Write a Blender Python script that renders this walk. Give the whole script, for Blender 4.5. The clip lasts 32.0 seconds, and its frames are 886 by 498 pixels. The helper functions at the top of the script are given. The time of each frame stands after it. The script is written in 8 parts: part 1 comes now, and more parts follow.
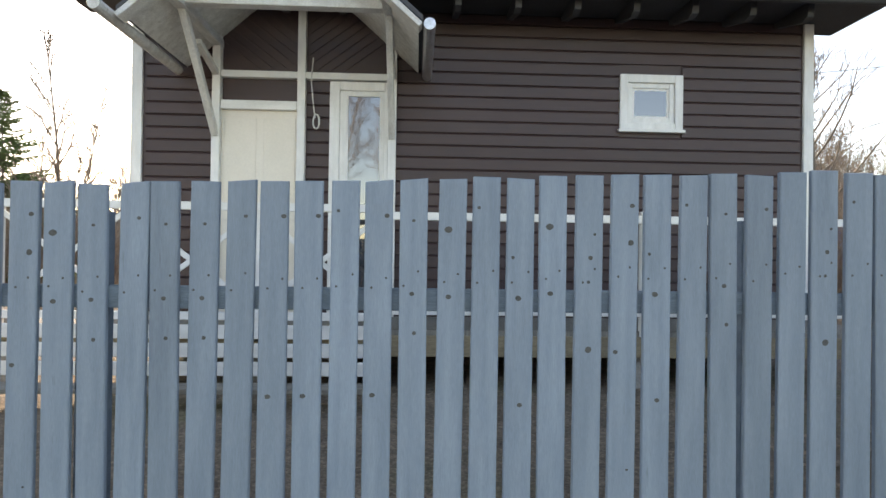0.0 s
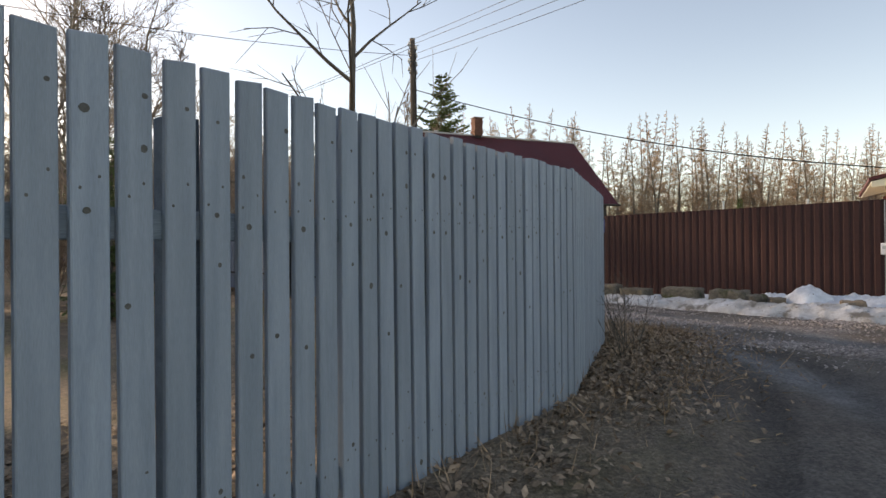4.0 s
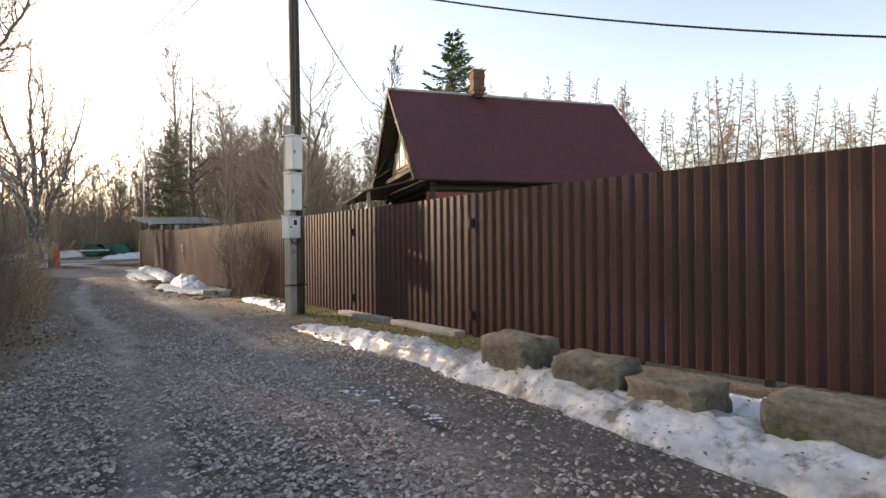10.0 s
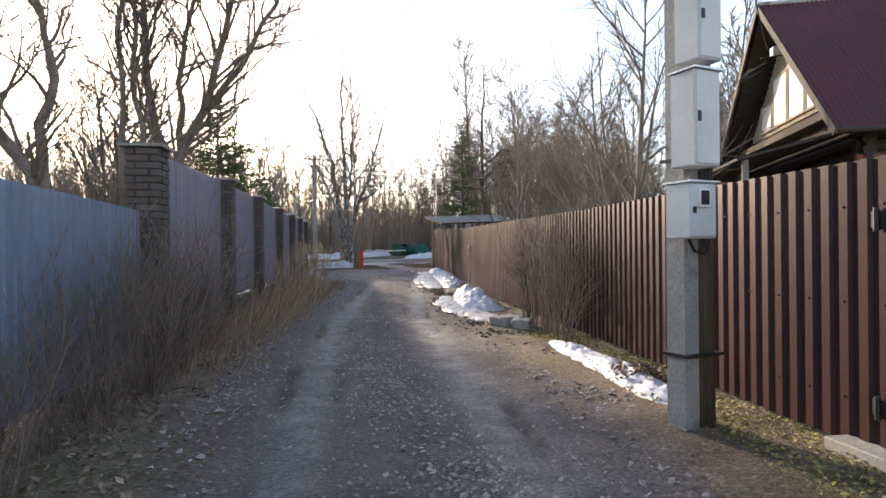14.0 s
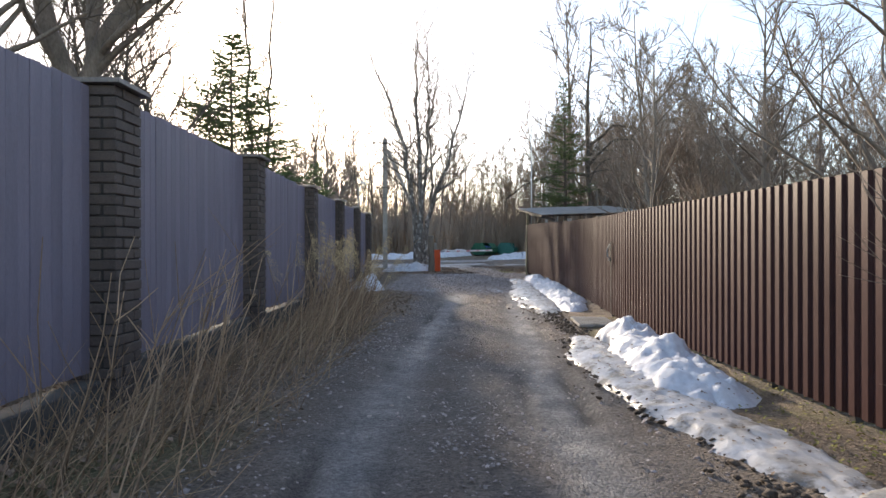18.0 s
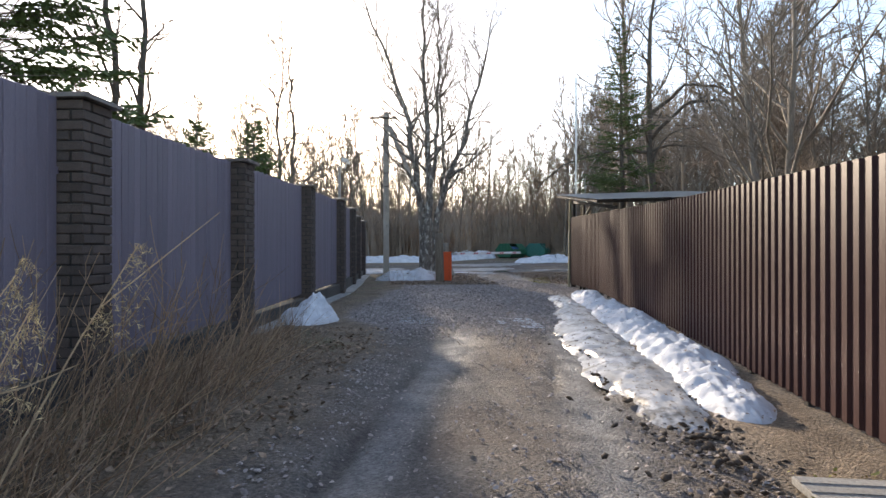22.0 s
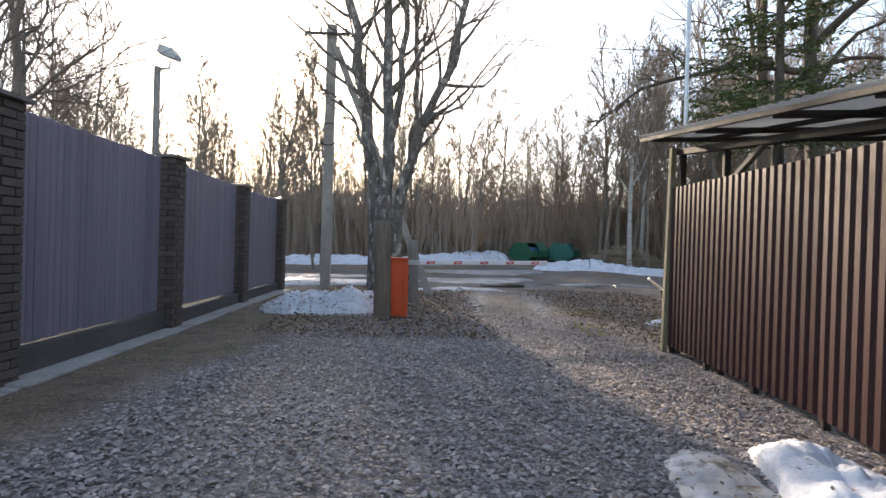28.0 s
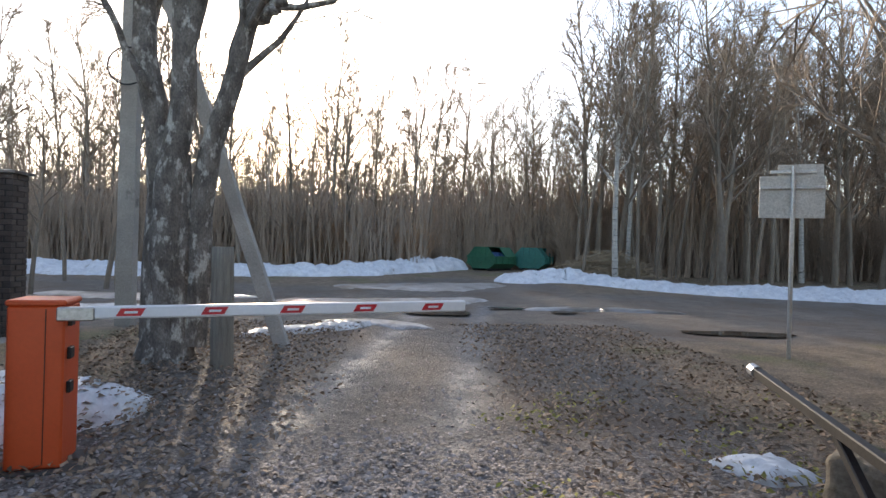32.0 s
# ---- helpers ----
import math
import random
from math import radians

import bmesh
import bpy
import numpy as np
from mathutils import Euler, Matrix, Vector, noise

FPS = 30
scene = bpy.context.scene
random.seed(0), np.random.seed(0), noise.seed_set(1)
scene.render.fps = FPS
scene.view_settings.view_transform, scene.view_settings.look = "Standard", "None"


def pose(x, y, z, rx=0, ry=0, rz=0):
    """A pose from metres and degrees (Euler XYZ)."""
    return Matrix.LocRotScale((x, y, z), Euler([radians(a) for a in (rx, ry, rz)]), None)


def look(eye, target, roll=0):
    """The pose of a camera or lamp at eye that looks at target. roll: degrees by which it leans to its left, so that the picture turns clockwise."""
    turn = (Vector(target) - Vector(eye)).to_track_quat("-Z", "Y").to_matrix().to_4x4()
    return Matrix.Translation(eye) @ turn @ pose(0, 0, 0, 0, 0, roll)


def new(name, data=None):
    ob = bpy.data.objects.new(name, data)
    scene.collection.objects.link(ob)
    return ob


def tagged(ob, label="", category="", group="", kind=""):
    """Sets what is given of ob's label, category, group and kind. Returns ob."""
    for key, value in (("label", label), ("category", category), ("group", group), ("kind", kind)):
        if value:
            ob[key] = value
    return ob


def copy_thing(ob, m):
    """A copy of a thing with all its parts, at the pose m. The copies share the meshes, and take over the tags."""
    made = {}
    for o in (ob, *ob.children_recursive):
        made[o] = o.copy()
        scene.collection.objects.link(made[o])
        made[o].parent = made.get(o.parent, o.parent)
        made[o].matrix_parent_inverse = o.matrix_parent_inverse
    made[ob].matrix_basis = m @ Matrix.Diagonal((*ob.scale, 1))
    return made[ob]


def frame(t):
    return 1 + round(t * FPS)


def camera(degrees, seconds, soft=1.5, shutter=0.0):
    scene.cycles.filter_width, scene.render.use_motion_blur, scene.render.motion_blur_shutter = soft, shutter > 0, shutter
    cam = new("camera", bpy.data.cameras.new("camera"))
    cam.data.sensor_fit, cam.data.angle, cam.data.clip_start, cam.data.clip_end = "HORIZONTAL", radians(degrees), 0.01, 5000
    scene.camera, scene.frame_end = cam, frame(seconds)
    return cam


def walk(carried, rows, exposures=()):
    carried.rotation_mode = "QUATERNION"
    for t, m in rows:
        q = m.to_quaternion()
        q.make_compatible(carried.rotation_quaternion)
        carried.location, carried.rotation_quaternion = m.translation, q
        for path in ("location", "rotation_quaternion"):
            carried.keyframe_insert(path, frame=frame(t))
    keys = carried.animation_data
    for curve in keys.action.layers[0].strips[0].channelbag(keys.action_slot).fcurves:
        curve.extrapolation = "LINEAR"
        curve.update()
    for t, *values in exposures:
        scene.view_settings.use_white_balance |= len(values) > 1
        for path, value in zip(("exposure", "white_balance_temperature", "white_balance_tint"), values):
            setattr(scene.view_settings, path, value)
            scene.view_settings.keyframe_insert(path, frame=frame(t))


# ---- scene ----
cam = camera(74.9, 32.0)
PATH = [
    (0, (-0.294, 0.110, 1.345), (-0.205, 2.108, 1.362), 0.8),
    (0.5, (0.507, 0.042, 1.295), (0.524, 2.042, 1.319), 0.9),
    (1, (1.370, 0.010, 1.225), (1.364, 2.010, 1.250), 1.0),
    (1.5, (2.331, -0.066, 1.133), (2.692, 1.901, 1.156), -0.3),
    (2, (2.986, -0.180, 1.112), (3.796, 1.648, 1.119), -0.5),
    (2.5, (3.602, -0.131, 1.167), (4.707, 1.536, 1.169), -0.6),
    (3, (4.232, 0.046, 1.161), (5.485, 1.606, 1.164), -0.7),
    (3.5, (4.943, 0.285, 1.091), (6.329, 1.727, 1.095), -0.6),
    (5.5, (7.742, 0.713, 1.067), (9.435, 1.779, 1.07), -0.8),
    (6, (8.466, 0.823, 1.104), (10.207, 1.808, 1.101), -0.9),
    (6.5, (9.185, 0.936, 1.101), (10.962, 1.854, 1.099), -0.9),
    (7, (9.905, 1.165, 1.131), (11.683, 2.08, 1.124), -0.8),
    (7.5, (10.551, 1.436, 1.171), (12.303, 2.401, 1.164), -0.8),
    (8, (11.093, 1.746, 1.158), (12.748, 2.868, 1.155), -0.7),
    (8.5, (11.643, 2.068, 1.161), (13.226, 3.29, 1.162), -0.5),
    (9, (12.187, 2.478, 1.123), (13.703, 3.782, 1.125), -0.3),
    (9.5, (12.699, 2.924, 1.161), (14.165, 4.285, 1.156), -0.4),
    (10, (13.163, 3.477, 1.176), (14.511, 4.954, 1.171), -0.6),
    (10.5, (13.534, 4.103, 1.213), (14.76, 5.684, 1.21), -0.5),
    (11, (13.856, 4.82, 1.215), (14.921, 6.513, 1.211), -0.3),
    (11.5, (14.187, 5.532, 1.172), (15.104, 7.309, 1.173), -0.4),
    (12, (14.512, 6.224, 1.235), (15.302, 8.061, 1.235), -0.5),
    (12.5, (14.835, 6.873, 1.267), (15.536, 8.746, 1.27), -0.4),
    (13, (15.04, 7.616, 1.284), (15.7, 9.504, 1.282), -0.5),
    (13.5, (15.161, 8.32, 1.305), (15.76, 10.228, 1.306), -0.5),
    (14, (15.295, 9.118, 1.307), (15.803, 11.053, 1.307), -0.5),
    (14.5, (15.365, 9.805, 1.317), (15.791, 11.76, 1.319), 0.0),
    (15, (15.373, 10.625, 1.259), (15.764, 12.587, 1.264), -0.5),
    (15.5, (15.357, 11.364, 1.314), (15.706, 13.334, 1.318), -0.2),
    (17.5, (16.05, 14.785, 1.381), (16.302, 16.769, 1.375), 0.0),
    (18, (16.218, 15.76, 1.334), (16.458, 17.746, 1.333), -0.1),
    (18.5, (16.285, 16.642, 1.306), (16.512, 18.629, 1.309), 0.1),
    (19, (16.411, 17.57, 1.278), (16.627, 19.558, 1.281), 0.1),
    (19.5, (16.581, 18.507, 1.286), (16.783, 20.496, 1.288), 0.1),
    (20, (16.763, 19.396, 1.267), (16.957, 21.387, 1.272), 0.0),
    (20.5, (16.99, 20.268, 1.303), (17.168, 22.26, 1.307), 0.2),
    (21, (17.219, 21.121, 1.342), (17.386, 23.114, 1.346), 0.0),
    (21.5, (17.493, 22.068, 1.322), (17.643, 24.062, 1.327), 0.1),
    (22, (17.61, 22.849, 1.349), (17.759, 24.843, 1.352), 0.0),
    (22.5, (17.635, 23.642, 1.352), (17.779, 25.637, 1.349), 0.1),
    (23, (17.951, 24.77, 1.355), (18.076, 26.766, 1.354), 0.2),
    (23.5, (18.077, 25.684, 1.371), (18.187, 27.681, 1.369), 0.2),
    (24, (18.205, 26.582, 1.391), (18.306, 28.579, 1.389), 0.2),
    (24.5, (18.294, 27.46, 1.401), (18.383, 29.458, 1.399), 0.2),
    (25, (18.445, 28.354, 1.404), (18.526, 30.352, 1.401), 0.4),
    (25.5, (18.603, 29.261, 1.415), (18.667, 31.26, 1.409), 0.4),
    (27.5, (19.503, 32.705, 1.486), (19.557, 34.704, 1.473), 1.9),
    (28, (19.702, 33.63, 1.525), (19.79, 35.628, 1.514), 1.7),
    (28.5, (19.893, 34.504, 1.577), (20.0, 36.502, 1.567), 1.7),
    (29, (20.176, 35.399, 1.582), (20.307, 37.394, 1.577), 1.5),
    (29.5, (20.386, 36.237, 1.591), (20.535, 38.231, 1.587), 1.5),
    (30, (20.677, 37.115, 1.596), (20.84, 39.108, 1.594), 1.4),
    (30.5, (20.885, 37.91, 1.62), (21.047, 39.904, 1.618), 1.4),
    (31, (21.197, 38.763, 1.631), (21.357, 40.756, 1.63), 1.4),
    (31.5, (21.358, 39.623, 1.638), (21.521, 41.616, 1.639), 1.7),
    (32, (21.698, 40.408, 1.685), (21.868, 42.4, 1.686), 1.6),
]
walk(cam, [(t, look(eye, target, roll)) for t, eye, target, roll in PATH],
     [(0, 1.95, 8650, 18), (1.5, 1.75, 8900, 18), (3, 1.15, 9300, 19), (6, 1.42, 9500, 18), (9, 1.58, 9500, 18), (13, 1.68, 8300, 18), (19, 1.6, 7600, 14), (25, 1.66, 7600, 14), (28, 1.78, 7900, 15), (32, 1.83, 7800, 14)])

# ---- world and sun ----
SUN_AZ, SUN_EL = -13.0, 15.0      # degrees clockwise from +y, degrees up
world = bpy.data.worlds.new("sky")
scene.world = world
world.use_nodes = True
wt = world.node_tree
sky = wt.nodes.new("ShaderNodeTexSky")
sky.sky_type = "NISHITA"
sky.sun_disc = False
sky.sun_elevation = radians(SUN_EL)
sky.sun_rotation = radians(SUN_AZ)
sky.air_density, sky.dust_density, sky.ozone_density = 0.8, 0.5, 1.0
wt.links.new(sky.outputs[0], wt.nodes["Background"].inputs[0])
wt.nodes["Background"].inputs[1].default_value = 0.15
sun = new("sun", bpy.data.lights.new("sun", "SUN"))
sun.data.energy, sun.data.angle, sun.data.color = 2.5, radians(1.8), (1.0, 0.93, 0.82)
sun_way = Vector((math.sin(radians(SUN_AZ)) * math.cos(radians(SUN_EL)), math.cos(radians(SUN_AZ)) * math.cos(radians(SUN_EL)), math.sin(radians(SUN_EL))))
sun.matrix_world = look(sun_way * 100, (0, 0, 0))


# ---- materials ----
def mat(name, c1, c2, scale=3.0, rough=0.7, bump=0.15, fine=60.0, stretch=(1, 1, 1), metal=0.0, rnd=0.0, fine_amt=0.25, spots=None, trans=0.0):
    """Two scales of variation between c1 and c2; rnd: lightness spread between objects; spots: (colour, scale, threshold)."""
    m = bpy.data.materials.new(name)
    m.use_nodes = True
    nt = m.node_tree
    b = nt.nodes["Principled BSDF"]

    def n(kind, **kw):
        k = nt.nodes.new(kind)
        for key, v in kw.items():
            k.inputs[key].default_value = v
        return k
    L = nt.links.new
    tc = n("ShaderNodeTexCoord")
    info = n("ShaderNodeObjectInfo")
    off = n("ShaderNodeVectorMath")
    off.operation = "MULTIPLY_ADD"
    comb = n("ShaderNodeCombineXYZ")
    for i in range(3):
        L(info.outputs["Random"], comb.inputs[i])
    L(comb.outputs[0], off.inputs[0])
    off.inputs[1].default_value = (37, 91, 53)
    L(tc.outputs["Object"], off.inputs[2])
    mp = n("ShaderNodeMapping")
    mp.inputs["Scale"].default_value = stretch
    L(off.outputs[0], mp.inputs[0])
    n1 = n("ShaderNodeTexNoise", Scale=scale, Detail=4.0, Roughness=0.6)
    n2 = n("ShaderNodeTexNoise", Scale=fine, Detail=3.0, Roughness=0.6)
    L(mp.outputs[0], n1.inputs["Vector"])
    L(mp.outputs[0], n2.inputs["Vector"])
    r1 = n("ShaderNodeMapRange")
    r1.inputs[1].default_value, r1.inputs[2].default_value = 0.3, 0.7
    L(n1.outputs[0], r1.inputs[0])
    mix = n("ShaderNodeMix")
    mix.data_type = "RGBA"
    mix.inputs[6].default_value, mix.inputs[7].default_value = (*c1, 1), (*c2, 1)
    L(r1.outputs[0], mix.inputs[0])
    colour = mix.outputs[2]
    if spots:
        n3 = n("ShaderNodeTexNoise", Scale=spots[1], Detail=5.0, Roughness=0.65)
        L(mp.outputs[0], n3.inputs["Vector"])
        r3 = n("ShaderNodeMapRange")
        r3.inputs[1].default_value, r3.inputs[2].default_value = spots[2], spots[2] + 0.1
        L(n3.outputs[0], r3.inputs[0])
        mx3 = n("ShaderNodeMix")
        mx3.data_type = "RGBA"
        L(r3.outputs[0], mx3.inputs[0])
        L(colour, mx3.inputs[6])
        mx3.inputs[7].default_value = (*spots[0], 1)
        colour = mx3.outputs[2]
    hsv = n("ShaderNodeHueSaturation")
    L(colour, hsv.inputs["Color"])
    r2 = n("ShaderNodeMapRange")
    r2.inputs[1].default_value, r2.inputs[2].default_value = 0.25, 0.75
    r2.inputs[3].default_value, r2.inputs[4].default_value = 1 - fine_amt, 1 + fine_amt
    L(n2.outputs[0], r2.inputs[0])
    if rnd:
        rr = n("ShaderNodeMapRange")
        rr.inputs[3].default_value, rr.inputs[4].default_value = 1 - rnd, 1 + rnd
        L(info.outputs["Random"], rr.inputs[0])
        mul = n("ShaderNodeMath")
        mul.operation = "MULTIPLY"
        L(rr.outputs[0], mul.inputs[0])
        L(r2.outputs[0], mul.inputs[1])
        L(mul.outputs[0], hsv.inputs["Value"])
    else:
        L(r2.outputs[0], hsv.inputs["Value"])
    L(hsv.outputs[0], b.inputs["Base Color"])
    b.inputs["Metallic"].default_value = metal
    rg = n("ShaderNodeMapRange")
    rg.inputs[3].default_value, rg.inputs[4].default_value = max(0.02, rough - 0.12), min(1, rough + 0.12)
    L(n1.outputs[0], rg.inputs[0])
    L(rg.outputs[0], b.inputs["Roughness"])
    if bump:
        bp = n("ShaderNodeBump", Strength=bump, Distance=0.01)
        L(n2.outputs[0], bp.inputs["Height"])
        L(bp.outputs[0], b.inputs["Normal"])
    if trans:
        b.inputs["Transmission Weight"].default_value = trans
    return m


M = {}
M["picket"] = mat("blue_grey_paint", (0.175, 0.222, 0.272), (0.25, 0.305, 0.36), 2.5, 0.62, 0.25, 60, (8, 8, 0.6), rnd=0.13, fine_amt=0.12, spots=((0.10, 0.12, 0.13), 3.0, 0.68))
M["rail"] = mat("blue_grey_rail", (0.10, 0.14, 0.18), (0.16, 0.21, 0.25), 3, 0.7, 0.2, 50, (0.6, 6, 6))
M["knot"] = mat("dark_knot", (0.05, 0.05, 0.045), (0.10, 0.10, 0.09), 40, 0.7, 0.2, 150)
M["brown_sheet"] = mat("brown_coated_steel", (0.062, 0.031, 0.029), (0.076, 0.039, 0.036), 0.8, 0.44, 0.05, 25, (1, 1, 0.4), fine_amt=0.10, rnd=0.08)
M["brown_sheet"].node_tree.nodes["Principled BSDF"].inputs["Specular IOR Level"].default_value = 0.14
M["blue_sheet"] = mat("grey_blue_coated_steel", (0.15, 0.20, 0.28), (0.21, 0.265, 0.35), 1.2, 0.45, 0.05, 20, (1, 1, 0.4), fine_amt=0.1, rnd=0.06)
M["purple_board"] = mat("purple_grey_painted_board", (0.178, 0.157, 0.203), (0.23, 0.203, 0.257), 1.5, 0.55, 0.12, 60, (4, 4, 0.5), rnd=0.1, fine_amt=0.12)
M["dark_brick"] = mat("dark_brown_brick", (0.075, 0.058, 0.052), (0.118, 0.09, 0.077), 6, 0.75, 0.35, 90, rnd=0.18)
M["mortar"] = mat("dark_mortar", (0.035, 0.03, 0.028), (0.06, 0.052, 0.048), 8, 0.9, 0.3, 120)
M["cap_metal"] = mat("grey_brown_cap_metal", (0.16, 0.14, 0.13), (0.22, 0.2, 0.19), 3, 0.4, 0.05, 40, metal=0.3)
M["concrete"] = mat("grey_concrete", (0.27, 0.26, 0.24), (0.40, 0.385, 0.36), 1.6, 0.9, 0.4, 45, spots=((0.17, 0.165, 0.15), 2.2, 0.6))
M["plinth"] = mat("dirty_plinth", (0.06, 0.054, 0.05), (0.11, 0.10, 0.092), 1.6, 0.9, 0.35, 45)
M["block"] = mat("mossy_concrete_block", (0.105, 0.09, 0.07), (0.21, 0.18, 0.14), 4.5, 0.95, 1.0, 26, rnd=0.12, fine_amt=0.4, spots=((0.07, 0.075, 0.03), 3.0, 0.54))
M["boulder"] = mat("brown_boulder", (0.15, 0.115, 0.085), (0.25, 0.195, 0.145), 4, 0.85, 0.5, 40)
M["snow"] = mat("old_snow", (0.56, 0.59, 0.64), (0.80, 0.82, 0.85), 3.2, 0.6, 1.0, 14, fine_amt=0.14, spots=((0.32, 0.30, 0.265), 5.0, 0.63))
M["trodden_ice"] = mat("trodden_grey_ice", (0.17, 0.16, 0.15), (0.42, 0.42, 0.425), 1.6, 0.35, 0.4, 16, fine_amt=0.2, spots=((0.14, 0.12, 0.10), 0.9, 0.5))
M["dirty_snow"] = mat("dirty_ice", (0.36, 0.345, 0.325), (0.68, 0.68, 0.69), 2.4, 0.35, 0.6, 16, fine_amt=0.18, spots=((0.17, 0.15, 0.125), 3.2, 0.53))
M["house_dark"] = mat("dark_brown_clapboard", (0.040, 0.022, 0.022), (0.056, 0.031, 0.030), 2.0, 0.5, 0.15, 60, (0.5, 6, 6), rnd=0.08, fine_amt=0.12)
M["white_trim"] = mat("white_painted_wood", (0.66, 0.66, 0.63), (0.80, 0.80, 0.77), 3, 0.55, 0.12, 50, (4, 4, 1), fine_amt=0.06)
M["old_white"] = mat("weathered_white_wood", (0.50, 0.49, 0.46), (0.70, 0.70, 0.67), 5, 0.7, 0.2, 50, (3, 3, 1), spots=((0.26, 0.25, 0.22), 4, 0.66))
M["cream_door"] = mat("cream_door_paint", (0.68, 0.63, 0.54), (0.75, 0.70, 0.61), 1.5, 0.45, 0.04, 40, fine_amt=0.04)
M["black_roof"] = mat("dark_roofing", (0.035, 0.037, 0.04), (0.06, 0.06, 0.065), 4, 0.6, 0.2, 50)
M["maroon_roof"] = mat("maroon_corrugated_roof", (0.078, 0.014, 0.018), (0.115, 0.022, 0.026), 0.9, 0.55, 0.12, 30, (1, 1, 1), fine_amt=0.18, spots=((0.06, 0.018, 0.018), 1.5, 0.6))
M["black_log"] = mat("blackened_wood", (0.025, 0.018, 0.014), (0.05, 0.037, 0.028), 3, 0.75, 0.3, 40, (0.5, 4, 4), rnd=0.15)
M["red_paint"] = mat("faded_red_boards", (0.20, 0.045, 0.038), (0.27, 0.07, 0.055), 3, 0.7, 0.15, 40, (3, 3, 0.5))
M["yellow_wood"] = mat("weathered_ochre_boards", (0.20, 0.155, 0.095), (0.31, 0.25, 0.16), 3, 0.7, 0.2, 40, (3, 3, 0.5), rnd=0.1)
M["siding"] = mat("cream_vinyl_siding", (0.74, 0.70, 0.56), (0.80, 0.76, 0.62), 1.2, 0.5, 0.05, 30, fine_amt=0.04, rnd=0.04)
M["brick_red"] = mat("red_brick", (0.11, 0.05, 0.035), (0.18, 0.085, 0.06), 6, 0.85, 0.4, 60, rnd=0.2)
M["glass"] = mat("window_glass", (0.02, 0.025, 0.03), (0.03, 0.035, 0.04), 1.0, 0.13, 0.0, 10)
M["glass"].node_tree.nodes["Principled BSDF"].inputs["Roughness"].default_value = 0.03
M["glass"].node_tree.nodes["Principled BSDF"].inputs["IOR"].default_value = 2.3
for l in list(M["glass"].node_tree.links):
    if l.to_socket.name == "Roughness":
        M["glass"].node_tree.links.remove(l)
M["galv"] = mat("galvanised_steel", (0.45, 0.46, 0.47), (0.58, 0.59, 0.60), 4, 0.35, 0.05, 40, metal=0.8)
M["box_grey"] = mat("light_grey_box_paint", (0.50, 0.52, 0.52), (0.60, 0.62, 0.62), 3, 0.5, 0.05, 40, fine_amt=0.06)
M["dark_metal"] = mat("dark_steel", (0.03, 0.03, 0.03), (0.055, 0.05, 0.048), 5, 0.5, 0.1, 60, metal=0.5)
M["black_plastic"] = mat("black_plastic", (0.012, 0.012, 0.013), (0.02, 0.02, 0.02), 5, 0.45, 0.05, 60)
M["wire"] = mat("black_cable", (0.012, 0.012, 0.013), (0.02, 0.02, 0.02), 5, 0.6, 0.0, 60)
M["pole_wood"] = mat("dark_tarred_pole", (0.07, 0.05, 0.036), (0.13, 0.10, 0.075), 4, 0.85, 0.4, 50, (8, 8, 0.5), fine_amt=0.3)
M["grey_wood"] = mat("grey_weathered_wood", (0.16, 0.145, 0.12), (0.28, 0.255, 0.215), 4, 0.85, 0.35, 50, (7, 7, 0.5), fine_amt=0.25)
M["orange"] = mat("orange_barrier_paint", (0.66, 0.082, 0.018), (0.72, 0.10, 0.025), 2, 0.42, 0.05, 40, fine_amt=0.05)
M["white_arm"] = mat("white_arm_paint", (0.76, 0.77, 0.78), (0.82, 0.82, 0.83), 2, 0.4, 0.03, 40, fine_amt=0.04)
M["red_reflect"] = mat("red_reflector", (0.55, 0.02, 0.03), (0.62, 0.03, 0.04), 8, 0.35, 0.03, 60)
M["blue_sign"] = mat("blue_sign_enamel", (0.008, 0.075, 0.42), (0.012, 0.09, 0.47), 2, 0.35, 0.02, 40, fine_amt=0.04)
M["white_ink"] = mat("white_sign_ink", (0.75, 0.76, 0.78), (0.8, 0.8, 0.82), 2, 0.45, 0.0, 40, fine_amt=0.03)
M["skip_green"] = mat("green_skip_paint", (0.014, 0.115, 0.065), (0.025, 0.16, 0.095), 3, 0.5, 0.1, 30, spots=((0.09, 0.055, 0.035), 3, 0.64))
M["skip_teal"] = mat("teal_skip_paint", (0.012, 0.15, 0.13), (0.02, 0.19, 0.165), 3, 0.5, 0.1, 30, spots=((0.09, 0.055, 0.035), 3, 0.66))
M["sign_back"] = mat("weathered_sign_board", (0.50, 0.49, 0.45), (0.64, 0.63, 0.59), 4, 0.7, 0.15, 40, spots=((0.33, 0.30, 0.25), 3, 0.6))
M["felt_grey"] = mat("grey_corrugated_sheet", (0.30, 0.285, 0.265), (0.46, 0.44, 0.41), 1.5, 0.7, 0.2, 30, spots=((0.16, 0.14, 0.12), 2, 0.6))
M["bark_dark"] = mat("dark_grey_bark", (0.075, 0.062, 0.05), (0.14, 0.12, 0.10), 5, 0.9, 0.6, 30, (2, 2, 0.6), fine_amt=0.35)
M["bark_far"] = mat("brown_grey_bark", (0.17, 0.135, 0.105), (0.27, 0.225, 0.18), 3, 0.9, 0.2, 20, (2, 2, 0.6), rnd=0.2)
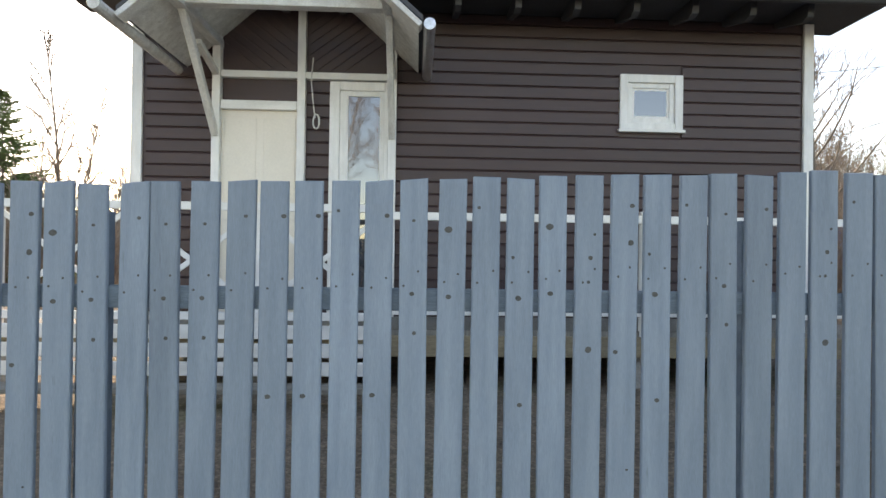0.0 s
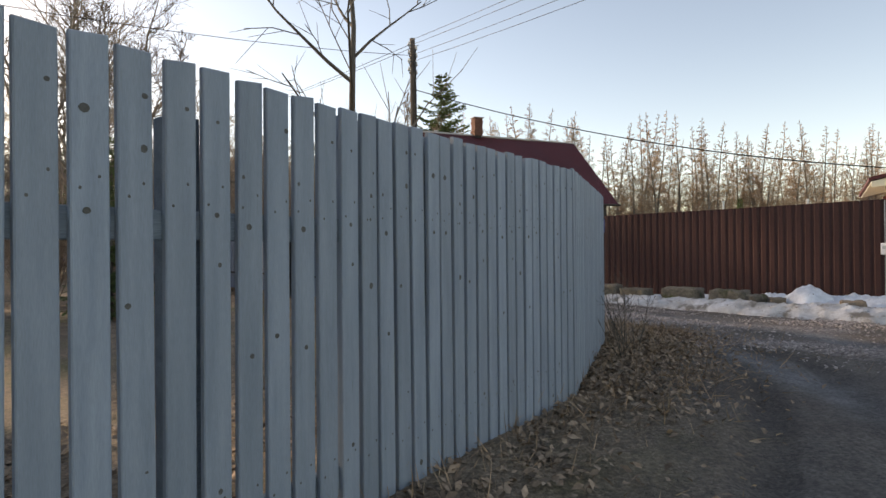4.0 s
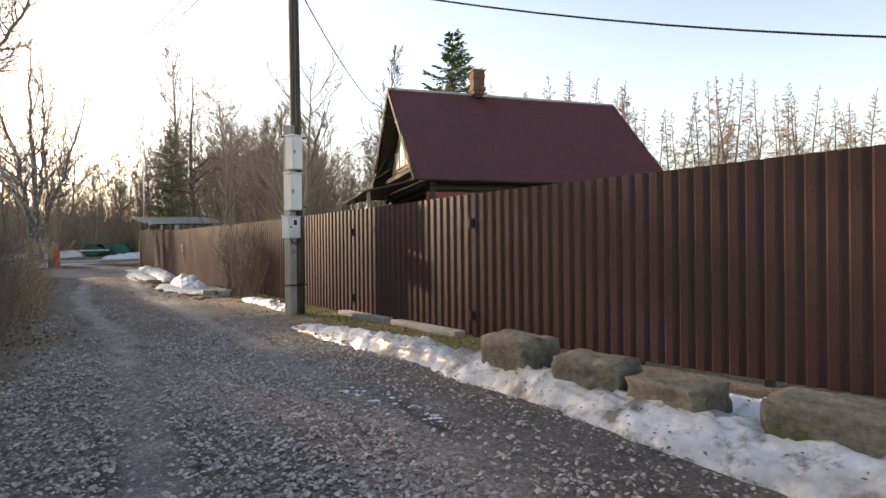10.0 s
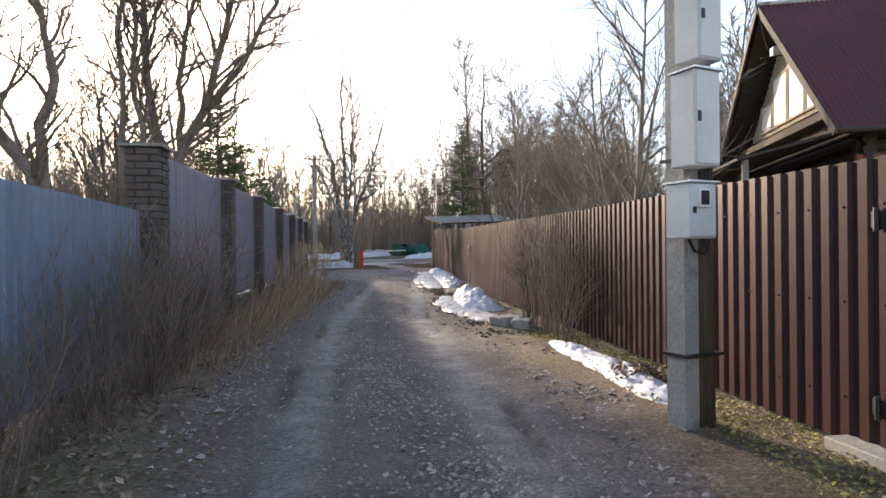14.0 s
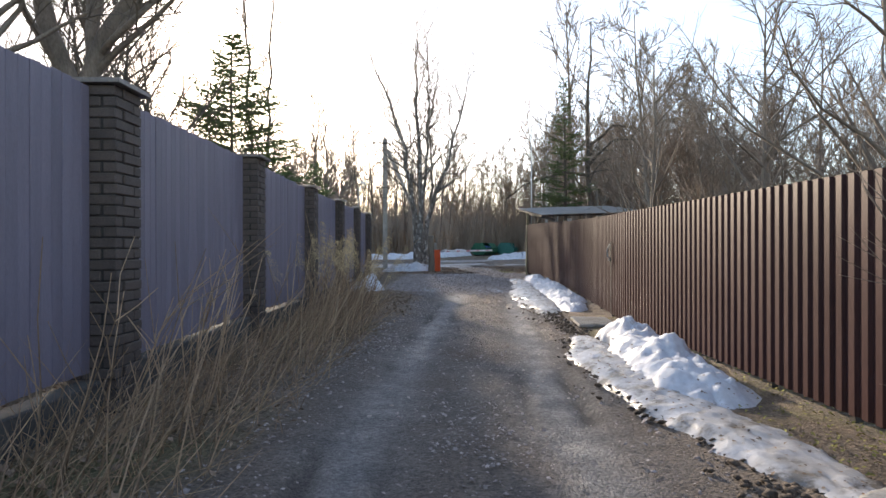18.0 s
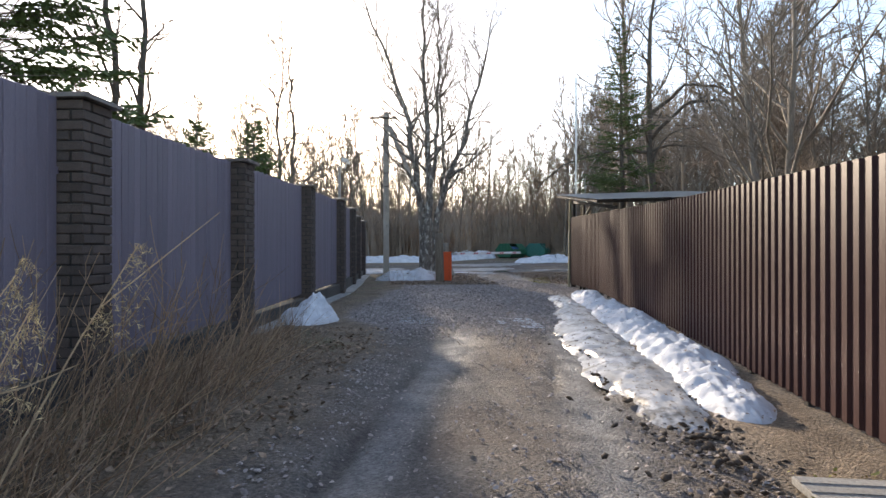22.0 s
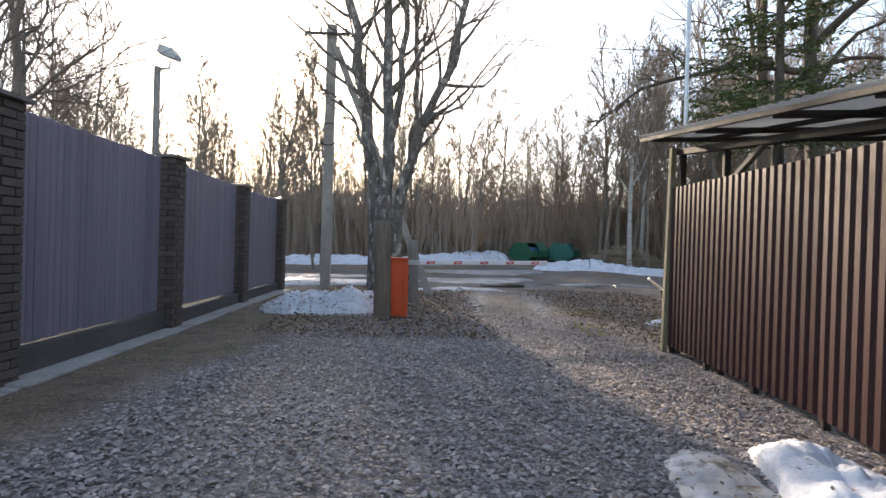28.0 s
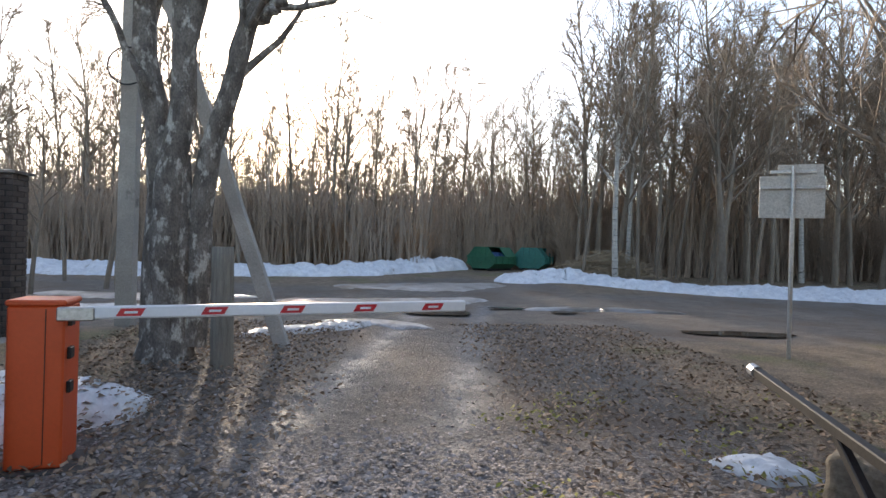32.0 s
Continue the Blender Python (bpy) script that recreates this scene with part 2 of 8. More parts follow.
M["bark_birch"] = mat("birch_bark", (0.38, 0.36, 0.33), (0.55, 0.53, 0.49), 3, 0.8, 0.3, 25, (1, 1, 4), rnd=0.12, spots=((0.05, 0.045, 0.04), 4.0, 0.58))
M["twig"] = mat("brown_twigs", (0.215, 0.162, 0.122), (0.335, 0.262, 0.205), 1.5, 0.9, 0.0, 20, rnd=0.25)
M["twig_garden"] = mat("brown_garden_twigs", (0.10, 0.08, 0.065), (0.19, 0.155, 0.125), 1.5, 0.9, 0.0, 20, rnd=0.15)
M["twig_red"] = mat("reddish_larch_twigs", (0.34, 0.21, 0.13), (0.46, 0.31, 0.20), 1.0, 0.9, 0.0, 20, rnd=0.15)
M["twig_bush"] = mat("dry_bush_twigs", (0.17, 0.12, 0.09), (0.28, 0.21, 0.16), 3, 0.9, 0.0, 30, rnd=0.2)
M["needle"] = mat("spruce_needles", (0.06, 0.095, 0.03), (0.12, 0.17, 0.055), 1.2, 0.75, 0.0, 30, rnd=0.12, fine_amt=0.4)
M["straw"] = mat("dry_grass_straw", (0.34, 0.23, 0.14), (0.48, 0.345, 0.215), 0.8, 0.9, 0.0, 30, fine_amt=0.35)
M["weed"] = mat("dry_brown_weed_stalks", (0.25, 0.158, 0.10), (0.40, 0.275, 0.18), 0.9, 0.9, 0.0, 30, fine_amt=0.35)
M["plume"] = mat("pale_weed_plumes", (0.62, 0.46, 0.24), (0.80, 0.63, 0.37), 2, 0.95, 0.0, 30, fine_amt=0.25)
M["leaf"] = mat("dead_leaves", (0.20, 0.135, 0.09), (0.36, 0.26, 0.185), 6, 0.9, 0.0, 30, fine_amt=0.4)
M["moss"] = mat("moss_tufts", (0.24, 0.23, 0.05), (0.42, 0.37, 0.13), 3, 0.95, 0.2, 60, fine_amt=0.35)
M["stone"] = mat("crushed_stone", (0.255, 0.213, 0.197), (0.46, 0.40, 0.37), 9, 0.85, 0.2, 60, fine_amt=0.3)


class MB:
    """Collects vertices and faces for one mesh."""

    def __init__(self):
        self.v, self.f, self.smooth = [], [], False

    def quad(self, *pts):
        i = len(self.v)
        self.v += [tuple(p) for p in pts]
        self.f.append(tuple(range(i, i + len(pts))))

    def box(self, x0, y0, z0, x1, y1, z1, m=None, bevel=0.0):
        b = bevel
        i = len(self.v)
        if b <= 0:
            pts = [(x, y, z) for x in (x0, x1) for y in (y0, y1) for z in (z0, z1)]
            fs = [(0, 1, 3, 2), (4, 6, 7, 5), (0, 4, 5, 1), (2, 3, 7, 6), (0, 2, 6, 4), (1, 5, 7, 3)]
        else:
            pts, idx = [], {}
            for a in (0, 1):
                for c in (0, 1):
                    for d in (0, 1):
                        for k in range(3):
                            p = [(x0, x1)[a], (y0, y1)[c], (z0, z1)[d]]
                            s = (a, c, d)
                            for j in range(3):
                                if j != k:
                                    p[j] += b if s[j] == 0 else -b
                            idx[(a, c, d, k)] = len(pts)
                            pts.append(tuple(p))
            fs = []
            for k in range(3):
                for s in (0, 1):
                    o = [j for j in range(3) if j != k]
                    ring = []
                    for (u, w) in ((0, 0), (1, 0), (1, 1), (0, 1)):
                        q = [0, 0, 0]
                        q[k], q[o[0]], q[o[1]] = s, u, w
                        ring.append(idx[(*q, k)])
                    fs.append(tuple(ring))
            for k in range(3):
                o = [j for j in range(3) if j != k]
                for u in (0, 1):
                    for w in (0, 1):
                        q0, q1 = [0, 0, 0], [0, 0, 0]
                        q0[o[0]] = q1[o[0]] = u
                        q0[o[1]] = q1[o[1]] = w
                        q1[k] = 1
                        fs.append((idx[(*q0, o[0])], idx[(*q1, o[0])], idx[(*q1, o[1])], idx[(*q0, o[1])]))
            for a in (0, 1):
                for c in (0, 1):
                    for d in (0, 1):
                        fs.append(tuple(idx[(a, c, d, k)] for k in range(3)))
        if m is not None:
            pts = [tuple(m @ Vector(p)) for p in pts]
        self.v += pts
        self.f += [tuple(i + j for j in f) for f in fs]

    def tube(self, pts, radii, sides=6, cap=True):
        i0 = len(self.v)
        pts = [Vector(p) for p in pts]
        n = len(pts)
        up = None
        for k, p in enumerate(pts):
            d = (pts[min(k + 1, n - 1)] - pts[max(k - 1, 0)])
            if d.length < 1e-9:
                d = Vector((0, 0, 1))
            d.normalize()
            if up is None:
                up = Vector((1, 0, 0)) if abs(d.x) < 0.8 else Vector((0, 1, 0))
            s = d.cross(up)
            s.normalize()
            up = s.cross(d)
            r = radii[k] if isinstance(radii, (list, tuple)) else radii
            for j in range(sides):
                a = 2 * math.pi * j / sides
                self.v.append(tuple(p + s * (r * math.cos(a)) + up * (r * math.sin(a))))
        for k in range(n - 1):
            for j in range(sides):
                a, b = i0 + k * sides + j, i0 + k * sides + (j + 1) % sides
                self.f.append((a, b, b + sides, a + sides))
        if cap:
            self.f.append(tuple(i0 + j for j in range(sides))[::-1])
            self.f.append(tuple(i0 + (n - 1) * sides + j for j in range(sides)))

    def extrude(self, ring, vec):
        """A closed prism from a flat ring of points."""
        i, n = len(self.v), len(ring)
        vec = Vector(vec)
        self.v += [tuple(p) for p in ring] + [tuple(Vector(p) + vec) for p in ring]
        self.f.append(tuple(i + j for j in range(n))[::-1])
        self.f.append(tuple(i + n + j for j in range(n)))
        for j in range(n):
            k = (j + 1) % n
            self.f.append((i + j, i + k, i + n + k, i + n + j))

    def mesh(self, name, material, smooth=False):
        me = bpy.data.meshes.new(name)
        me.from_pydata(self.v, [], self.f)
        me.materials.append(material)
        if smooth:
            me.polygons.foreach_set("use_smooth", [True] * len(me.polygons))
        me.update()
        bm = bmesh.new()
        bm.from_mesh(me)
        if len(bm.faces) < 20000:
            bmesh.ops.recalc_face_normals(bm, faces=bm.faces)
            bm.to_mesh(me)
        bm.free()
        return me


def part(name, mb, material, parent=None, label="", m=None, smooth=False):
    """Links a mesh (or a built MB) as one object, under parent if given."""
    me = mb if isinstance(mb, bpy.types.Mesh) else mb.mesh(name, material, smooth)
    ob = new(name, me)
    if parent is not None:
        ob.parent = parent
    if m is not None:
        ob.matrix_basis = m
    if label:
        ob["label"] = label
    return ob


def thing(name, m, label, category, group="", kind=""):
    ob = new(name)
    ob.empty_display_size = 0.1
    ob.matrix_basis = m
    return tagged(ob, label, category, group, kind)


def lerp_line(pts, s):
    """Point and heading angle at arc length s along a polyline."""
    for (a, b) in zip(pts, pts[1:]):
        a, b = Vector(a), Vector(b)
        d = (b - a).length
        if s <= d or (b - Vector(pts[-1])).length < 1e-6:
            return a + (b - a) * (s / d), math.atan2((b - a).y, (b - a).x)
        s -= d


def line_len(pts):
    return sum((Vector(b) - Vector(a)).length for a, b in zip(pts, pts[1:]))


def smooth01(a, b, x):
    t = min(1, max(0, (x - a) / (b - a)))
    return t * t * (3 - 2 * t)


# ---- ground ----
ROADC = [(-9, -1.9), (5, -0.6), (10, -0.5), (13.8, 2.5), (15.0, 7.5), (15.9, 12), (16.9, 20), (18.3, 27), (19.6, 33), (20.6, 39), (21.6, 46), (23.0, 54), (25, 62)]
ROAD2 = [(15.2, -60), (15.2, 0), (15.0, 7.5)]
ROAD3 = [(-40, 60), (5, 57.5), (22, 55), (32, 55), (60, 52), (120, 48)]


def seg_dist(x, y, pts):
    best, side = 1e9, 0
    for (a, b) in zip(pts, pts[1:]):
        dx, dy = b[0] - a[0], b[1] - a[1]
        t = max(0, min(1, ((x - a[0]) * dx + (y - a[1]) * dy) / (dx * dx + dy * dy)))
        px, py = a[0] + t * dx - x, a[1] + t * dy - y
        d = math.hypot(px, py)
        if d < best:
            best = d
            side = 1 if dx * (y - a[1]) - dy * (x - a[0]) < 0 else -1
    return best, side


def gz(x, y):
    """Height of the ground."""
    z = 0.14 * smooth01(22, 42, y) + 0.65 * smooth01(52, 78, y)
    return z


def road_masks(x, y):
    d1, s1 = seg_dist(x, y, ROADC)
    d2, _ = seg_dist(x, y, ROAD2)
    d3, _ = seg_dist(x, y, ROAD3)
    w = 1.5 if y > 9 else 1.9
    if y > 30:
        w = 1.5 + 1.6 * smooth01(30, 35, y)
    nz = 0.35 * noise.noise((x * 0.7, y * 0.7, 0))
    r = 1 - smooth01(w - 0.25, w + 0.5, d1 + nz)
    r = max(r, 1 - smooth01(1.7, 2.4, d2 + nz))
    r = max(r, 1 - smooth01(4.0, 5.5, d3 + nz))
    track = math.exp(-((d1 - 0.75) / 0.28) ** 2) if y < 56 else 0.0
    stones = smooth01(31.0, 33.5, y + 0.6 * nz) * (1 - smooth01(43.5, 46, y + nz))
    stones = max(stones, 0.8 * smooth01(0.5, 0.62, 0.5 + 0.5 * noise.noise((x * 0.5, y * 0.35, 3))) * (1 - smooth01(10, 13, y)) * r)
    if 8 < x < 19 and y < 9:
        keep = smooth01(5.0, 8.0, y)
        band = max(1 - smooth01(0.12, 0.5, seg_dist(x, y, b)[0] + 0.8 * nz) for b in STONE_BANDS)
        stones = stones * keep + (1 - keep) * band * r
    return r, track, stones


# loose stone swept into bands, and tyre marks in the mud where the lane bends
STONE_BANDS = ([(15.6, 6.8), (14.5, 4.2), (14.35, 2.8), (14.6, 1.7)], [(13.0, 2.2), (12.95, 1.0), (13.0, 0.2), (13.3, -3.0)])
TYRE_MARKS = ([(13.6, 4.6), (12.95, 3.3), (12.5, 2.79), (11.38, 1.92), (10.4, 1.5), (8.6, 1.1)], [(13.4, 3.2), (12.85, 2.55), (12.47, 2.05), (12.2, 1.6), (11.69, 1.3), (10.6, 0.9), (8.6, 0.4)], [(12.9, 1.7), (12.5, 1.05), (12.01, 0.67), (11.3, 0.36), (9.6, 0.0)])


def tyre_mark(x, y):
    """Depth and wetness of the tyre marks and mud at the bend."""
    if not (8 < x < 17 and -4 < y < 8):
        return 0.0, 0.0
    dep, wet_and_shade = 0.0, 0.0
    for m in TYRE_MARKS:
        d, s = seg_dist(x, y, m)
        on = smooth01(-0.35, 0.1, noise.noise((x * 0.8, y * 0.8, 21.0)))
        dep = max(dep, 0.05 * math.exp(-(d / 0.13) ** 4) * on) - 0.012 * math.exp(-((d - 0.24) / 0.07) ** 2) * on
        wet_and_shade = max(wet_and_shade, math.exp(-(d / 0.17) ** 4))
    mud = smooth01(8, 5, y) * (0.42 + 0.35 * noise.noise((x * 0.9, y * 0.9, 4.0)))
    return dep, max(wet_and_shade * 0.85, mud)


def rut(x, y):
    """Depth of the narrow wheel ruts pressed into the lane."""
    if not (6 < y < 34 and 13 < x < 22):
        return 0.0
    d, side = seg_dist(x, y, ROADC)
    w = 0.1 * noise.noise((y * 0.35, 3.0, side))
    on = smooth01(-0.1, 0.25, noise.noise((y * 0.5, side * 9.0, 1.0)))
    g = math.exp(-((d - 0.98 - w) / 0.07) ** 2) + 0.6 * math.exp(-((d - 0.5 - w) / 0.06) ** 2)
    return (0.065 * g - 0.02 * math.exp(-((d - 1.16 - w) / 0.08) ** 2)) * on


def build_ground():
    def axis(lo, hi, mid0, mid1, step):
        a = list(np.arange(mid0, mid1 + 1e-6, step))
        s, v = step, mid1
        while v < hi:
            s *= 1.35
            v += s
            a.append(min(v, hi))
        s, v = step, mid0
        while v > lo:
            s *= 1.35
            v -= s
            a.insert(0, max(v, lo))
        return a
    def finer(a, lo, hi, n):
        out = []
        for p, q in zip(a, a[1:]):
            out += [p + (q - p) * i / n for i in range(n)] if lo <= p < hi else [p]
        return out + [a[-1]]
    xs = finer(axis(-700, 700, -6.0, 29, 0.16), 10.0, 22, 2)
    ys = finer(axis(-700, 900, -6.0, 62, 0.16), -1, 34, 2)
    nx, ny = len(xs), len(ys)
    verts, ra, ta, sa, wa = [], [], [], [], []
    for y in ys:
        for x in xs:
            r, t, s = road_masks(x, y)
            near = -8 < x < 30 and -8 < y < 64
            z = gz(x, y)
            dep, mud = tyre_mark(x, y)
            # rut term paints the shade inside the ruts; mud term is wet dirt
            wa.append(max(min(1.0, max(0.0, rut(x, y) / 0.045)), max(0.0, mud) * (1 - s)) if near else 0.0)
            if near:
                z += 0.02 * noise.noise((x * 1.3, y * 1.3, 5)) + 0.012 * noise.noise((x * 5, y * 5, 9)) * (1 - 0.4 * r)
                z += (1 - r) * 0.045 - 0.03 * t * r * (1 - s)
                z -= rut(x, y) + dep * r
            verts.append((x, y, z))
            ra.append(r)
            ta.append(t * r * (1 - s))
            sa.append(s)
    faces = [(j * nx + i, j * nx + i + 1, (j + 1) * nx + i + 1, (j + 1) * nx + i) for j in range(ny - 1) for i in range(nx - 1)]
    me = bpy.data.meshes.new("ground")
    me.from_pydata(verts, [], faces)
    for nm, vals in (("road", ra), ("track", ta), ("stones", sa), ("wet_and_shade", wa)):
        at = me.attributes.new(nm, "FLOAT", "POINT")
        at.data.foreach_set("value", vals)
    me.polygons.foreach_set("use_smooth", [True] * len(me.polygons))
    m = bpy.data.materials.new("dirt_and_grass")
    m.use_nodes = True
    nt = m.node_tree
    L = nt.links.new
    b = nt.nodes["Principled BSDF"]
    tc = nt.nodes.new("ShaderNodeTexCoord")

    def nz(scale, detail=5.0, rough=0.6):
        k = nt.nodes.new("ShaderNodeTexNoise")
        k.inputs["Scale"].default_value, k.inputs["Detail"].default_value, k.inputs["Roughness"].default_value = scale, detail, rough
        L(tc.outputs["Object"], k.inputs["Vector"])
        return k.outputs[0]

    def ramp(src, a, c):
        k = nt.nodes.new("ShaderNodeMapRange")
        k.inputs[1].default_value, k.inputs[2].default_value = a, c
        L(src, k.inputs[0])
        return k.outputs[0]

    def mixc(f, a, c):
        k = nt.nodes.new("ShaderNodeMix")
        k.data_type = "RGBA"
        L(f, k.inputs[0])
        for s, v in ((6, a), (7, c)):
            if isinstance(v, tuple):
                k.inputs[s].default_value = (*v, 1)
            else:
                L(v, k.inputs[s])
        return k.outputs[2]

    def attr(nm):
        k = nt.nodes.new("ShaderNodeAttribute")
        k.attribute_name = nm
        return k.outputs["Fac"]

    def mulv(a, c):
        k = nt.nodes.new("ShaderNodeMath")
        k.operation = "MULTIPLY"
        L(a, k.inputs[0])
        if isinstance(c, float):
            k.inputs[1].default_value = c
        else:
            L(c, k.inputs[1])
        return k.outputs[0]
    big, mid, fine = nz(0.5), nz(3.0), nz(28.0, 6.0, 0.7)
    vor = nt.nodes.new("ShaderNodeTexVoronoi")
    vor.inputs["Scale"].default_value = 26.0
    L(tc.outputs["Object"], vor.inputs["Vector"])
    verge = mixc(ramp(mid, 0.35, 0.65), (0.11, 0.08, 0.056), (0.20, 0.15, 0.105))
    verge = mixc(mulv(ramp(big, 0.52, 0.64), 0.7), verge, (0.105, 0.105, 0.04))
    verge = mixc(ramp(fine, 0.5, 0.75), verge, (0.22, 0.165, 0.11))
    road = mixc(ramp(mid, 0.3, 0.7), (0.10, 0.086, 0.075), (0.165, 0.142, 0.122))
    road = mixc(ramp(big, 0.45, 0.65), road, (0.115, 0.085, 0.066))
    road = mixc(mulv(attr("track"), 0.75), road, (0.15, 0.153, 0.158))
    sep = nt.nodes.new("ShaderNodeSeparateColor")
    L(vor.outputs["Color"], sep.inputs[0])
    stone = mixc(sep.outputs[0], (0.105, 0.088, 0.082), (0.31, 0.275, 0.26))
    road = mixc(mulv(attr("stones"), 0.8), road, stone)
    # darkens wet mud at the bend, and paints in the ruts' shade
    road = mixc(mulv(attr("wet_and_shade"), 0.75), road, (0.045, 0.038, 0.033))
    col = mixc(attr("road"), verge, road)
    hsv = nt.nodes.new("ShaderNodeHueSaturation")
    L(col, hsv.inputs["Color"])
    k = nt.nodes.new("ShaderNodeMapRange")
    k.inputs[1].default_value, k.inputs[2].default_value, k.inputs[3].default_value, k.inputs[4].default_value = 0.25, 0.75, 0.78, 1.80
    L(fine, k.inputs[0])
    peb = nt.nodes.new("ShaderNodeTexVoronoi")
    peb.inputs["Scale"].default_value = 55.0
    L(tc.outputs["Object"], peb.inputs["Vector"])
    sp = nt.nodes.new("ShaderNodeSeparateColor")
    L(peb.outputs["Color"], sp.inputs[0])
    pv = nt.nodes.new("ShaderNodeMapRange")
    pv.inputs[3].default_value, pv.inputs[4].default_value = 0.72, 1.32
    L(sp.outputs[0], pv.inputs[0])
    L(mulv(k.outputs[0], pv.outputs[0]), hsv.inputs["Value"])
    L(hsv.outputs[0], b.inputs["Base Color"])
    rg = nt.nodes.new("ShaderNodeMapRange")
    rg.inputs[3].default_value, rg.inputs[4].default_value = 0.92, 0.5
    L(mulv(attr("track"), ramp(mid, 0.4, 0.6)), rg.inputs[0])
    L(rg.outputs[0], b.inputs["Roughness"])
    bp = nt.nodes.new("ShaderNodeBump")
    bp.inputs["Strength"].default_value, bp.inputs["Distance"].default_value = 0.8, 0.03
    add = nt.nodes.new("ShaderNodeMath")
    add.operation = "ADD"
    L(fine, add.inputs[0])
    L(mulv(mulv(vor.outputs["Distance"], attr("stones")), -1.2), add.inputs[1])
    add2 = nt.nodes.new("ShaderNodeMath")
    add2.operation = "ADD"
    L(add.outputs[0], add2.inputs[0])
    L(mulv(peb.outputs["Distance"], -0.5), add2.inputs[1])
    L(add2.outputs[0], bp.inputs["Height"])
    L(bp.outputs[0], b.inputs["Normal"])
    me.materials.append(m)
    return tagged(new("ground", me), "dirt and gravel lane with dry grass verges", "ground", kind="structure")


build_ground()

# ---- picket fence ----
PICKETS = [(-4.5, 2.47), (2.4, 2.39), (4.2, 2.19), (5.6, 2.11), (7.1, 2.25), (9.3, 2.49), (11.62, 3.40), (12.17, 3.73)]


def picket_mesh(k):
    rng = random.Random(k)
    mb = MB()
    w, th, h = 0.090, 0.022, 1.62
    lean = rng.uniform(-0.004, 0.004)
    ring = [(-w / 2, 0, 0), (w / 2, 0, 0), (w / 2 + lean, 0, h + rng.uniform(-0.006, 0.006)), (-w / 2 + lean, 0, h + rng.uniform(-0.006, 0.006))]
    c = 0.004
    i = len(mb.v)
    inner = [(x * (1 - 2 * c / w) + 0, -th, z + (c if z < 0.5 else -c)) for x, _, z in ring]
    mb.v += ring + [(x, -th + c, z) for x, _, z in ring] + inner
    mb.f.append((i + 3, i + 2, i + 1, i))
    for a in range(4):
        b2 = (a + 1) % 4
        mb.f.append((i + a, i + b2, i + 4 + b2, i + 4 + a))
        mb.f.append((i + 4 + a, i + 4 + b2, i + 8 + b2, i + 8 + a))
    mb.f.append((i + 8, i + 9, i + 10, i + 11))
    return mb.mesh("picket", M["picket"])


def knots_mesh(k):
    """Nail heads and knots on the face of one picket."""
    rng = random.Random(100 + k)
    mb = MB()

    def disc(x, z, rx, rz):
        n = 8
        mb.quad(*[(x + rx * math.cos(2 * math.pi * j / n) * rng.uniform(0.8, 1.1), -0.0232, z + rz * math.sin(2 * math.pi * j / n)) for j in range(n)])
    for z in (1.195, 0.235):
        disc(-0.024 + rng.uniform(-0.006, 0.006), z + rng.uniform(-0.012, 0.02), 0.0042, 0.005)
        disc(0.024 + rng.uniform(-0.006, 0.006), z + 0.05 + rng.uniform(-0.012, 0.012), 0.0042, 0.005)
    for j in range(rng.randint(1, 4)):
        r = rng.uniform(0.005, 0.013)
        disc(rng.uniform(-0.03, 0.03), rng.uniform(0.1, 1.5), r, r * rng.uniform(0.8, 1.2))
    return mb.mesh("nail_heads", M["knot"])


fence = thing("picket_fence", pose(0, 0, 0), "blue-grey painted wooden picket fence beside the track", "fence", kind="structure")
pm = [picket_mesh(k) for k in range(6)]
km = [knots_mesh(k) for k in range(9)]
total, s, k = line_len(PICKETS), 0.06, 0
rngp = random.Random(4)
while s < total - 0.03:
    p, a = lerp_line([(x, y, 0) for x, y in PICKETS], s)
    top = float(np.interp(p.x, [-4.5, -2.3, -0.16, 1.3, 2.5, 4.2, 5.4, 6.8, 8.8, 10.0, 12.2], [1.52, 1.58, 1.648, 1.70, 1.71, 1.72, 1.67, 1.64, 1.635, 1.65, 1.66]))
    top += 0.005 * math.sin(s * 0.9) + rngp.uniform(-0.006, 0.006)
    pk = part("picket", pm[rngp.randrange(6)], None, fence, m=pose(p.x, p.y, top - 1.62, 0, rngp.uniform(-0.35, 0.35), math.degrees(a)) @ Matrix.Diagonal((1.22 - 0.28 * smooth01(3.5, 8.5, p.x), 1, 1, 1)))
    part("nail_heads", km[rngp.randrange(9)], None, pk)
    if 2.3 < p.x < 3.35:
        zz = 1.40 - (top - 1.62) - 0.05 * abs(p.x - 2.7) + 0.02 * math.sin(p.x * 9)
        mb = MB()
        mb.quad(*[(x, -0.0236, zz + rngp.uniform(-0.02, 0.008)) for x in (-0.044, -0.02, 0.01, 0.044)], *[(x, -0.0236, zz + rngp.uniform(0.006, 0.02)) for x in (0.044, 0.01, -0.02, -0.044)])
        part("scuff", mb, M["leaf"] if "leaf" in M else M["knot"], pk)
    if p.x > 7.0:
        q, a2 = lerp_line([(x, y, 0) for x, y in PICKETS], min(s + 0.053, total - 0.03))
        part("back_picket", pm[k % 6], None, fence, m=pose(q.x - 0.066 * math.sin(a2), q.y + 0.066 * math.cos(a2), top - 1.63, 0, rngp.uniform(-0.3, 0.3), math.degrees(a2)))
    s += 0.138 - 0.033 * smooth01(3.5, 8.5, p.x) + rngp.uniform(-0.003, 0.003)
    k += 1
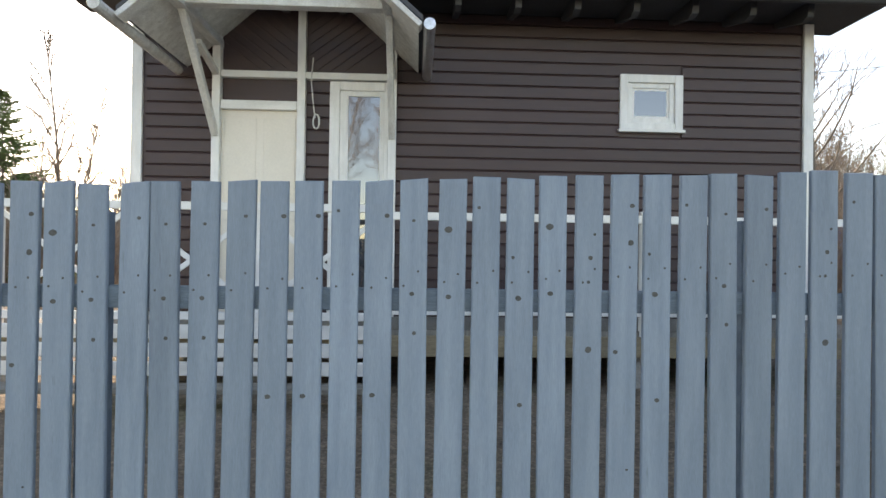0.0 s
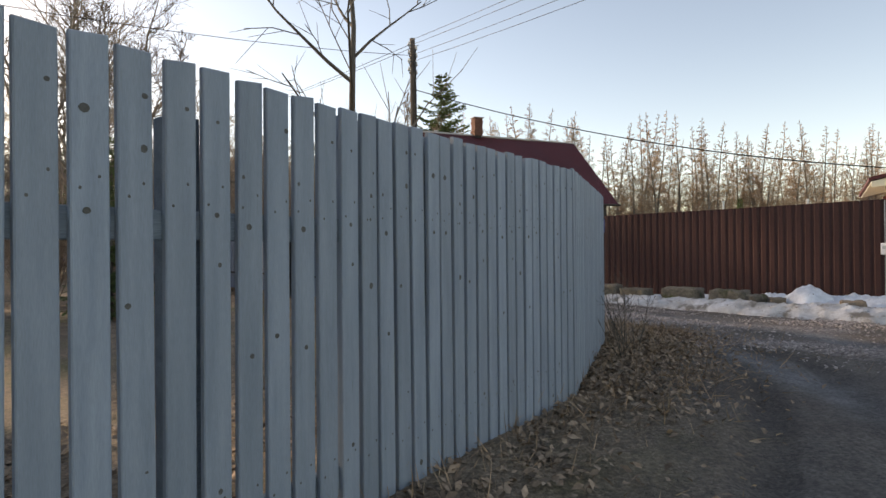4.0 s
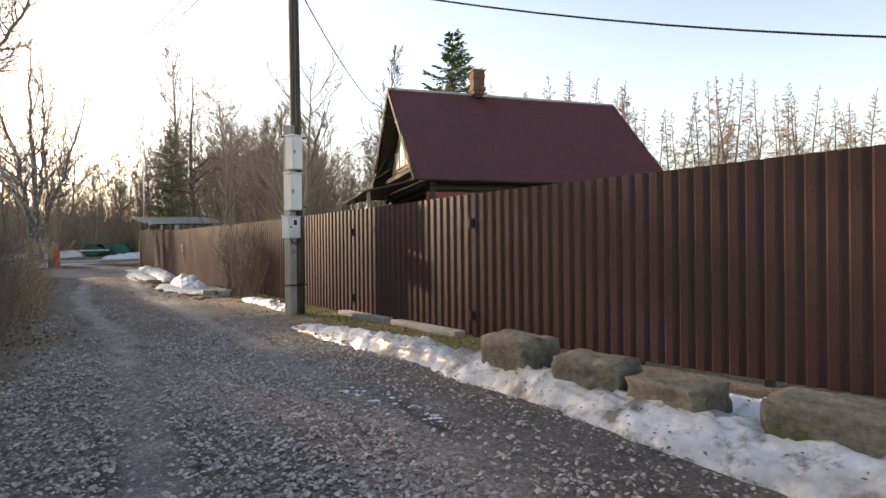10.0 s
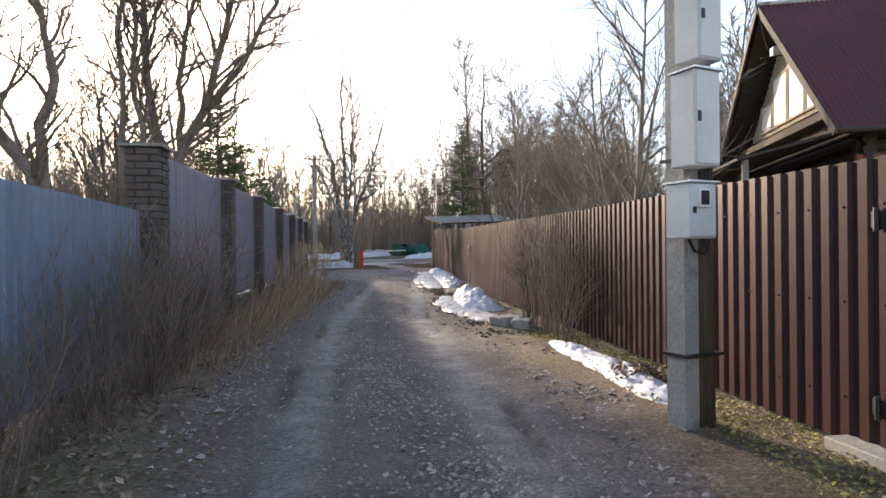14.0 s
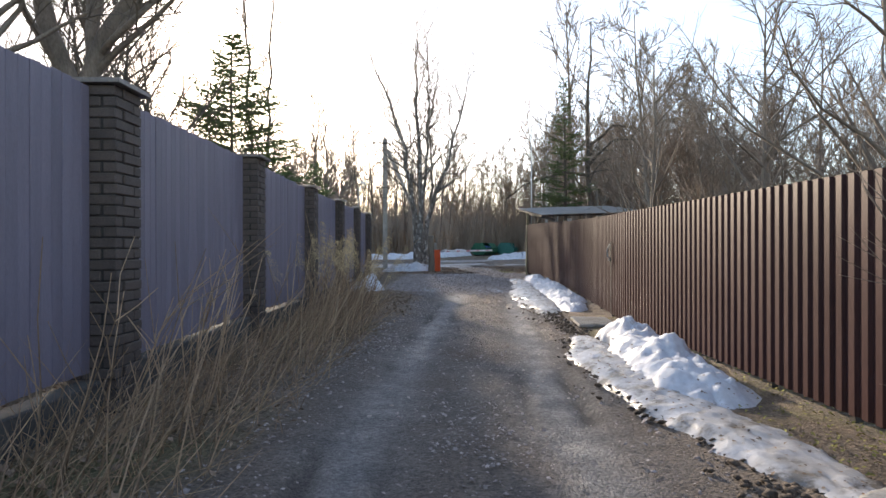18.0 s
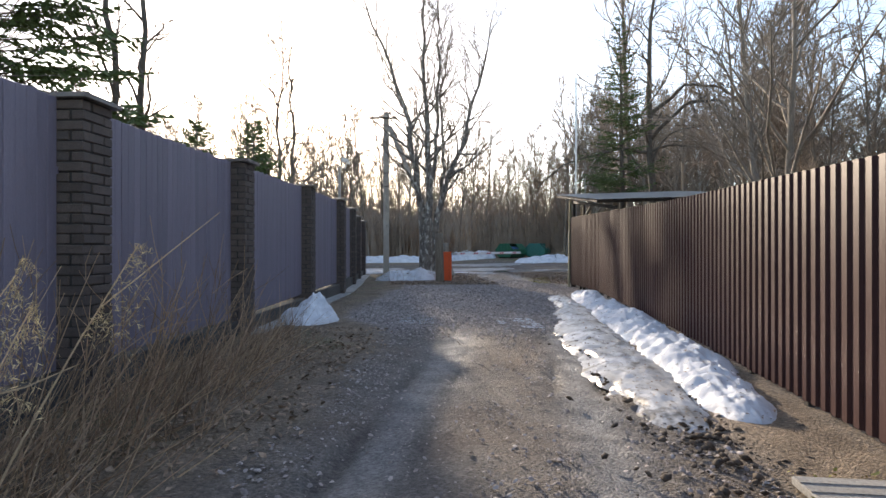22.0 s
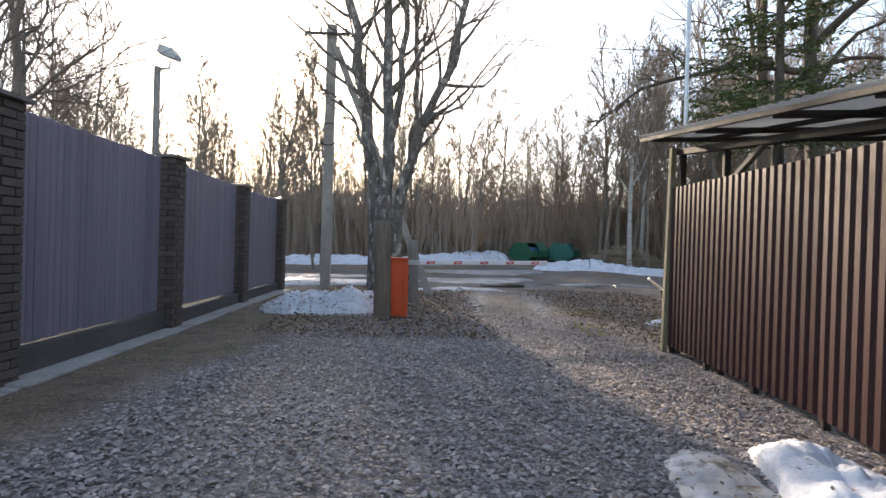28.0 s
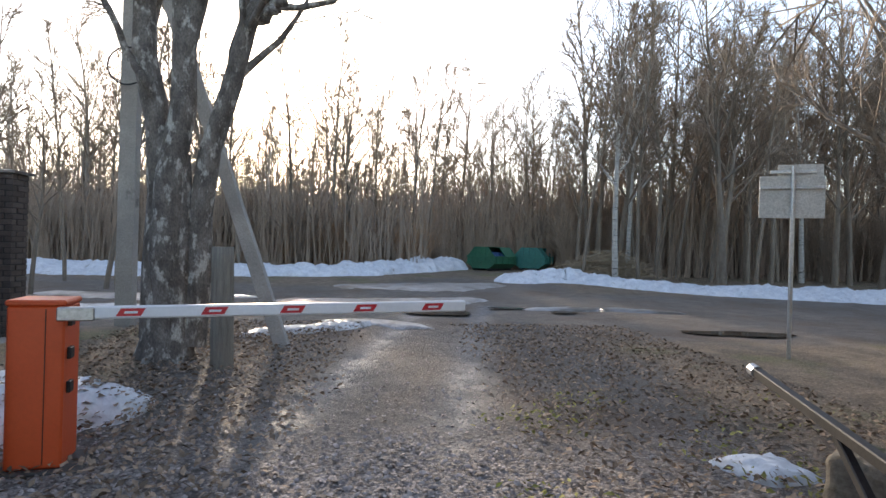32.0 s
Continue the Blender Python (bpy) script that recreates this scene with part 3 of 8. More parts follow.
for z in (1.16, 0.20):
    for (a, b) in zip(PICKETS, PICKETS[1:]):
        d = Vector((b[0] - a[0], b[1] - a[1]))
        mb = MB()
        mb.box(0, 0.003, -0.045, d.length, 0.04, 0.045, bevel=0.004)
        part("fence_rail", mb, M["rail"], fence, m=pose(a[0], a[1], z, 0, 0, math.degrees(math.atan2(d.y, d.x))))
for sx in (0.2, 2.9, 5.6, 8.3, 10.98, 13.75, 16.2):
    p, a = lerp_line([(x, y, 0) for x, y in PICKETS], min(sx, total - 0.05))
    mb = MB()
    mb.box(-0.05, 0.041, -0.2, 0.05, 0.14, 1.5, bevel=0.005)
    part("fence_post", mb, M["rail"], fence, m=pose(p.x, p.y, 0, 0, 0, math.degrees(a)))


# ---- corrugated sheet fences ----
def sheet_mesh(name, width, height, material, pitch=0.14, depth=0.02, top_slope=0.0):
    """A corrugated sheet in the xz plane, ribs upright, facing -y, with thickness."""
    mb = MB()
    xs, prof = 0.0, []
    while xs < width - 1e-6:
        for u, d in ((0.0, 0), (0.46, 0), (0.60, 1), (0.86, 1)):
            x = xs + u * pitch
            if x <= width:
                prof.append((x, d * depth))
        xs += pitch
    prof.append((width, 0.0))
    n = len(prof)
    for (x, d) in prof:
        h = height + top_slope * x
        mb.v += [(x, d, 0), (x, d, h), (x, d + 0.0015, 0), (x, d + 0.0015, h)]
    for i in range(n - 1):
        a, b = 4 * i, 4 * (i + 1)
        mb.f += [(a, b, b + 1, a + 1), (a + 2, a + 3, b + 3, b + 2), (a + 1, b + 1, b + 3, a + 3), (a, a + 2, b + 2, b)]
    return mb.mesh(name, material)


def sheet_fence(name, pts, tops, bottoms, label, material, sheet=1.12, pitch=0.14, side=1):
    """pts run so that the face looks to the right of the direction of travel reversed (side=1: face to the left when walking pts)."""
    top = thing(name, pose(0, 0, 0), label, "fence", kind="structure")
    cum = 0.0
    for i, (a, b) in enumerate(zip(pts, pts[1:])):
        d = Vector((b[0] - a[0], b[1] - a[1]))
        n = max(1, round(d.length / sheet))
        w = d.length / n
        for j in range(n):
            f0, f1 = j / n, (j + 1) / n
            z0 = bottoms[i] + (bottoms[i + 1] - bottoms[i]) * (f0 + f1) / 2
            h0 = tops[i] + (tops[i + 1] - tops[i]) * f0 - z0
            h1 = tops[i] + (tops[i + 1] - tops[i]) * f1 - z0
            p = Vector(a) + d * f0
            me = sheet_mesh("panel", w, h0, material, pitch * w / (round(w / pitch) * pitch) if w > pitch else pitch, top_slope=(h1 - h0) / w)
            ang = math.degrees(math.atan2(d.y, d.x))
            part("panel", me, None, top, m=pose(p.x, p.y, z0, 0, 0, ang))
            if name == "brown_fence" and 3.0 < p.y < 17.5:
                mb = MB()
                for zf in (0.16, 0.5, 0.84):
                    for k in range(4):
                        x = 0.032 + (2 * k) * w / 8
                        mb.tube([(x, 0.0, h0 * zf), (x, -0.007, h0 * zf)], [0.009, 0.006], 6)
                part("screw_row", mb, M["dark_metal"], top, m=pose(p.x, p.y, z0, 0, 0, math.degrees(math.atan2(d.y, d.x))))
            mb = MB()
            mb.box(-0.03, 0.03, -z0, 0.03, 0.09, h0 - 0.06)
            part("post", mb, M["dark_metal"], top, m=pose(p.x, p.y, z0, 0, 0, ang))
        for zf in (0.25, 0.8):
            mb = MB()
            zz = bottoms[i] + (tops[i] - bottoms[i]) * zf
            mb.box(0, 0.026, -0.02, d.length, 0.05, 0.02)
            part("cross_rail", mb, M["dark_metal"], top, m=pose(a[0], a[1], zz, 0, 0, math.degrees(math.atan2(d.y, d.x))))
    return top


# brown fence on the far side of the lane; runs from north to south so that its face looks west
BROWN = [(23.2, 41.5), (23.0, 38.2), (21.9, 32.0), (20.65, 26.2), (20.42, 25.1), (19.30, 16.4), (18.72, 12.6), (18.50, 10.35), (18.28, 8.55), (18.1, 4.0), (17.9, 1.35), (17.85, 0.42), (17.6, -6.0), (17.2, -14.0)]
B_TOP = [2.42, 2.36, 2.14, 1.96, 1.95, 1.85, 1.83, 1.83, 1.84, 1.86, 1.88, 1.88, 1.9, 1.9]
B_BOT = [0.24, 0.22, 0.16, 0.12, 0.1, 0.1, 0.08, 0.08, 0.08, 0.1, 0.1, 0.1, 0.1, 0.1]
brown_fence = sheet_fence("brown_fence", BROWN, B_TOP, B_BOT, "brown corrugated steel fence along the lane", M["brown_sheet"])
# shed end wall, facing the crossroads
shed_side = sheet_fence("shed_end_wall", [(26.6, 42.3), (23.25, 41.55)], [2.42, 2.42], [0.24, 0.24], "brown corrugated steel end wall of the lean-to shed", M["brown_sheet"])

# grey-blue sheet fence on the near side
BLUE = [(11.9, 5.0), (12.7, 9.5), (13.45, 13.6), (13.55, 16.7)]
blue_fence = sheet_fence("blue_grey_fence", BLUE, [1.75, 1.78, 1.8, 1.8], [0.15, 0.15, 0.15, 0.15], "grey-blue corrugated steel fence behind dry weeds", M["blue_sheet"])

# ---- board fence with brick posts ----
POSTS = [(13.6, 16.9), (14.06, 20.75), (14.42, 24.45), (14.86, 28.0), (15.25, 31.45), (15.6, 35.25), (15.93, 38.85), (15.95, 42.45), (15.87, 46.15), (15.85, 49.7)]
POST_TOP = [2.60, 2.66, 2.68, 2.63, 2.64, 2.71, 2.74, 2.74, 2.69, 2.68]
PZ = 2.62


def brick_post_template():
    t = thing("brick_post", pose(0, 0, 0), "dark brown brick fence post with a metal cap", "fence post", "brick posts of the board fence")
    mb = MB()
    mb.box(-0.18, -0.18, -0.2, 0.18, 0.18, PZ - 0.03)
    part("core", mb, M["mortar"], t)
    bk = MB()
    bk.box(-0.19, -0.0525, 0, 0.069, 0.0525, 0.074, bevel=0.006)
    bme = bk.mesh("brick", M["dark_brick"])
    n = int((PZ - 0.06) / 0.085)
    r = random.Random(2)
    for c in range(n):
        for q in range(4):
            a = 90 * q
            flip = -1 if c % 2 else 1
            m = pose(0, 0, 0.03 + c * 0.085 + r.uniform(-0.002, 0.002), 0, 0, a) @ pose(0, -0.1425 - r.uniform(0, 0.004), 0)
            if flip < 0:
                m = m @ pose(0.121, 0, 0)
            part("brick", bme, None, t, m=m)
    mb = MB()
    h = 0.25
    mb.box(-h, -h, PZ - 0.04, h, h, PZ, bevel=0.004)
    i = len(mb.v)
    mb.v += [(-h, -h, PZ), (h, -h, PZ), (h, h, PZ), (-h, h, PZ), (0, 0, PZ + 0.035)]
    mb.f += [(i, i + 1, i + 4), (i + 1, i + 2, i + 4), (i + 2, i + 3, i + 4), (i + 3, i, i + 4)]
    part("cap", mb, M["cap_metal"], t, "flat metal cap")
    return t


bp0 = brick_post_template()
for i, (x, y) in enumerate(POSTS):
    q0, q1 = POSTS[max(0, i - 1)], POSTS[min(len(POSTS) - 1, i + 1)]
    a = -math.degrees(math.atan2(q1[0] - q0[0], q1[1] - q0[1]))
    m = pose(x, y, POST_TOP[i] - PZ, 0, 0, a)
    if i == 0:
        bp0.matrix_basis = m
    else:
        copy_thing(bp0, m)

bd = []
for k in range(5):
    mb = MB()
    r = random.Random(k)
    mb.box(0, -0.012, 0, 0.104, 0.012, 2.22 + r.uniform(-0.006, 0.006), bevel=0.004)
    bd.append(mb.mesh("board", M["purple_board"]))
board_fence = thing("board_fence", pose(0, 0, 0), "purple-grey painted board fence between brick posts", "fence", kind="structure")
rb = random.Random(7)
for k, (a, b) in enumerate(zip(POSTS, POSTS[1:])):
    A, B = Vector((*a, 0)), Vector((*b, 0))
    d = (B - A)
    ang = math.degrees(math.atan2(d.y, d.x))
    ln = d.length
    mb = MB()
    top0, top1 = POST_TOP[k] - 0.05, POST_TOP[k + 1] - 0.05
    mb.box(0.2, -0.10, -0.2, ln - 0.2, 0.10, min(top0, top1) - 2.24, bevel=0.01)
    part("plinth", mb, M["plinth"], board_fence, m=pose(a[0], a[1], 0, 0, 0, ang))
    s = 0.2
    while s < ln - 0.29:
        p = A + d * (s / ln)
        zb = top0 + (top1 - top0) * s / ln - 2.22
        part("board", bd[rb.randrange(5)], None, board_fence, m=pose(p.x, p.y, zb, 0, 0, ang) @ pose(0, -0.0 + rb.uniform(-0.003, 0.003), rb.uniform(-0.008, 0.008)))
        s += 0.108
    for z in (0.7, 2.0):
        mb = MB()
        mb.box(0.19, 0.014, -0.03, ln - 0.19, 0.05, 0.03)
        part("cross_rail", mb, M["purple_board"], board_fence, m=pose(a[0], a[1], z, 0, 0, ang))
mb = MB()
for (a, b) in zip(POSTS[4:], POSTS[5:]):
    dx = Vector((b[0] - a[0], b[1] - a[1]))
    ang = math.degrees(math.atan2(dx.y, dx.x))
    mb.box(0, -0.40, -0.1, dx.length, -0.10, gz(0, (a[1] + b[1]) / 2) + 0.06, pose(a[0], a[1], 0, 0, 0, ang))
part("kerb", mb, M["felt_grey"], board_fence, "pale concrete footing strip")


# ---- dark clapboard house behind the picket fence ----
def clapboard_wall(parent, x0, x1, y, z0, z1, pitch, openings, material):
    """Boards along x on the plane y, face to -y, cut round openings (xa, xb, za, zb)."""
    z = z0
    while z < z1 - 0.01:
        h = min(pitch, z1 - z)
        cuts = [(x0, x1)]
        for (xa, xb, za, zb) in openings:
            if z < zb - 0.01 and z + h > za + 0.01:
                nc = []
                for (p, q) in cuts:
                    if xb <= p or xa >= q:
                        nc.append((p, q))
                    else:
                        if xa > p:
                            nc.append((p, xa))
                        if xb < q:
                            nc.append((xb, q))
                cuts = nc
        for (p, q) in cuts:
            mb = MB()
            mb.extrude([(0, 0, 0), (0, -0.018, 0.006), (0, -0.018, h - 0.022), (0, -0.006, h - 0.008), (0, 0, h)], (q - p, 0, 0))
            part("clapboard", mb, material, parent, m=pose(p, y, z))
        z += pitch


HX0, HX1, HY, HZ1 = -3.48, 4.33, 6.80, 4.14
house = thing("brown_house", pose(0, 0, 0), "dark brown clapboard house with white trim and a porch", "house")
mb = MB()
mb.box(HX0 + 0.02, HY + 0.002, 0.45, HX1 - 0.02, HY + 7.5, HZ1 + 0.3)
part("wall_body", mb, M["house_dark"], house)
clapboard_wall(house, HX0 + 0.1, HX1 - 0.1, HY, 0.62, HZ1, 0.142, [(2.05, 2.80, 2.82, 3.48), (-2.64, -0.58, 0.5, 4.14)], M["house_dark"])
for x in (HX0, HX1):
    mb = MB()
    mb.box(x - 0.06, HY - 0.035, 0.5, x + 0.06, HY + 0.08, HZ1, bevel=0.006)
    part("corner_board", mb, M["white_trim"], house)


def rafter_roof():
    mb = MB()
    mb.extrude([(HX0 - 0.75, HY - 0.72, HZ1 - 0.04), (HX0 - 0.75, HY - 0.72, HZ1 + 0.05), (HX0 - 0.75, HY + 3.7, HZ1 + 2.7), (HX0 - 0.75, HY + 8.2, HZ1 + 0.05), (HX0 - 0.75, HY + 8.2, HZ1 - 0.04), (HX0 - 0.75, HY + 3.7, HZ1 + 2.58)], (HX1 - HX0 + 1.3, 0, 0))
    part("roof", mb, M["black_roof"], house)
    mb = MB()
    mb.box(HX0 - 0.7, HY - 0.70, HZ1 + 0.0, HX1 + 0.5, HY + 0.3, HZ1 + 0.035)
    part("soffit", mb, M["black_roof"], house)
    x = HX0 + 0.35
    while x < HX1 + 0.2:
        mb = MB()
        mb.extrude([(x, HY - 0.62, HZ1 - 0.08), (x, HY - 0.60, HZ1 - 0.16), (x, HY - 0.5, HZ1 - 0.19), (x, HY, HZ1 - 0.06), (x, HY, HZ1 + 0.1), (x, HY - 0.62, HZ1 + 0.0)], (0.07, 0, 0))
        part("rafter_tail", mb, M["black_roof"], house)
        x += 0.64
    mb = MB()
    mb.tube([(HX0 - 0.75, HY - 0.79, HZ1 - 0.03), (HX1 + 0.6, HY - 0.79, HZ1 - 0.04)], 0.055, 10)
    part("gutter", mb, M["black_roof"], house)


rafter_roof()


# ---- porch and deck of the brown house ----
def bar(parent, name, p, q, w, d, material, label="", bevel=0.005):
    """A straight timber from p to q, w wide across, d deep."""
    p, q = Vector(p), Vector(q)
    v = q - p
    mb = MB()
    mb.box(-w / 2, -d / 2, 0, w / 2, d / 2, v.length, bevel=bevel)
    ref = Vector((0, 1, 0)) if abs(v.normalized().y) < 0.9 else Vector((1, 0, 0))
    z = v.normalized()
    x = ref.cross(z).normalized()
    y = z.cross(x)
    m = Matrix((x, y, z)).transposed().to_4x4()
    m.translation = p
    return part(name, mb, material, parent, label, m)


def porch():
    PX0, PX1 = -2.97, -0.27
    # framed front: posts, bands, door, side light
    for x in (-2.58, -1.63, -0.60):
        bar(house, "porch_post", (x, HY - 0.05, 0.62), (x, HY - 0.05, 4.1), 0.09, 0.1, M["white_trim"])
    bar(house, "band", (-2.53, HY - 0.045, 3.35), (-0.65, HY - 0.045, 3.35), 0.075, 0.09, M["white_trim"])
    bar(house, "band", (-2.53, HY - 0.045, 3.0), (-1.68, HY - 0.045, 3.0), 0.10, 0.09, M["white_trim"])
    bar(house, "band", (-1.585, HY - 0.045, 3.10), (-1.585, HY - 0.045, 3.30), 0.002, 0.002, M["white_trim"], bevel=0)
    # dark panels above, boards laid in a herringbone
    for (x0, x1, sgn) in ((-2.53, -1.68, 1), (-1.58, -0.65, -1)):
        mb = MB()
        mb.box(x0, HY - 0.01, 3.39, x1, HY, 4.12)
        part("panel", mb, M["house_dark"], house)
        cx, n = (x0 + x1) / 2, 9
        for k in range(-2, n):
            z = 3.39 + k * 0.12
            half = (x1 - x0) / 2
            pts = []
            for (xa, xb) in ((x0, x1),):
                za, zb = (z, z + (xb - xa) * 0.75) if sgn < 0 else (z + (xb - xa) * 0.75, z)
                pa, pb = Vector((xa, HY - 0.014, za)), Vector((xb, HY - 0.014, zb))
                d = pb - pa
                t0, t1 = 0.0, 1.0
                for lim, up in ((3.40, False), (4.11, True)):
                    for end in (0, 1):
                        zz = (pa.z if end == 0 else pb.z)
                        if (zz > lim) == up and abs(d.z) > 1e-6:
                            t = (lim - pa.z) / d.z
                            if end == 0:
                                t0 = max(t0, t)
                            else:
                                t1 = min(t1, t)
                if t1 - t0 > 0.05:
                    bar(house, "herringbone_board", pa + d * t0, pa + d * t1, 0.075, 0.012, M["house_dark"], bevel=0.003)
    mb = MB()
    mb.box(-2.53, HY - 0.012, 3.06, -1.68, HY, 3.31, bevel=0.003)
    part("panel", mb, M["house_dark"], house)
    z = 0.62
    while z < 3.28:
        mb = MB()
        mb.extrude([(0, 0, 0), (0, -0.018, 0.006), (0, -0.018, 0.12), (0, -0.006, 0.135), (0, 0, 0.142)], (0.27, 0, 0))
        part("clapboard", mb, M["house_dark"], house, m=pose(-1.585, HY, z))
        z += 0.142
    mb = MB()
    mb.box(-2.535, HY - 0.03, 0.62, -1.675, HY, 2.95, bevel=0.006)
    door = part("door", mb, M["cream_door"], house, "cream panel door")
    mb = MB()
    for (x0, x1) in ((-2.5, -2.14), (-2.06, -1.7)):
        mb.box(x0, HY - 0.036, 1.7, x1, HY - 0.028, 2.86, bevel=0.004)
    part("door_panel", mb, M["cream_door"], door)
    # side light
    for (x0, x1, z0, z1) in ((-1.315, -1.20, 0.62, 3.30), (-0.69, -0.645, 0.62, 3.30), (-1.20, -0.69, 3.2, 3.30)):
        mb = MB()
        mb.box(x0, HY - 0.06, z0, x1, HY, z1, bevel=0.006)
        part("frame", mb, M["white_trim"], house)
    win = MB()
    win.box(-1.20, HY - 0.03, 0.7, -1.105, HY, 3.2, bevel=0.004)
    win.box(-0.745, HY - 0.03, 0.7, -0.69, HY, 3.2, bevel=0.004)
    win.box(-1.105, HY - 0.03, 3.14, -0.745, HY, 3.2, bevel=0.004)
    sl = part("side_window", win, M["white_trim"], house, "tall white-framed window")
    g = MB()
    g.box(-1.11, HY - 0.012, 0.7, -0.74, HY - 0.004, 3.15)
    part("pane", g, M["glass"], sl)
    # gabled porch roof
    rz, ez, cx = 4.62, 3.44, (PX0 + PX1) / 2
    y0, y1 = 5.30, HY
    for sx, ex in ((-1, PX0), (1, PX1)):
        mb = MB()
        mb.extrude([(cx, y0, rz), (ex, y0, ez), (ex, y0, ez + 0.05), (cx, y0, rz + 0.06)], (0, y1 - y0, 0))
        part("porch_roof", mb, M["black_roof"], house)
        mb = MB()
        mb.extrude([(cx, y0 + 0.05, rz - 0.03), (ex - sx * 0.04, y0 + 0.05, ez - 0.012), (ex - sx * 0.04, y0 + 0.05, ez - 0.002), (cx, y0 + 0.05, rz - 0.012)], (0, y1 - y0 - 0.05, 0))
        part("porch_soffit", mb, M["old_white"], house)
        bar(house, "barge_board", (cx, y0 + 0.03, rz - 0.06), (ex - sx * 0.02, y0 + 0.03, ez - 0.05), 0.05, 0.16, M["old_white"])
        mb = MB()
        mb.tube([(ex + sx * 0.06, y0 - 0.25 if sx < 0 else y0 - 0.02, ez - 0.03), (ex + sx * 0.06, y1 + 0.02, ez - 0.05)], 0.055, 12)
        part("gutter", mb, M["old_white"] if sx < 0 else M["galv"], house, "white porch gutter" if sx < 0 else "grey zinc gutter")
        px = -2.58 if sx < 0 else -0.60
        bar(house, "knee_brace", (px, HY - 0.1, 2.66), (px, y0 + 0.45, 3.68), 0.07, 0.08, M["old_white"])
        bar(house, "knee_brace", (px, HY - 0.1, 3.35), (px, y0 + 0.85, 3.5), 0.06, 0.07, M["old_white"])
    bar(house, "porch_beam", (-2.72, y0 + 0.42, 3.74), (-0.52, y0 + 0.42, 3.74), 0.10, 0.12, M["old_white"])
    for x in (-2.58, -0.60):
        bar(house, "porch_beam", (x, y0 + 0.1, 3.70), (x, HY, 3.70), 0.09, 0.11, M["old_white"])
    # hanging cable
    mb = MB()
    pts = [(-1.50, HY - 0.09, 3.55), (-1.52, HY - 0.1, 3.3), (-1.49, HY - 0.1, 3.0), (-1.47, HY - 0.1, 2.86)]
    mb.tube(pts, 0.008, 6)
    for k in range(3):
        ring = [(-1.46 + 0.035 * math.cos(a * 0.6) + 0.004 * k, HY - 0.1 - 0.006 * k, 2.82 + 0.085 * math.sin(a * 0.6)) for a in range(12)]
        mb.tube(ring, 0.007, 6)
    part("hanging_cable", mb, M["old_white"], house, "coiled white cable")
    # deck with railing
    dk = thing("deck", pose(0, 0, 0), "raised wooden deck with white railing before the house", "deck")
    mb = MB()
    mb.box(-4.2, 5.62, 0.56, 4.4, HY, 0.62, bevel=0.005)
    part("floor_boards", mb, M["grey_wood"], dk)
    bar(dk, "fascia", (-4.2, 5.6, 0.47), (4.4, 5.6, 0.47), 0.20, 0.035, M["yellow_wood"])
    for z in (1.70, 0.80):
        bar(dk, "rail", (-0.55, 5.62, z), (4.38, 5.62, z), 0.075, 0.05, M["white_trim"])
    for z in (1.76, 0.74):
        bar(dk, "rail", (-4.2, 5.58, z), (-0.6, 5.58, z), 0.075, 0.05, M["white_trim"])
    for x in (-4.15, -3.0, -1.8, -0.62, 4.36, 1.9):
        bar(dk, "rail_post", (x, 5.62, 0.5), (x, 5.62, 1.78), 0.075, 0.075, M["white_trim"])
        bar(dk, "stump", (x, 5.75, 0.0), (x, 5.75, 0.56), 0.14, 0.14, M["concrete"])
    for (xa, xb) in ((-4.15, -3.0), (-3.0, -1.8), (-1.8, -0.62)):
        bar(dk, "cross_slat", (xa, 5.6, 0.8), (xb, 5.6, 1.7), 0.05, 0.02, M["white_trim"])
        bar(dk, "cross_slat", (xa, 5.63, 1.7), (xb, 5.63, 0.8), 0.05, 0.02, M["white_trim"])
    for z in (0.62, 0.45, 0.28):
        bar(dk, "skirt_board", (-4.2, 5.52, z - 0.02), (-0.6, 5.52, z - 0.02), 0.13, 0.02, M["white_trim"])
    bar(dk, "step_board", (-4.0, 5.0, 0.2), (-0.6, 5.0, 0.2), 0.04, 0.25, M["grey_wood"])


porch()


def small_window():
    w = part("window", MB_frame(2.05, 2.80, 2.82, 3.48, 0.095, HY - 0.05, HY - 0.0), M["white_trim"], house, "small square white-framed window")
    part("sash", MB_frame(2.145, 2.705, 2.915, 3.385, 0.06, HY - 0.02, HY + 0.01), M["white_trim"], w)
    part("mullion", MB_frame(2.205, 2.645, 2.975, 3.325, 0.03, HY - 0.005, HY + 0.012), M["white_trim"], w)
    g = MB()
    g.box(2.23, HY - 0.002, 3.0, 2.62, HY + 0.004, 3.30)
    part("pane", g, M["glass"], w)
    sill = MB()
    sill.box(2.03, HY - 0.075, 2.80, 2.82, HY - 0.0, 2.835, bevel=0.004)
    part("sill", sill, M["white_trim"], w)


def MB_frame(x0, x1, z0, z1, t, y0, y1):
    mb = MB()
    mb.box(x0, y0, z0, x0 + t, y1, z1, bevel=0.005)
    mb.box(x1 - t, y0, z0, x1, y1, z1, bevel=0.005)
    mb.box(x0 + t, y0 + 0.002, z0, x1 - t, y1, z0 + t, bevel=0.005)
    mb.box(x0 + t, y0 + 0.002, z1 - t, x1 - t, y1, z1, bevel=0.005)
    return mb


small_window()


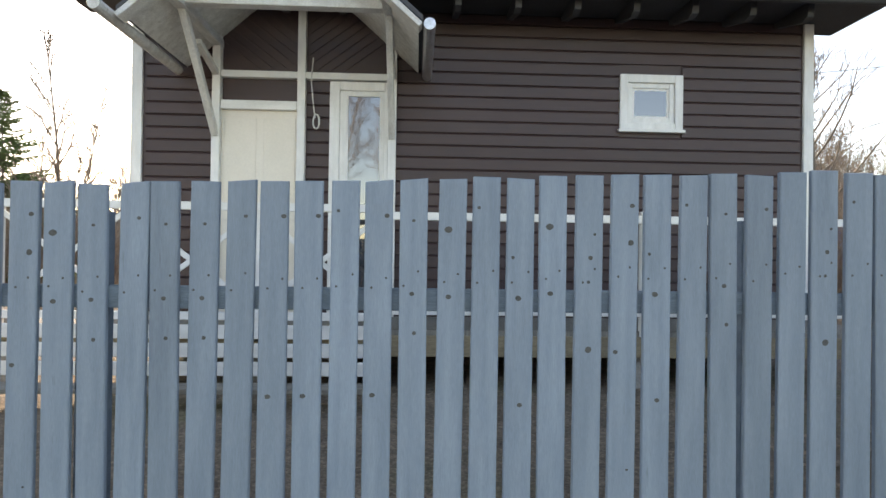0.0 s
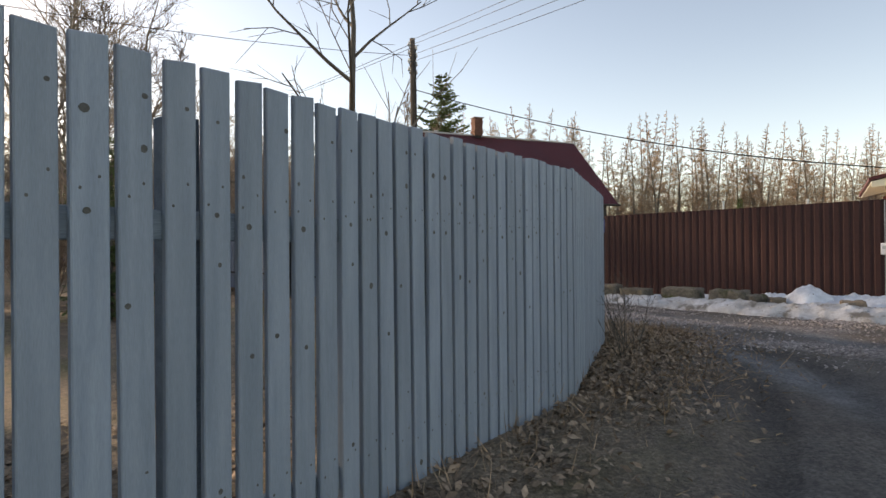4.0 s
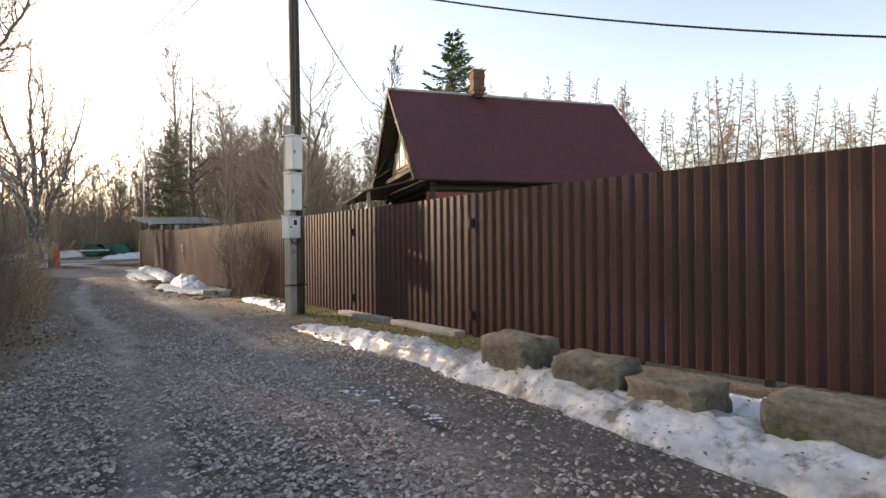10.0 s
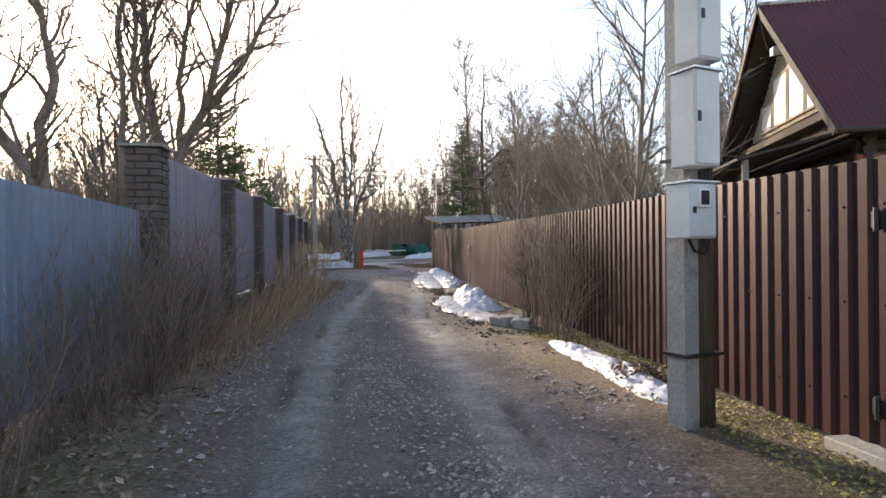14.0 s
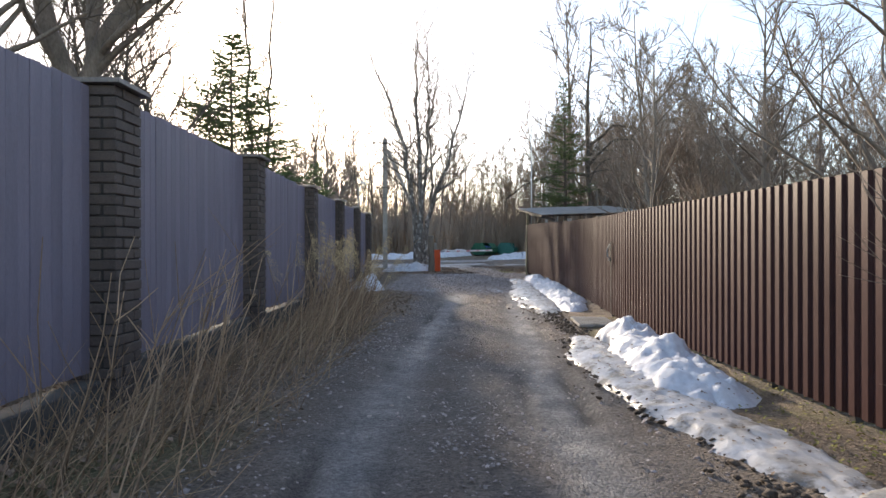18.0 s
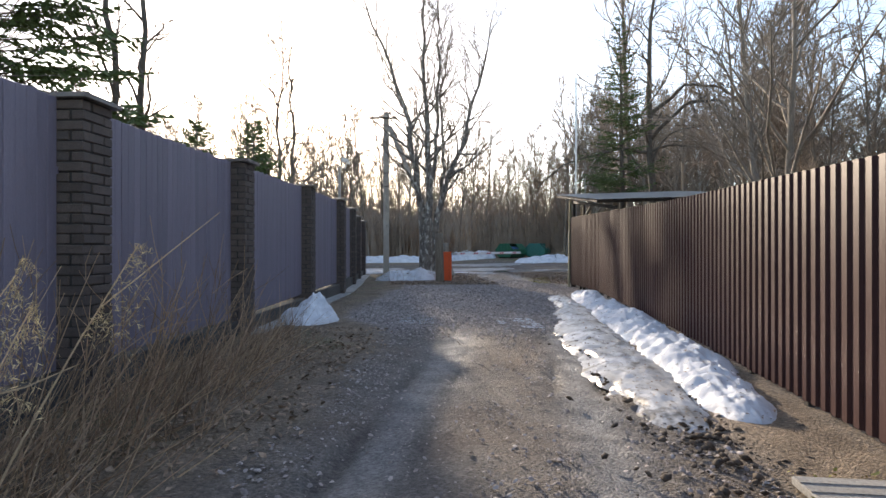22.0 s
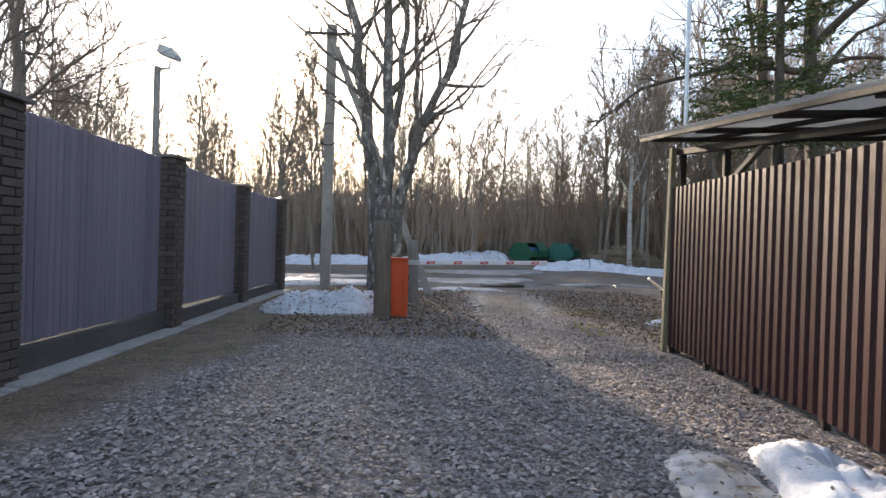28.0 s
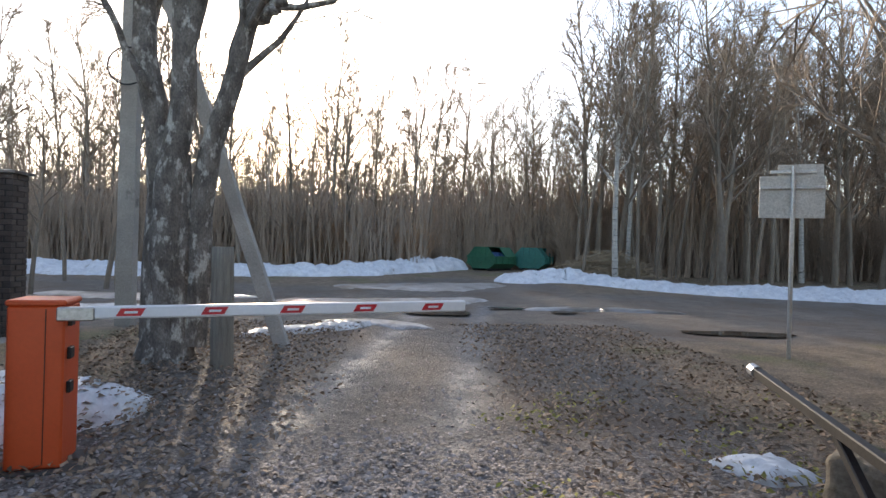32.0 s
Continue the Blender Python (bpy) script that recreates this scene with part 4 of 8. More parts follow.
# ---- log house with the maroon roof ----
# near-white pane colour stands in for bright sky reflected in the gable glass
M["sky_reflection"] = mat("painted_sky_reflection", (0.62, 0.60, 0.56), (0.74, 0.72, 0.68), 4, 0.6, 0.1, 30, (8, 8, 0.5), fine_amt=0.08)
M["gable_board"] = mat("weathered_cream_boards", (0.26, 0.21, 0.14), (0.42, 0.35, 0.25), 2.0, 0.8, 0.2, 50, (4, 4, 0.6), rnd=0.12, spots=((0.12, 0.09, 0.06), 3.0, 0.62))
M["old_boards"] = mat("weathered_brown_boards", (0.085, 0.06, 0.04), (0.16, 0.12, 0.08), 2.0, 0.8, 0.2, 50, (1, 4, 0.6), rnd=0.15)


def log_house():
    # local frame: x along the ridge, y away from the lane, z up
    RL, RR = Vector((26.1, 20.28)), Vector((34.23, 16.43))
    ang = math.degrees(math.atan2(RR.y - RL.y, RR.x - RL.x))
    h = thing("log_house", pose(RL.x, RL.y, 0, 0, 0, ang), "old dark log house with a maroon corrugated roof", "house")
    LN, HW, RZ, EZ = 9.1, 3.55, 6.95, 3.45
    # corrugated slopes
    for sgn in (-1, 1):
        mb = MB()
        n = 380
        prof = []
        for i in range(n + 1):
            x = -0.15 + (LN + 0.3) * i / n
            prof.append((x, 0.022 * math.sin(2 * math.pi * i / 4)))
        for (x, w) in prof:
            for f in (0.0, 0.33, 0.66, 1.0):
                y = sgn * (HW + 0.15) * f
                z = RZ - (RZ - EZ) * f * (HW + 0.15) / HW + w + 0.03 * math.sin(x * 0.9) * (1 - f)
                mb.v.append((x, y, z))
        for i in range(n):
            for k in range(3):
                a = i * 4 + k
                mb.f.append((a, a + 4, a + 5, a + 1))
        part("roof_slope", mb, M["maroon_roof"], h)
        mb = MB()
        mb.extrude([(-0.1, 0, RZ - 0.06), (-0.1, sgn * (HW + 0.1), EZ - 0.16), (-0.1, sgn * (HW + 0.1), EZ - 0.22), (-0.1, 0, RZ - 0.14)], (LN + 0.2, 0, 0))
        part("roof_deck", mb, M["black_log"], h)
        bar(h, "barge_board", (-0.2, 0, RZ - 0.05), (-0.2, sgn * (HW + 0.2), EZ - 0.2), 0.03, 0.16, M["black_log"])
        mb = MB()
        mb.tube([(-0.2, sgn * (HW + 0.22), EZ - 0.17), (LN + 0.2, sgn * (HW + 0.22), EZ - 0.2)], 0.05, 8)
        part("gutter", mb, M["black_log"], h)
    mb = MB()
    mb.tube([(-0.2, 0, RZ + 0.03), (LN + 0.15, 0, RZ + 0.0)], 0.055, 8)
    part("ridge_cap", mb, M["felt_grey"], h)
    # log walls
    mb = MB()
    mb.box(0.55, -3.15, 0.0, LN - 0.5, 3.15, 3.3)
    part("wall_core", mb, M["black_log"], h)
    for k in range(16):
        for sgn in (-1, 1):
            mb = MB()
            mb.tube([(0.35, sgn * 3.16, 0.15 + k * 0.21), (LN - 0.3, sgn * 3.16, 0.15 + k * 0.21)], 0.115, 8)
            part("log", mb, M["black_log"], h)
        for x in (0.5, LN - 0.45):
            mb = MB()
            mb.tube([(x, -3.4, 0.25 + k * 0.21), (x, 3.4, 0.25 + k * 0.21)], 0.115, 8)
            part("log", mb, M["black_log"], h)
    # red wall panels and windows towards the lane
    for (x0, x1) in ((0.3, 2.0), (3.75, 5.0), (6.6, 7.9)):
        mb = MB()
        mb.box(x0, -3.36, 1.2, x1, -3.26, 2.92, bevel=0.01)
        part("red_panel", mb, M["red_paint"], h, "faded red boarded panel")
    for (x0, x1) in ((2.15, 3.6), (5.15, 6.45)):
        w = part("window", MB_frame2(x0, x1, 1.6, 2.62, 0.1, -3.36, -3.26), M["grey_wood"], h)
        g = MB()
        g.box(x0 + 0.1, -3.31, 1.7, x1 - 0.1, -3.29, 2.52)
        part("pane", g, M["glass"], w)
    # gable with boards and a window
    r = random.Random(3)
    y = -2.35
    while y < 2.35:
        ztop = RZ - 0.32 - (RZ - EZ) / HW * abs(y + 0.06)
        if ztop > 4.2:
            mb = MB()
            mb.box(0.47, y, 4.1, 0.50, y + 0.125, ztop, bevel=0.004)
            part("gable_board", mb, M["gable_board"], h)
        y += 0.13
    bar(h, "gable_beam", (0.42, -2.85, 3.86), (0.42, 2.85, 3.86), 0.16, 0.36, M["old_boards"])
    mb = MB()
    mb.extrude([(0.51, 0, RZ - 0.2), (0.51, -HW + 0.2, EZ + 0.05), (0.51, HW - 0.2, EZ + 0.05)], (0.06, 0, 0))
    part("gable_wall", mb, M["black_log"], h)
    for (y0, y1, z1) in ((-1.72, -0.96, 4.92), (-0.92, -0.02, 5.45), (0.02, 0.92, 5.45), (0.96, 1.72, 4.92)):
        w = part("gable_window", MB_framex(y0, y1, 4.2, z1, 0.055, 0.42, 0.468), M["gable_board"], h)
        g = MB()
        g.box(0.44, y0 + 0.055, 4.255, 0.448, y1 - 0.055, z1 - 0.055)
        part("pane", g, M["sky_reflection"], w, "window pane with the sky's reflection painted pale")
    mb = MB()
    mb.box(0.1, -0.1, 5.75, 0.28, 0.1, 5.95, bevel=0.01)
    part("meter_box", mb, M["box_grey"], h, "small white junction box")
    bar(h, "bracket", (-0.15, -0.05, 5.7), (0.47, -0.05, 5.75), 0.03, 0.03, M["dark_metal"])
    # porch lean-to
    mb = MB()
    mb.extrude([(-1.7, -3.5, 2.85), (0.3, -3.5, 3.35), (0.3, -3.5, 3.40), (-1.7, -3.5, 2.90)], (0, 6.6, 0))
    part("lean_to_roof", mb, M["black_log"], h)
    for yy in (-3.3, 0.0, 2.8):
        bar(h, "lean_to_post", (-1.5, yy, 0.0), (-1.5, yy, 2.9), 0.1, 0.1, M["grey_wood"])
    # chimney
    mb = MB()
    for k in range(13):
        o = 0.03 if k in (9, 10) else (0.05 if k in (2, 3) else 0)
        for q in range(4):
            mb.box(-0.28 - o, -0.28 - o, 0, 0.0, -0.15, 0.07, pose(0, 0, 6.75 + k * 0.085, 0, 0, 90 * q), bevel=0.005)
            mb.box(0.012, -0.28 - o, 0, 0.14, -0.15, 0.07, pose(0, 0, 6.75 + k * 0.085, 0, 0, 90 * q), bevel=0.005)
    ch = part("chimney", mb, M["brick_red"], h, "red brick chimney", pose(3.25, -0.1, 1.55) @ Matrix.Diagonal((0.78, 0.78, 0.8, 1)))
    mb = MB()
    mb.box(-0.2, -0.2, 6.6, 0.2, 0.2, 7.8)
    part("mortar_core", mb, M["mortar"], ch)
    mb = MB()
    mb.box(-0.36, -0.36, 7.86, 0.36, 0.36, 7.90, bevel=0.005)
    mb.box(-0.02, -0.3, 7.85, 0.02, 0.3, 7.88)
    part("chimney_cap", mb, M["felt_grey"], ch)
    return h


def MB_frame2(x0, x1, z0, z1, t, y0, y1):
    return MB_frame(x0, x1, z0, z1, t, y0, y1)


def MB_framex(y0, y1, z0, z1, t, x0, x1):
    mb = MB()
    mb.box(x0, y0, z0, x1, y0 + t, z1, bevel=0.004)
    mb.box(x0, y1 - t, z0, x1, y1, z1, bevel=0.004)
    mb.box(x0, y0 + t, z0, x1 - 0.002, y1 - t, z0 + t, bevel=0.004)
    mb.box(x0, y0 + t, z1 - t, x1 - 0.002, y1 - t, z1, bevel=0.004)
    return mb


log_house()


# ---- cream house with the maroon eaves ----
def lantern(parent, p, label):
    mb = MB()
    x, y, z = p
    mb.tube([(x, y, z + 0.16), (x, y, z + 0.12), (x, y, z + 0.10)], [0.02, 0.05, 0.085], 6)
    mb.tube([(x, y, z - 0.10), (x, y, z - 0.14), (x, y, z - 0.18)], [0.055, 0.03, 0.01], 6)
    for k in range(6):
        a = k * math.pi / 3
        mb.tube([(x + 0.08 * math.cos(a), y + 0.08 * math.sin(a), z + 0.10), (x + 0.055 * math.cos(a), y + 0.055 * math.sin(a), z - 0.10)], 0.007, 4)
    mb.tube([(x, y, z + 0.16), (x, y, z + 0.24)], 0.012, 6)
    l = part("lantern", mb, M["black_plastic"], parent, label)
    g = MB()
    g.tube([(x, y, z + 0.09), (x, y, z - 0.09)], [0.07, 0.048], 6)
    part("lantern_glass", g, M["sign_back"], l)


def cream_house():
    h = thing("cream_house", pose(0, 0, 0), "cream clapboard house with maroon eaves and a porch", "house")
    # gable wall faces the lane; corner nearest north
    cx, cy = 22.35, 0.28
    ang = 8.0
    h.matrix_basis = pose(cx, cy, 0, 0, 0, ang - 90)
    # local: x runs south along the gable wall, y runs away from the lane, z up
    mb = MB()
    mb.box(0.0, 0.02, 0.0, 9.0, 8.0, 3.15)
    part("wall_core", mb, M["siding"], h)
    k = 0
    while k * 0.17 < 6.2:
        z = k * 0.17
        x0 = 0.0 if z < 3.0 else (z - 3.0) / 0.42
        x1 = 9.0 - x0
        if x1 - x0 < 0.4:
            break
        mb = MB()
        mb.extrude([(x0 + 0.1, 0.02, z), (x0 + 0.1, -0.012, z + 0.004), (x0 + 0.1, 0.006, z + 0.165), (x0 + 0.1, 0.02, z + 0.17)], (x1 - x0 - 0.2, 0, 0))
        part("siding_board", mb, M["siding"], h)
        k += 1
    bar(h, "corner_board", (0.06, 0.0, 0.0), (0.06, 0.0, 3.2), 0.14, 0.05, M["white_trim"])
    for sg in (0, 1):
        xa, xb = (-0.32, 4.5) if sg == 0 else (9.32, 4.5)
        za, zb = 3.02, 5.15
        mb = MB()
        mb.extrude([(xa, -0.6, za), (xa, -0.6, za + 0.10), (xb, -0.6, zb + 0.10), (xb, -0.6, zb)], (0, 9.2, 0))
        part("roof_slope", mb, M["siding"], h)
        mb = MB()
        mb.extrude([(xa, -0.63, za + 0.105), (xa, -0.63, za + 0.16), (xb, -0.63, zb + 0.16), (xb, -0.63, zb + 0.105)], (0, 9.25, 0))
        part("roof_sheet", mb, M["maroon_roof"], h)
        bar(h, "barge_board", (xa, -0.62, za + 0.02), (xb, -0.62, zb + 0.02), 0.03, 0.16, M["white_trim"])
    lantern(h, (1.35, -0.1, 3.05), "black wall lantern")
    mb = MB()
    mb.box(1.55, -0.03, 2.05, 2.0, 0.0, 2.4, bevel=0.006)
    pl = part("number_plate", mb, M["white_ink"], h, "white plate with a small dark mark")
    mb = MB()
    mb.box(1.72, -0.034, 2.17, 1.82, -0.031, 2.27)
    part("mark", mb, M["black_plastic"], pl)
    # downpipe with hopper
    mb = MB()
    mb.tube([(-0.5, -0.62, 2.98), (-0.5, -0.62, 2.82), (-0.5, -0.62, 2.72), (-0.5, -0.62, 2.48)], [0.16, 0.15, 0.065, 0.06], 12)
    mb.tube([(-0.5, -0.62, 2.5), (-0.48, -0.6, 2.42), (0.15, -0.14, 1.98), (0.2, -0.1, 1.9), (0.2, -0.1, 0.1)], 0.06, 12)
    part("downpipe", mb, M["galv"], h, "galvanised downpipe with a hopper")
    # porch roof to the north side
    mb = MB()
    mb.extrude([(-1.65, 0.9, 2.68), (-0.0, 0.9, 3.05), (0.0, 0.9, 3.13), (-1.65, 0.9, 2.76)], (0, 5.5, 0))
    part("porch_roof", mb, M["maroon_roof"], h)
    mb = MB()
    mb.extrude([(-1.6, 0.92, 2.52), (-0.0, 0.92, 2.66), (0.0, 0.92, 3.03), (-1.6, 0.92, 2.66)], (0, 0.04, 0))
    part("porch_front", mb, M["siding"], h)
    mb = MB()
    mb.extrude([(-1.6, 0.97, 2.64), (-0.0, 0.97, 3.01), (0.0, 0.97, 3.03), (-1.6, 0.97, 2.66)], (0, 5.3, 0))
    part("porch_soffit", mb, M["white_trim"], h)
    bar(h, "porch_post", (-0.95, 1.1, 0), (-0.95, 1.1, 2.6), 0.28, 0.28, M["red_paint"])
    bar(h, "porch_post", (-0.95, 5.5, 0), (-0.95, 5.5, 2.6), 0.28, 0.28, M["red_paint"])
    mb = MB()
    mb.box(-0.8, 4.0, 0, 0.0, 4.1, 2.3)
    part("porch_back", mb, M["red_paint"], h)
    lantern(h, (-0.45, 1.6, 2.4), "black porch lantern")
    lantern(h, (-1.25, 0.85, 2.42), "black porch lantern")
    bar(h, "window_sill", (-0.8, 0.9, 1.98), (0.0, 0.9, 1.98), 0.05, 0.1, M["white_trim"])


cream_house()


# ---- utility pole with meter boxes ----
def electric_box(parent, x0, y0, z0, w, d, hgt, label):
    mb = MB()
    mb.box(x0, y0, z0, x0 + w, y0 + d, z0 + hgt, bevel=0.008)
    b = part("meter_box", mb, M["box_grey"], parent, label)
    mb = MB()
    mb.box(x0 + 0.012, y0 - 0.008, z0 + 0.012, x0 + w - 0.012, y0 + 0.004, z0 + hgt - 0.012, bevel=0.004)
    part("box_door", mb, M["box_grey"], b)
    mb = MB()
    mb.box(x0 + 0.02, y0 - 0.018, z0 + hgt * 0.45, x0 + 0.045, y0 - 0.006, z0 + hgt * 0.56, bevel=0.002)
    part("lock", mb, M["black_plastic"], b)
    mb = MB()
    mb.box(x0 - 0.015, y0 - 0.02, z0 + hgt, x0 + w + 0.015, y0 + d + 0.01, z0 + hgt + 0.012)
    part("lid", mb, M["galv"], b)
    return b


def pole_one():
    px, py = 17.93, 12.6
    p = thing("utility_pole", pose(px, py, 0, 0, 0, 10), "tarred wooden utility pole on a concrete stake with meter boxes", "utility pole")
    mb = MB()
    mb.extrude([(-0.06, -0.08, -0.3), (0.07, -0.08, -0.3), (0.07, 0.08, -0.3), (-0.06, 0.08, -0.3)], (0.0, 0, 3.6))
    part("concrete_stake", mb, M["concrete"], p)
    mb = MB()
    mb.tube([(0.17, 0.0, 0.02), (0.16, 0.0, 2.0), (0.13, 0.0, 5.0), (0.11, 0.0, 7.45)], [0.10, 0.096, 0.088, 0.08], 14)
    part("pole_shaft", mb, M["pole_wood"], p, smooth=True)
    mb = MB()
    for z in (0.55, 1.9, 3.1):
        mb.box(-0.08, -0.115, z, 0.28, 0.115, z + 0.02)
    part("wire_band", mb, M["dark_metal"], p)
    b = electric_box(p, -0.25, -0.30, 1.36, 0.24, 0.2, 0.36, "light grey meter box with a window")
    mb = MB()
    mb.box(-0.19, -0.325, 1.56, -0.09, -0.309, 1.68, bevel=0.003)
    f = part("meter_window_frame", mb, M["white_trim"], b)
    mb = MB()
    mb.box(-0.175, -0.328, 1.575, -0.105, -0.324, 1.665)
    part("meter_window", mb, M["dark_metal"], f)
    electric_box(p, -0.20, -0.30, 1.83, 0.23, 0.2, 0.62, "light grey meter box")
    electric_box(p, -0.16, -0.30, 2.52, 0.21, 0.2, 0.56, "light grey meter box")
    # cables down the shaft
    for k, dx in enumerate((0.0, 0.03, 0.055)):
        mb = MB()
        pts = [(0.05 + dx, -0.15, 1.30 + 0.1 * k), (0.06 + dx, -0.16, 2.0), (0.03 + dx, -0.15, 2.9), (0.05 + dx, -0.14, 4.5), (0.05 + dx, -0.12, 7.1)]
        mb.tube(pts, 0.011, 6)
        part("cable", mb, M["wire"], p)
    mb = MB()
    mb.tube([(-0.15, -0.2, 1.36), (-0.1, -0.2, 1.28), (0.02, -0.18, 1.26), (0.08, -0.16, 1.34)], 0.011, 6)
    part("cable", mb, M["wire"], p)
    # insulators on hooks
    for k, z in enumerate((7.2, 6.95, 6.7, 6.45)):
        for sx in (-1, 1):
            mb = MB()
            mb.tube([(0.12, 0, z - 0.08), (0.12 + sx * 0.16, 0, z - 0.09), (0.12 + sx * 0.19, 0, z - 0.02), (0.12 + sx * 0.19, 0, z + 0.03)], 0.012, 6)
            hk = part("hook", mb, M["dark_metal"], p)
            mb = MB()
            mb.tube([(0.12 + sx * 0.19, 0, z), (0.12 + sx * 0.19, 0, z + 0.04), (0.12 + sx * 0.19, 0, z + 0.06), (0.12 + sx * 0.19, 0, z + 0.11)], [0.045, 0.04, 0.028, 0.02], 8)
            part("insulator", mb, M["sign_back"], hk)


pole_one()


def cable(name, p, q, sag, r=0.012, label="black overhead power cable between poles"):
    p, q = Vector(p), Vector(q)
    mb = MB()
    pts = [p.lerp(q, i / 16) - Vector((0, 0, sag * 4 * (i / 16) * (1 - i / 16))) for i in range(17)]
    mb.tube(pts, r, 6)
    tagged(part(name, mb, M["wire"]), label, "cable")


cable("power_cable", (18.05, 12.55, 5.8), (25.95, 20.1, 5.85), 0.45, 0.012, "black service cable to the log house")
cable("power_cable", (18.05, 12.55, 5.91), (23.45, -0.05, 2.72), 0.49, 0.013, "thick black service cable to the cream house")
cable("power_cable", (18.25, 12.55, 7.3), (16.75, 51.2, 7.8), 0.9, 0.009)
cable("power_cable", (17.85, 12.55, 7.2), (16.6, 51.2, 7.55), 0.9, 0.009)
for k, z in enumerate((7.35, 7.2, 6.9, 6.7)):
    cable("power_cable", (17.9, 12.55, z), (11.0 + 0.3 * k, -22, z + 0.4), 0.7, 0.007)
cable("power_cable", (17.85, 12.6, 6.9), (-9.0, 17.0, 6.6), 1.0, 0.008)
cable("power_cable", (16.9, 51.2, 7.75), (70, 47, 8.8), 0.8, 0.011)
cable("power_cable", (16.9, 51.2, 7.2), (70, 48, 7.6), 0.8, 0.008)
cable("power_cable", (16.5, 51.2, 7.75), (-30, 54, 8.4), 0.8, 0.011)


# ---- concrete blocks, boulders ----
def rough_block(name, p, size, rz, seed, label, material, category="concrete block", group=""):
    bm = bmesh.new()
    bmesh.ops.create_cube(bm, size=1.0)
    bmesh.ops.subdivide_edges(bm, edges=bm.edges, cuts=8, use_grid_fill=True)
    for v in bm.verts:
        c = Vector([max(-0.42, min(0.42, a)) for a in v.co])
        d = v.co - c
        if d.length > 0:
            v.co = c + d * 0.62 if d.length > 0.1 else v.co
        n = noise.noise_vector(Vector(v.co) * 3.1 + Vector((seed * 7, 0, 0)))
        v.co += n * 0.055
        v.co = Vector((v.co.x * size[0], v.co.y * size[1], v.co.z * size[2]))
        v.co += noise.noise_vector(Vector(v.co) * 14 + Vector((seed, 3, 0))) * 0.022
    me = bpy.data.meshes.new(name)
    bm.to_mesh(me)
    bm.free()
    me.materials.append(material)
    me.polygons.foreach_set("use_smooth", [True] * len(me.polygons))
    ob = new(name, me)
    ob.matrix_basis = pose(*p, 0, 0, rz)
    return tagged(ob, label, category, group)


BLK = "mossy concrete block lying on snow by the brown fence"
for i, (x, y, sx, sz, rz) in enumerate([(17.05, 6.76, 0.62, 0.42, 84), (16.94, 5.92, 0.56, 0.36, 93), (16.88, 5.27, 0.56, 0.30, 82), (16.74, 4.30, 0.68, 0.36, 88), (16.62, 3.46, 0.58, 0.35, 86), (16.64, 3.05, 0.24, 0.28, 70)]):
    rough_block("concrete_block", (x, y, sz / 2 - 0.01), (sx, 0.40, sz), rz, i, BLK, M["block"], group="blocks along the brown fence")
rough_block("boulder", (16.6, 2.72, 0.14), (0.24, 0.22, 0.20), 30, 11, "small brown boulder in the snow", M["boulder"], "boulder")
rough_block("boulder", (16.45, 1.66, 0.13), (0.3, 0.32, 0.24), 10, 12, "rounded brown boulder in the snow", M["boulder"], "boulder")
rough_block("flat_stone", (18.75, 18.1, 0.1), (0.5, 0.4, 0.18), 20, 13, "pale flat stone on the verge", M["concrete"], "stone")
rough_block("flat_stone", (18.85, 17.75, 0.1), (0.4, 0.3, 0.16), 60, 14, "pale flat stone on the verge", M["concrete"], "stone")
rough_block("tree_stump", (24.35, 43.3, 0.36), (0.42, 0.40, 0.55), 20, 15, "mossy brown old stump beside the open gate", M["block"], "stump")


# ---- snow ----
SNOW_TOPS = []


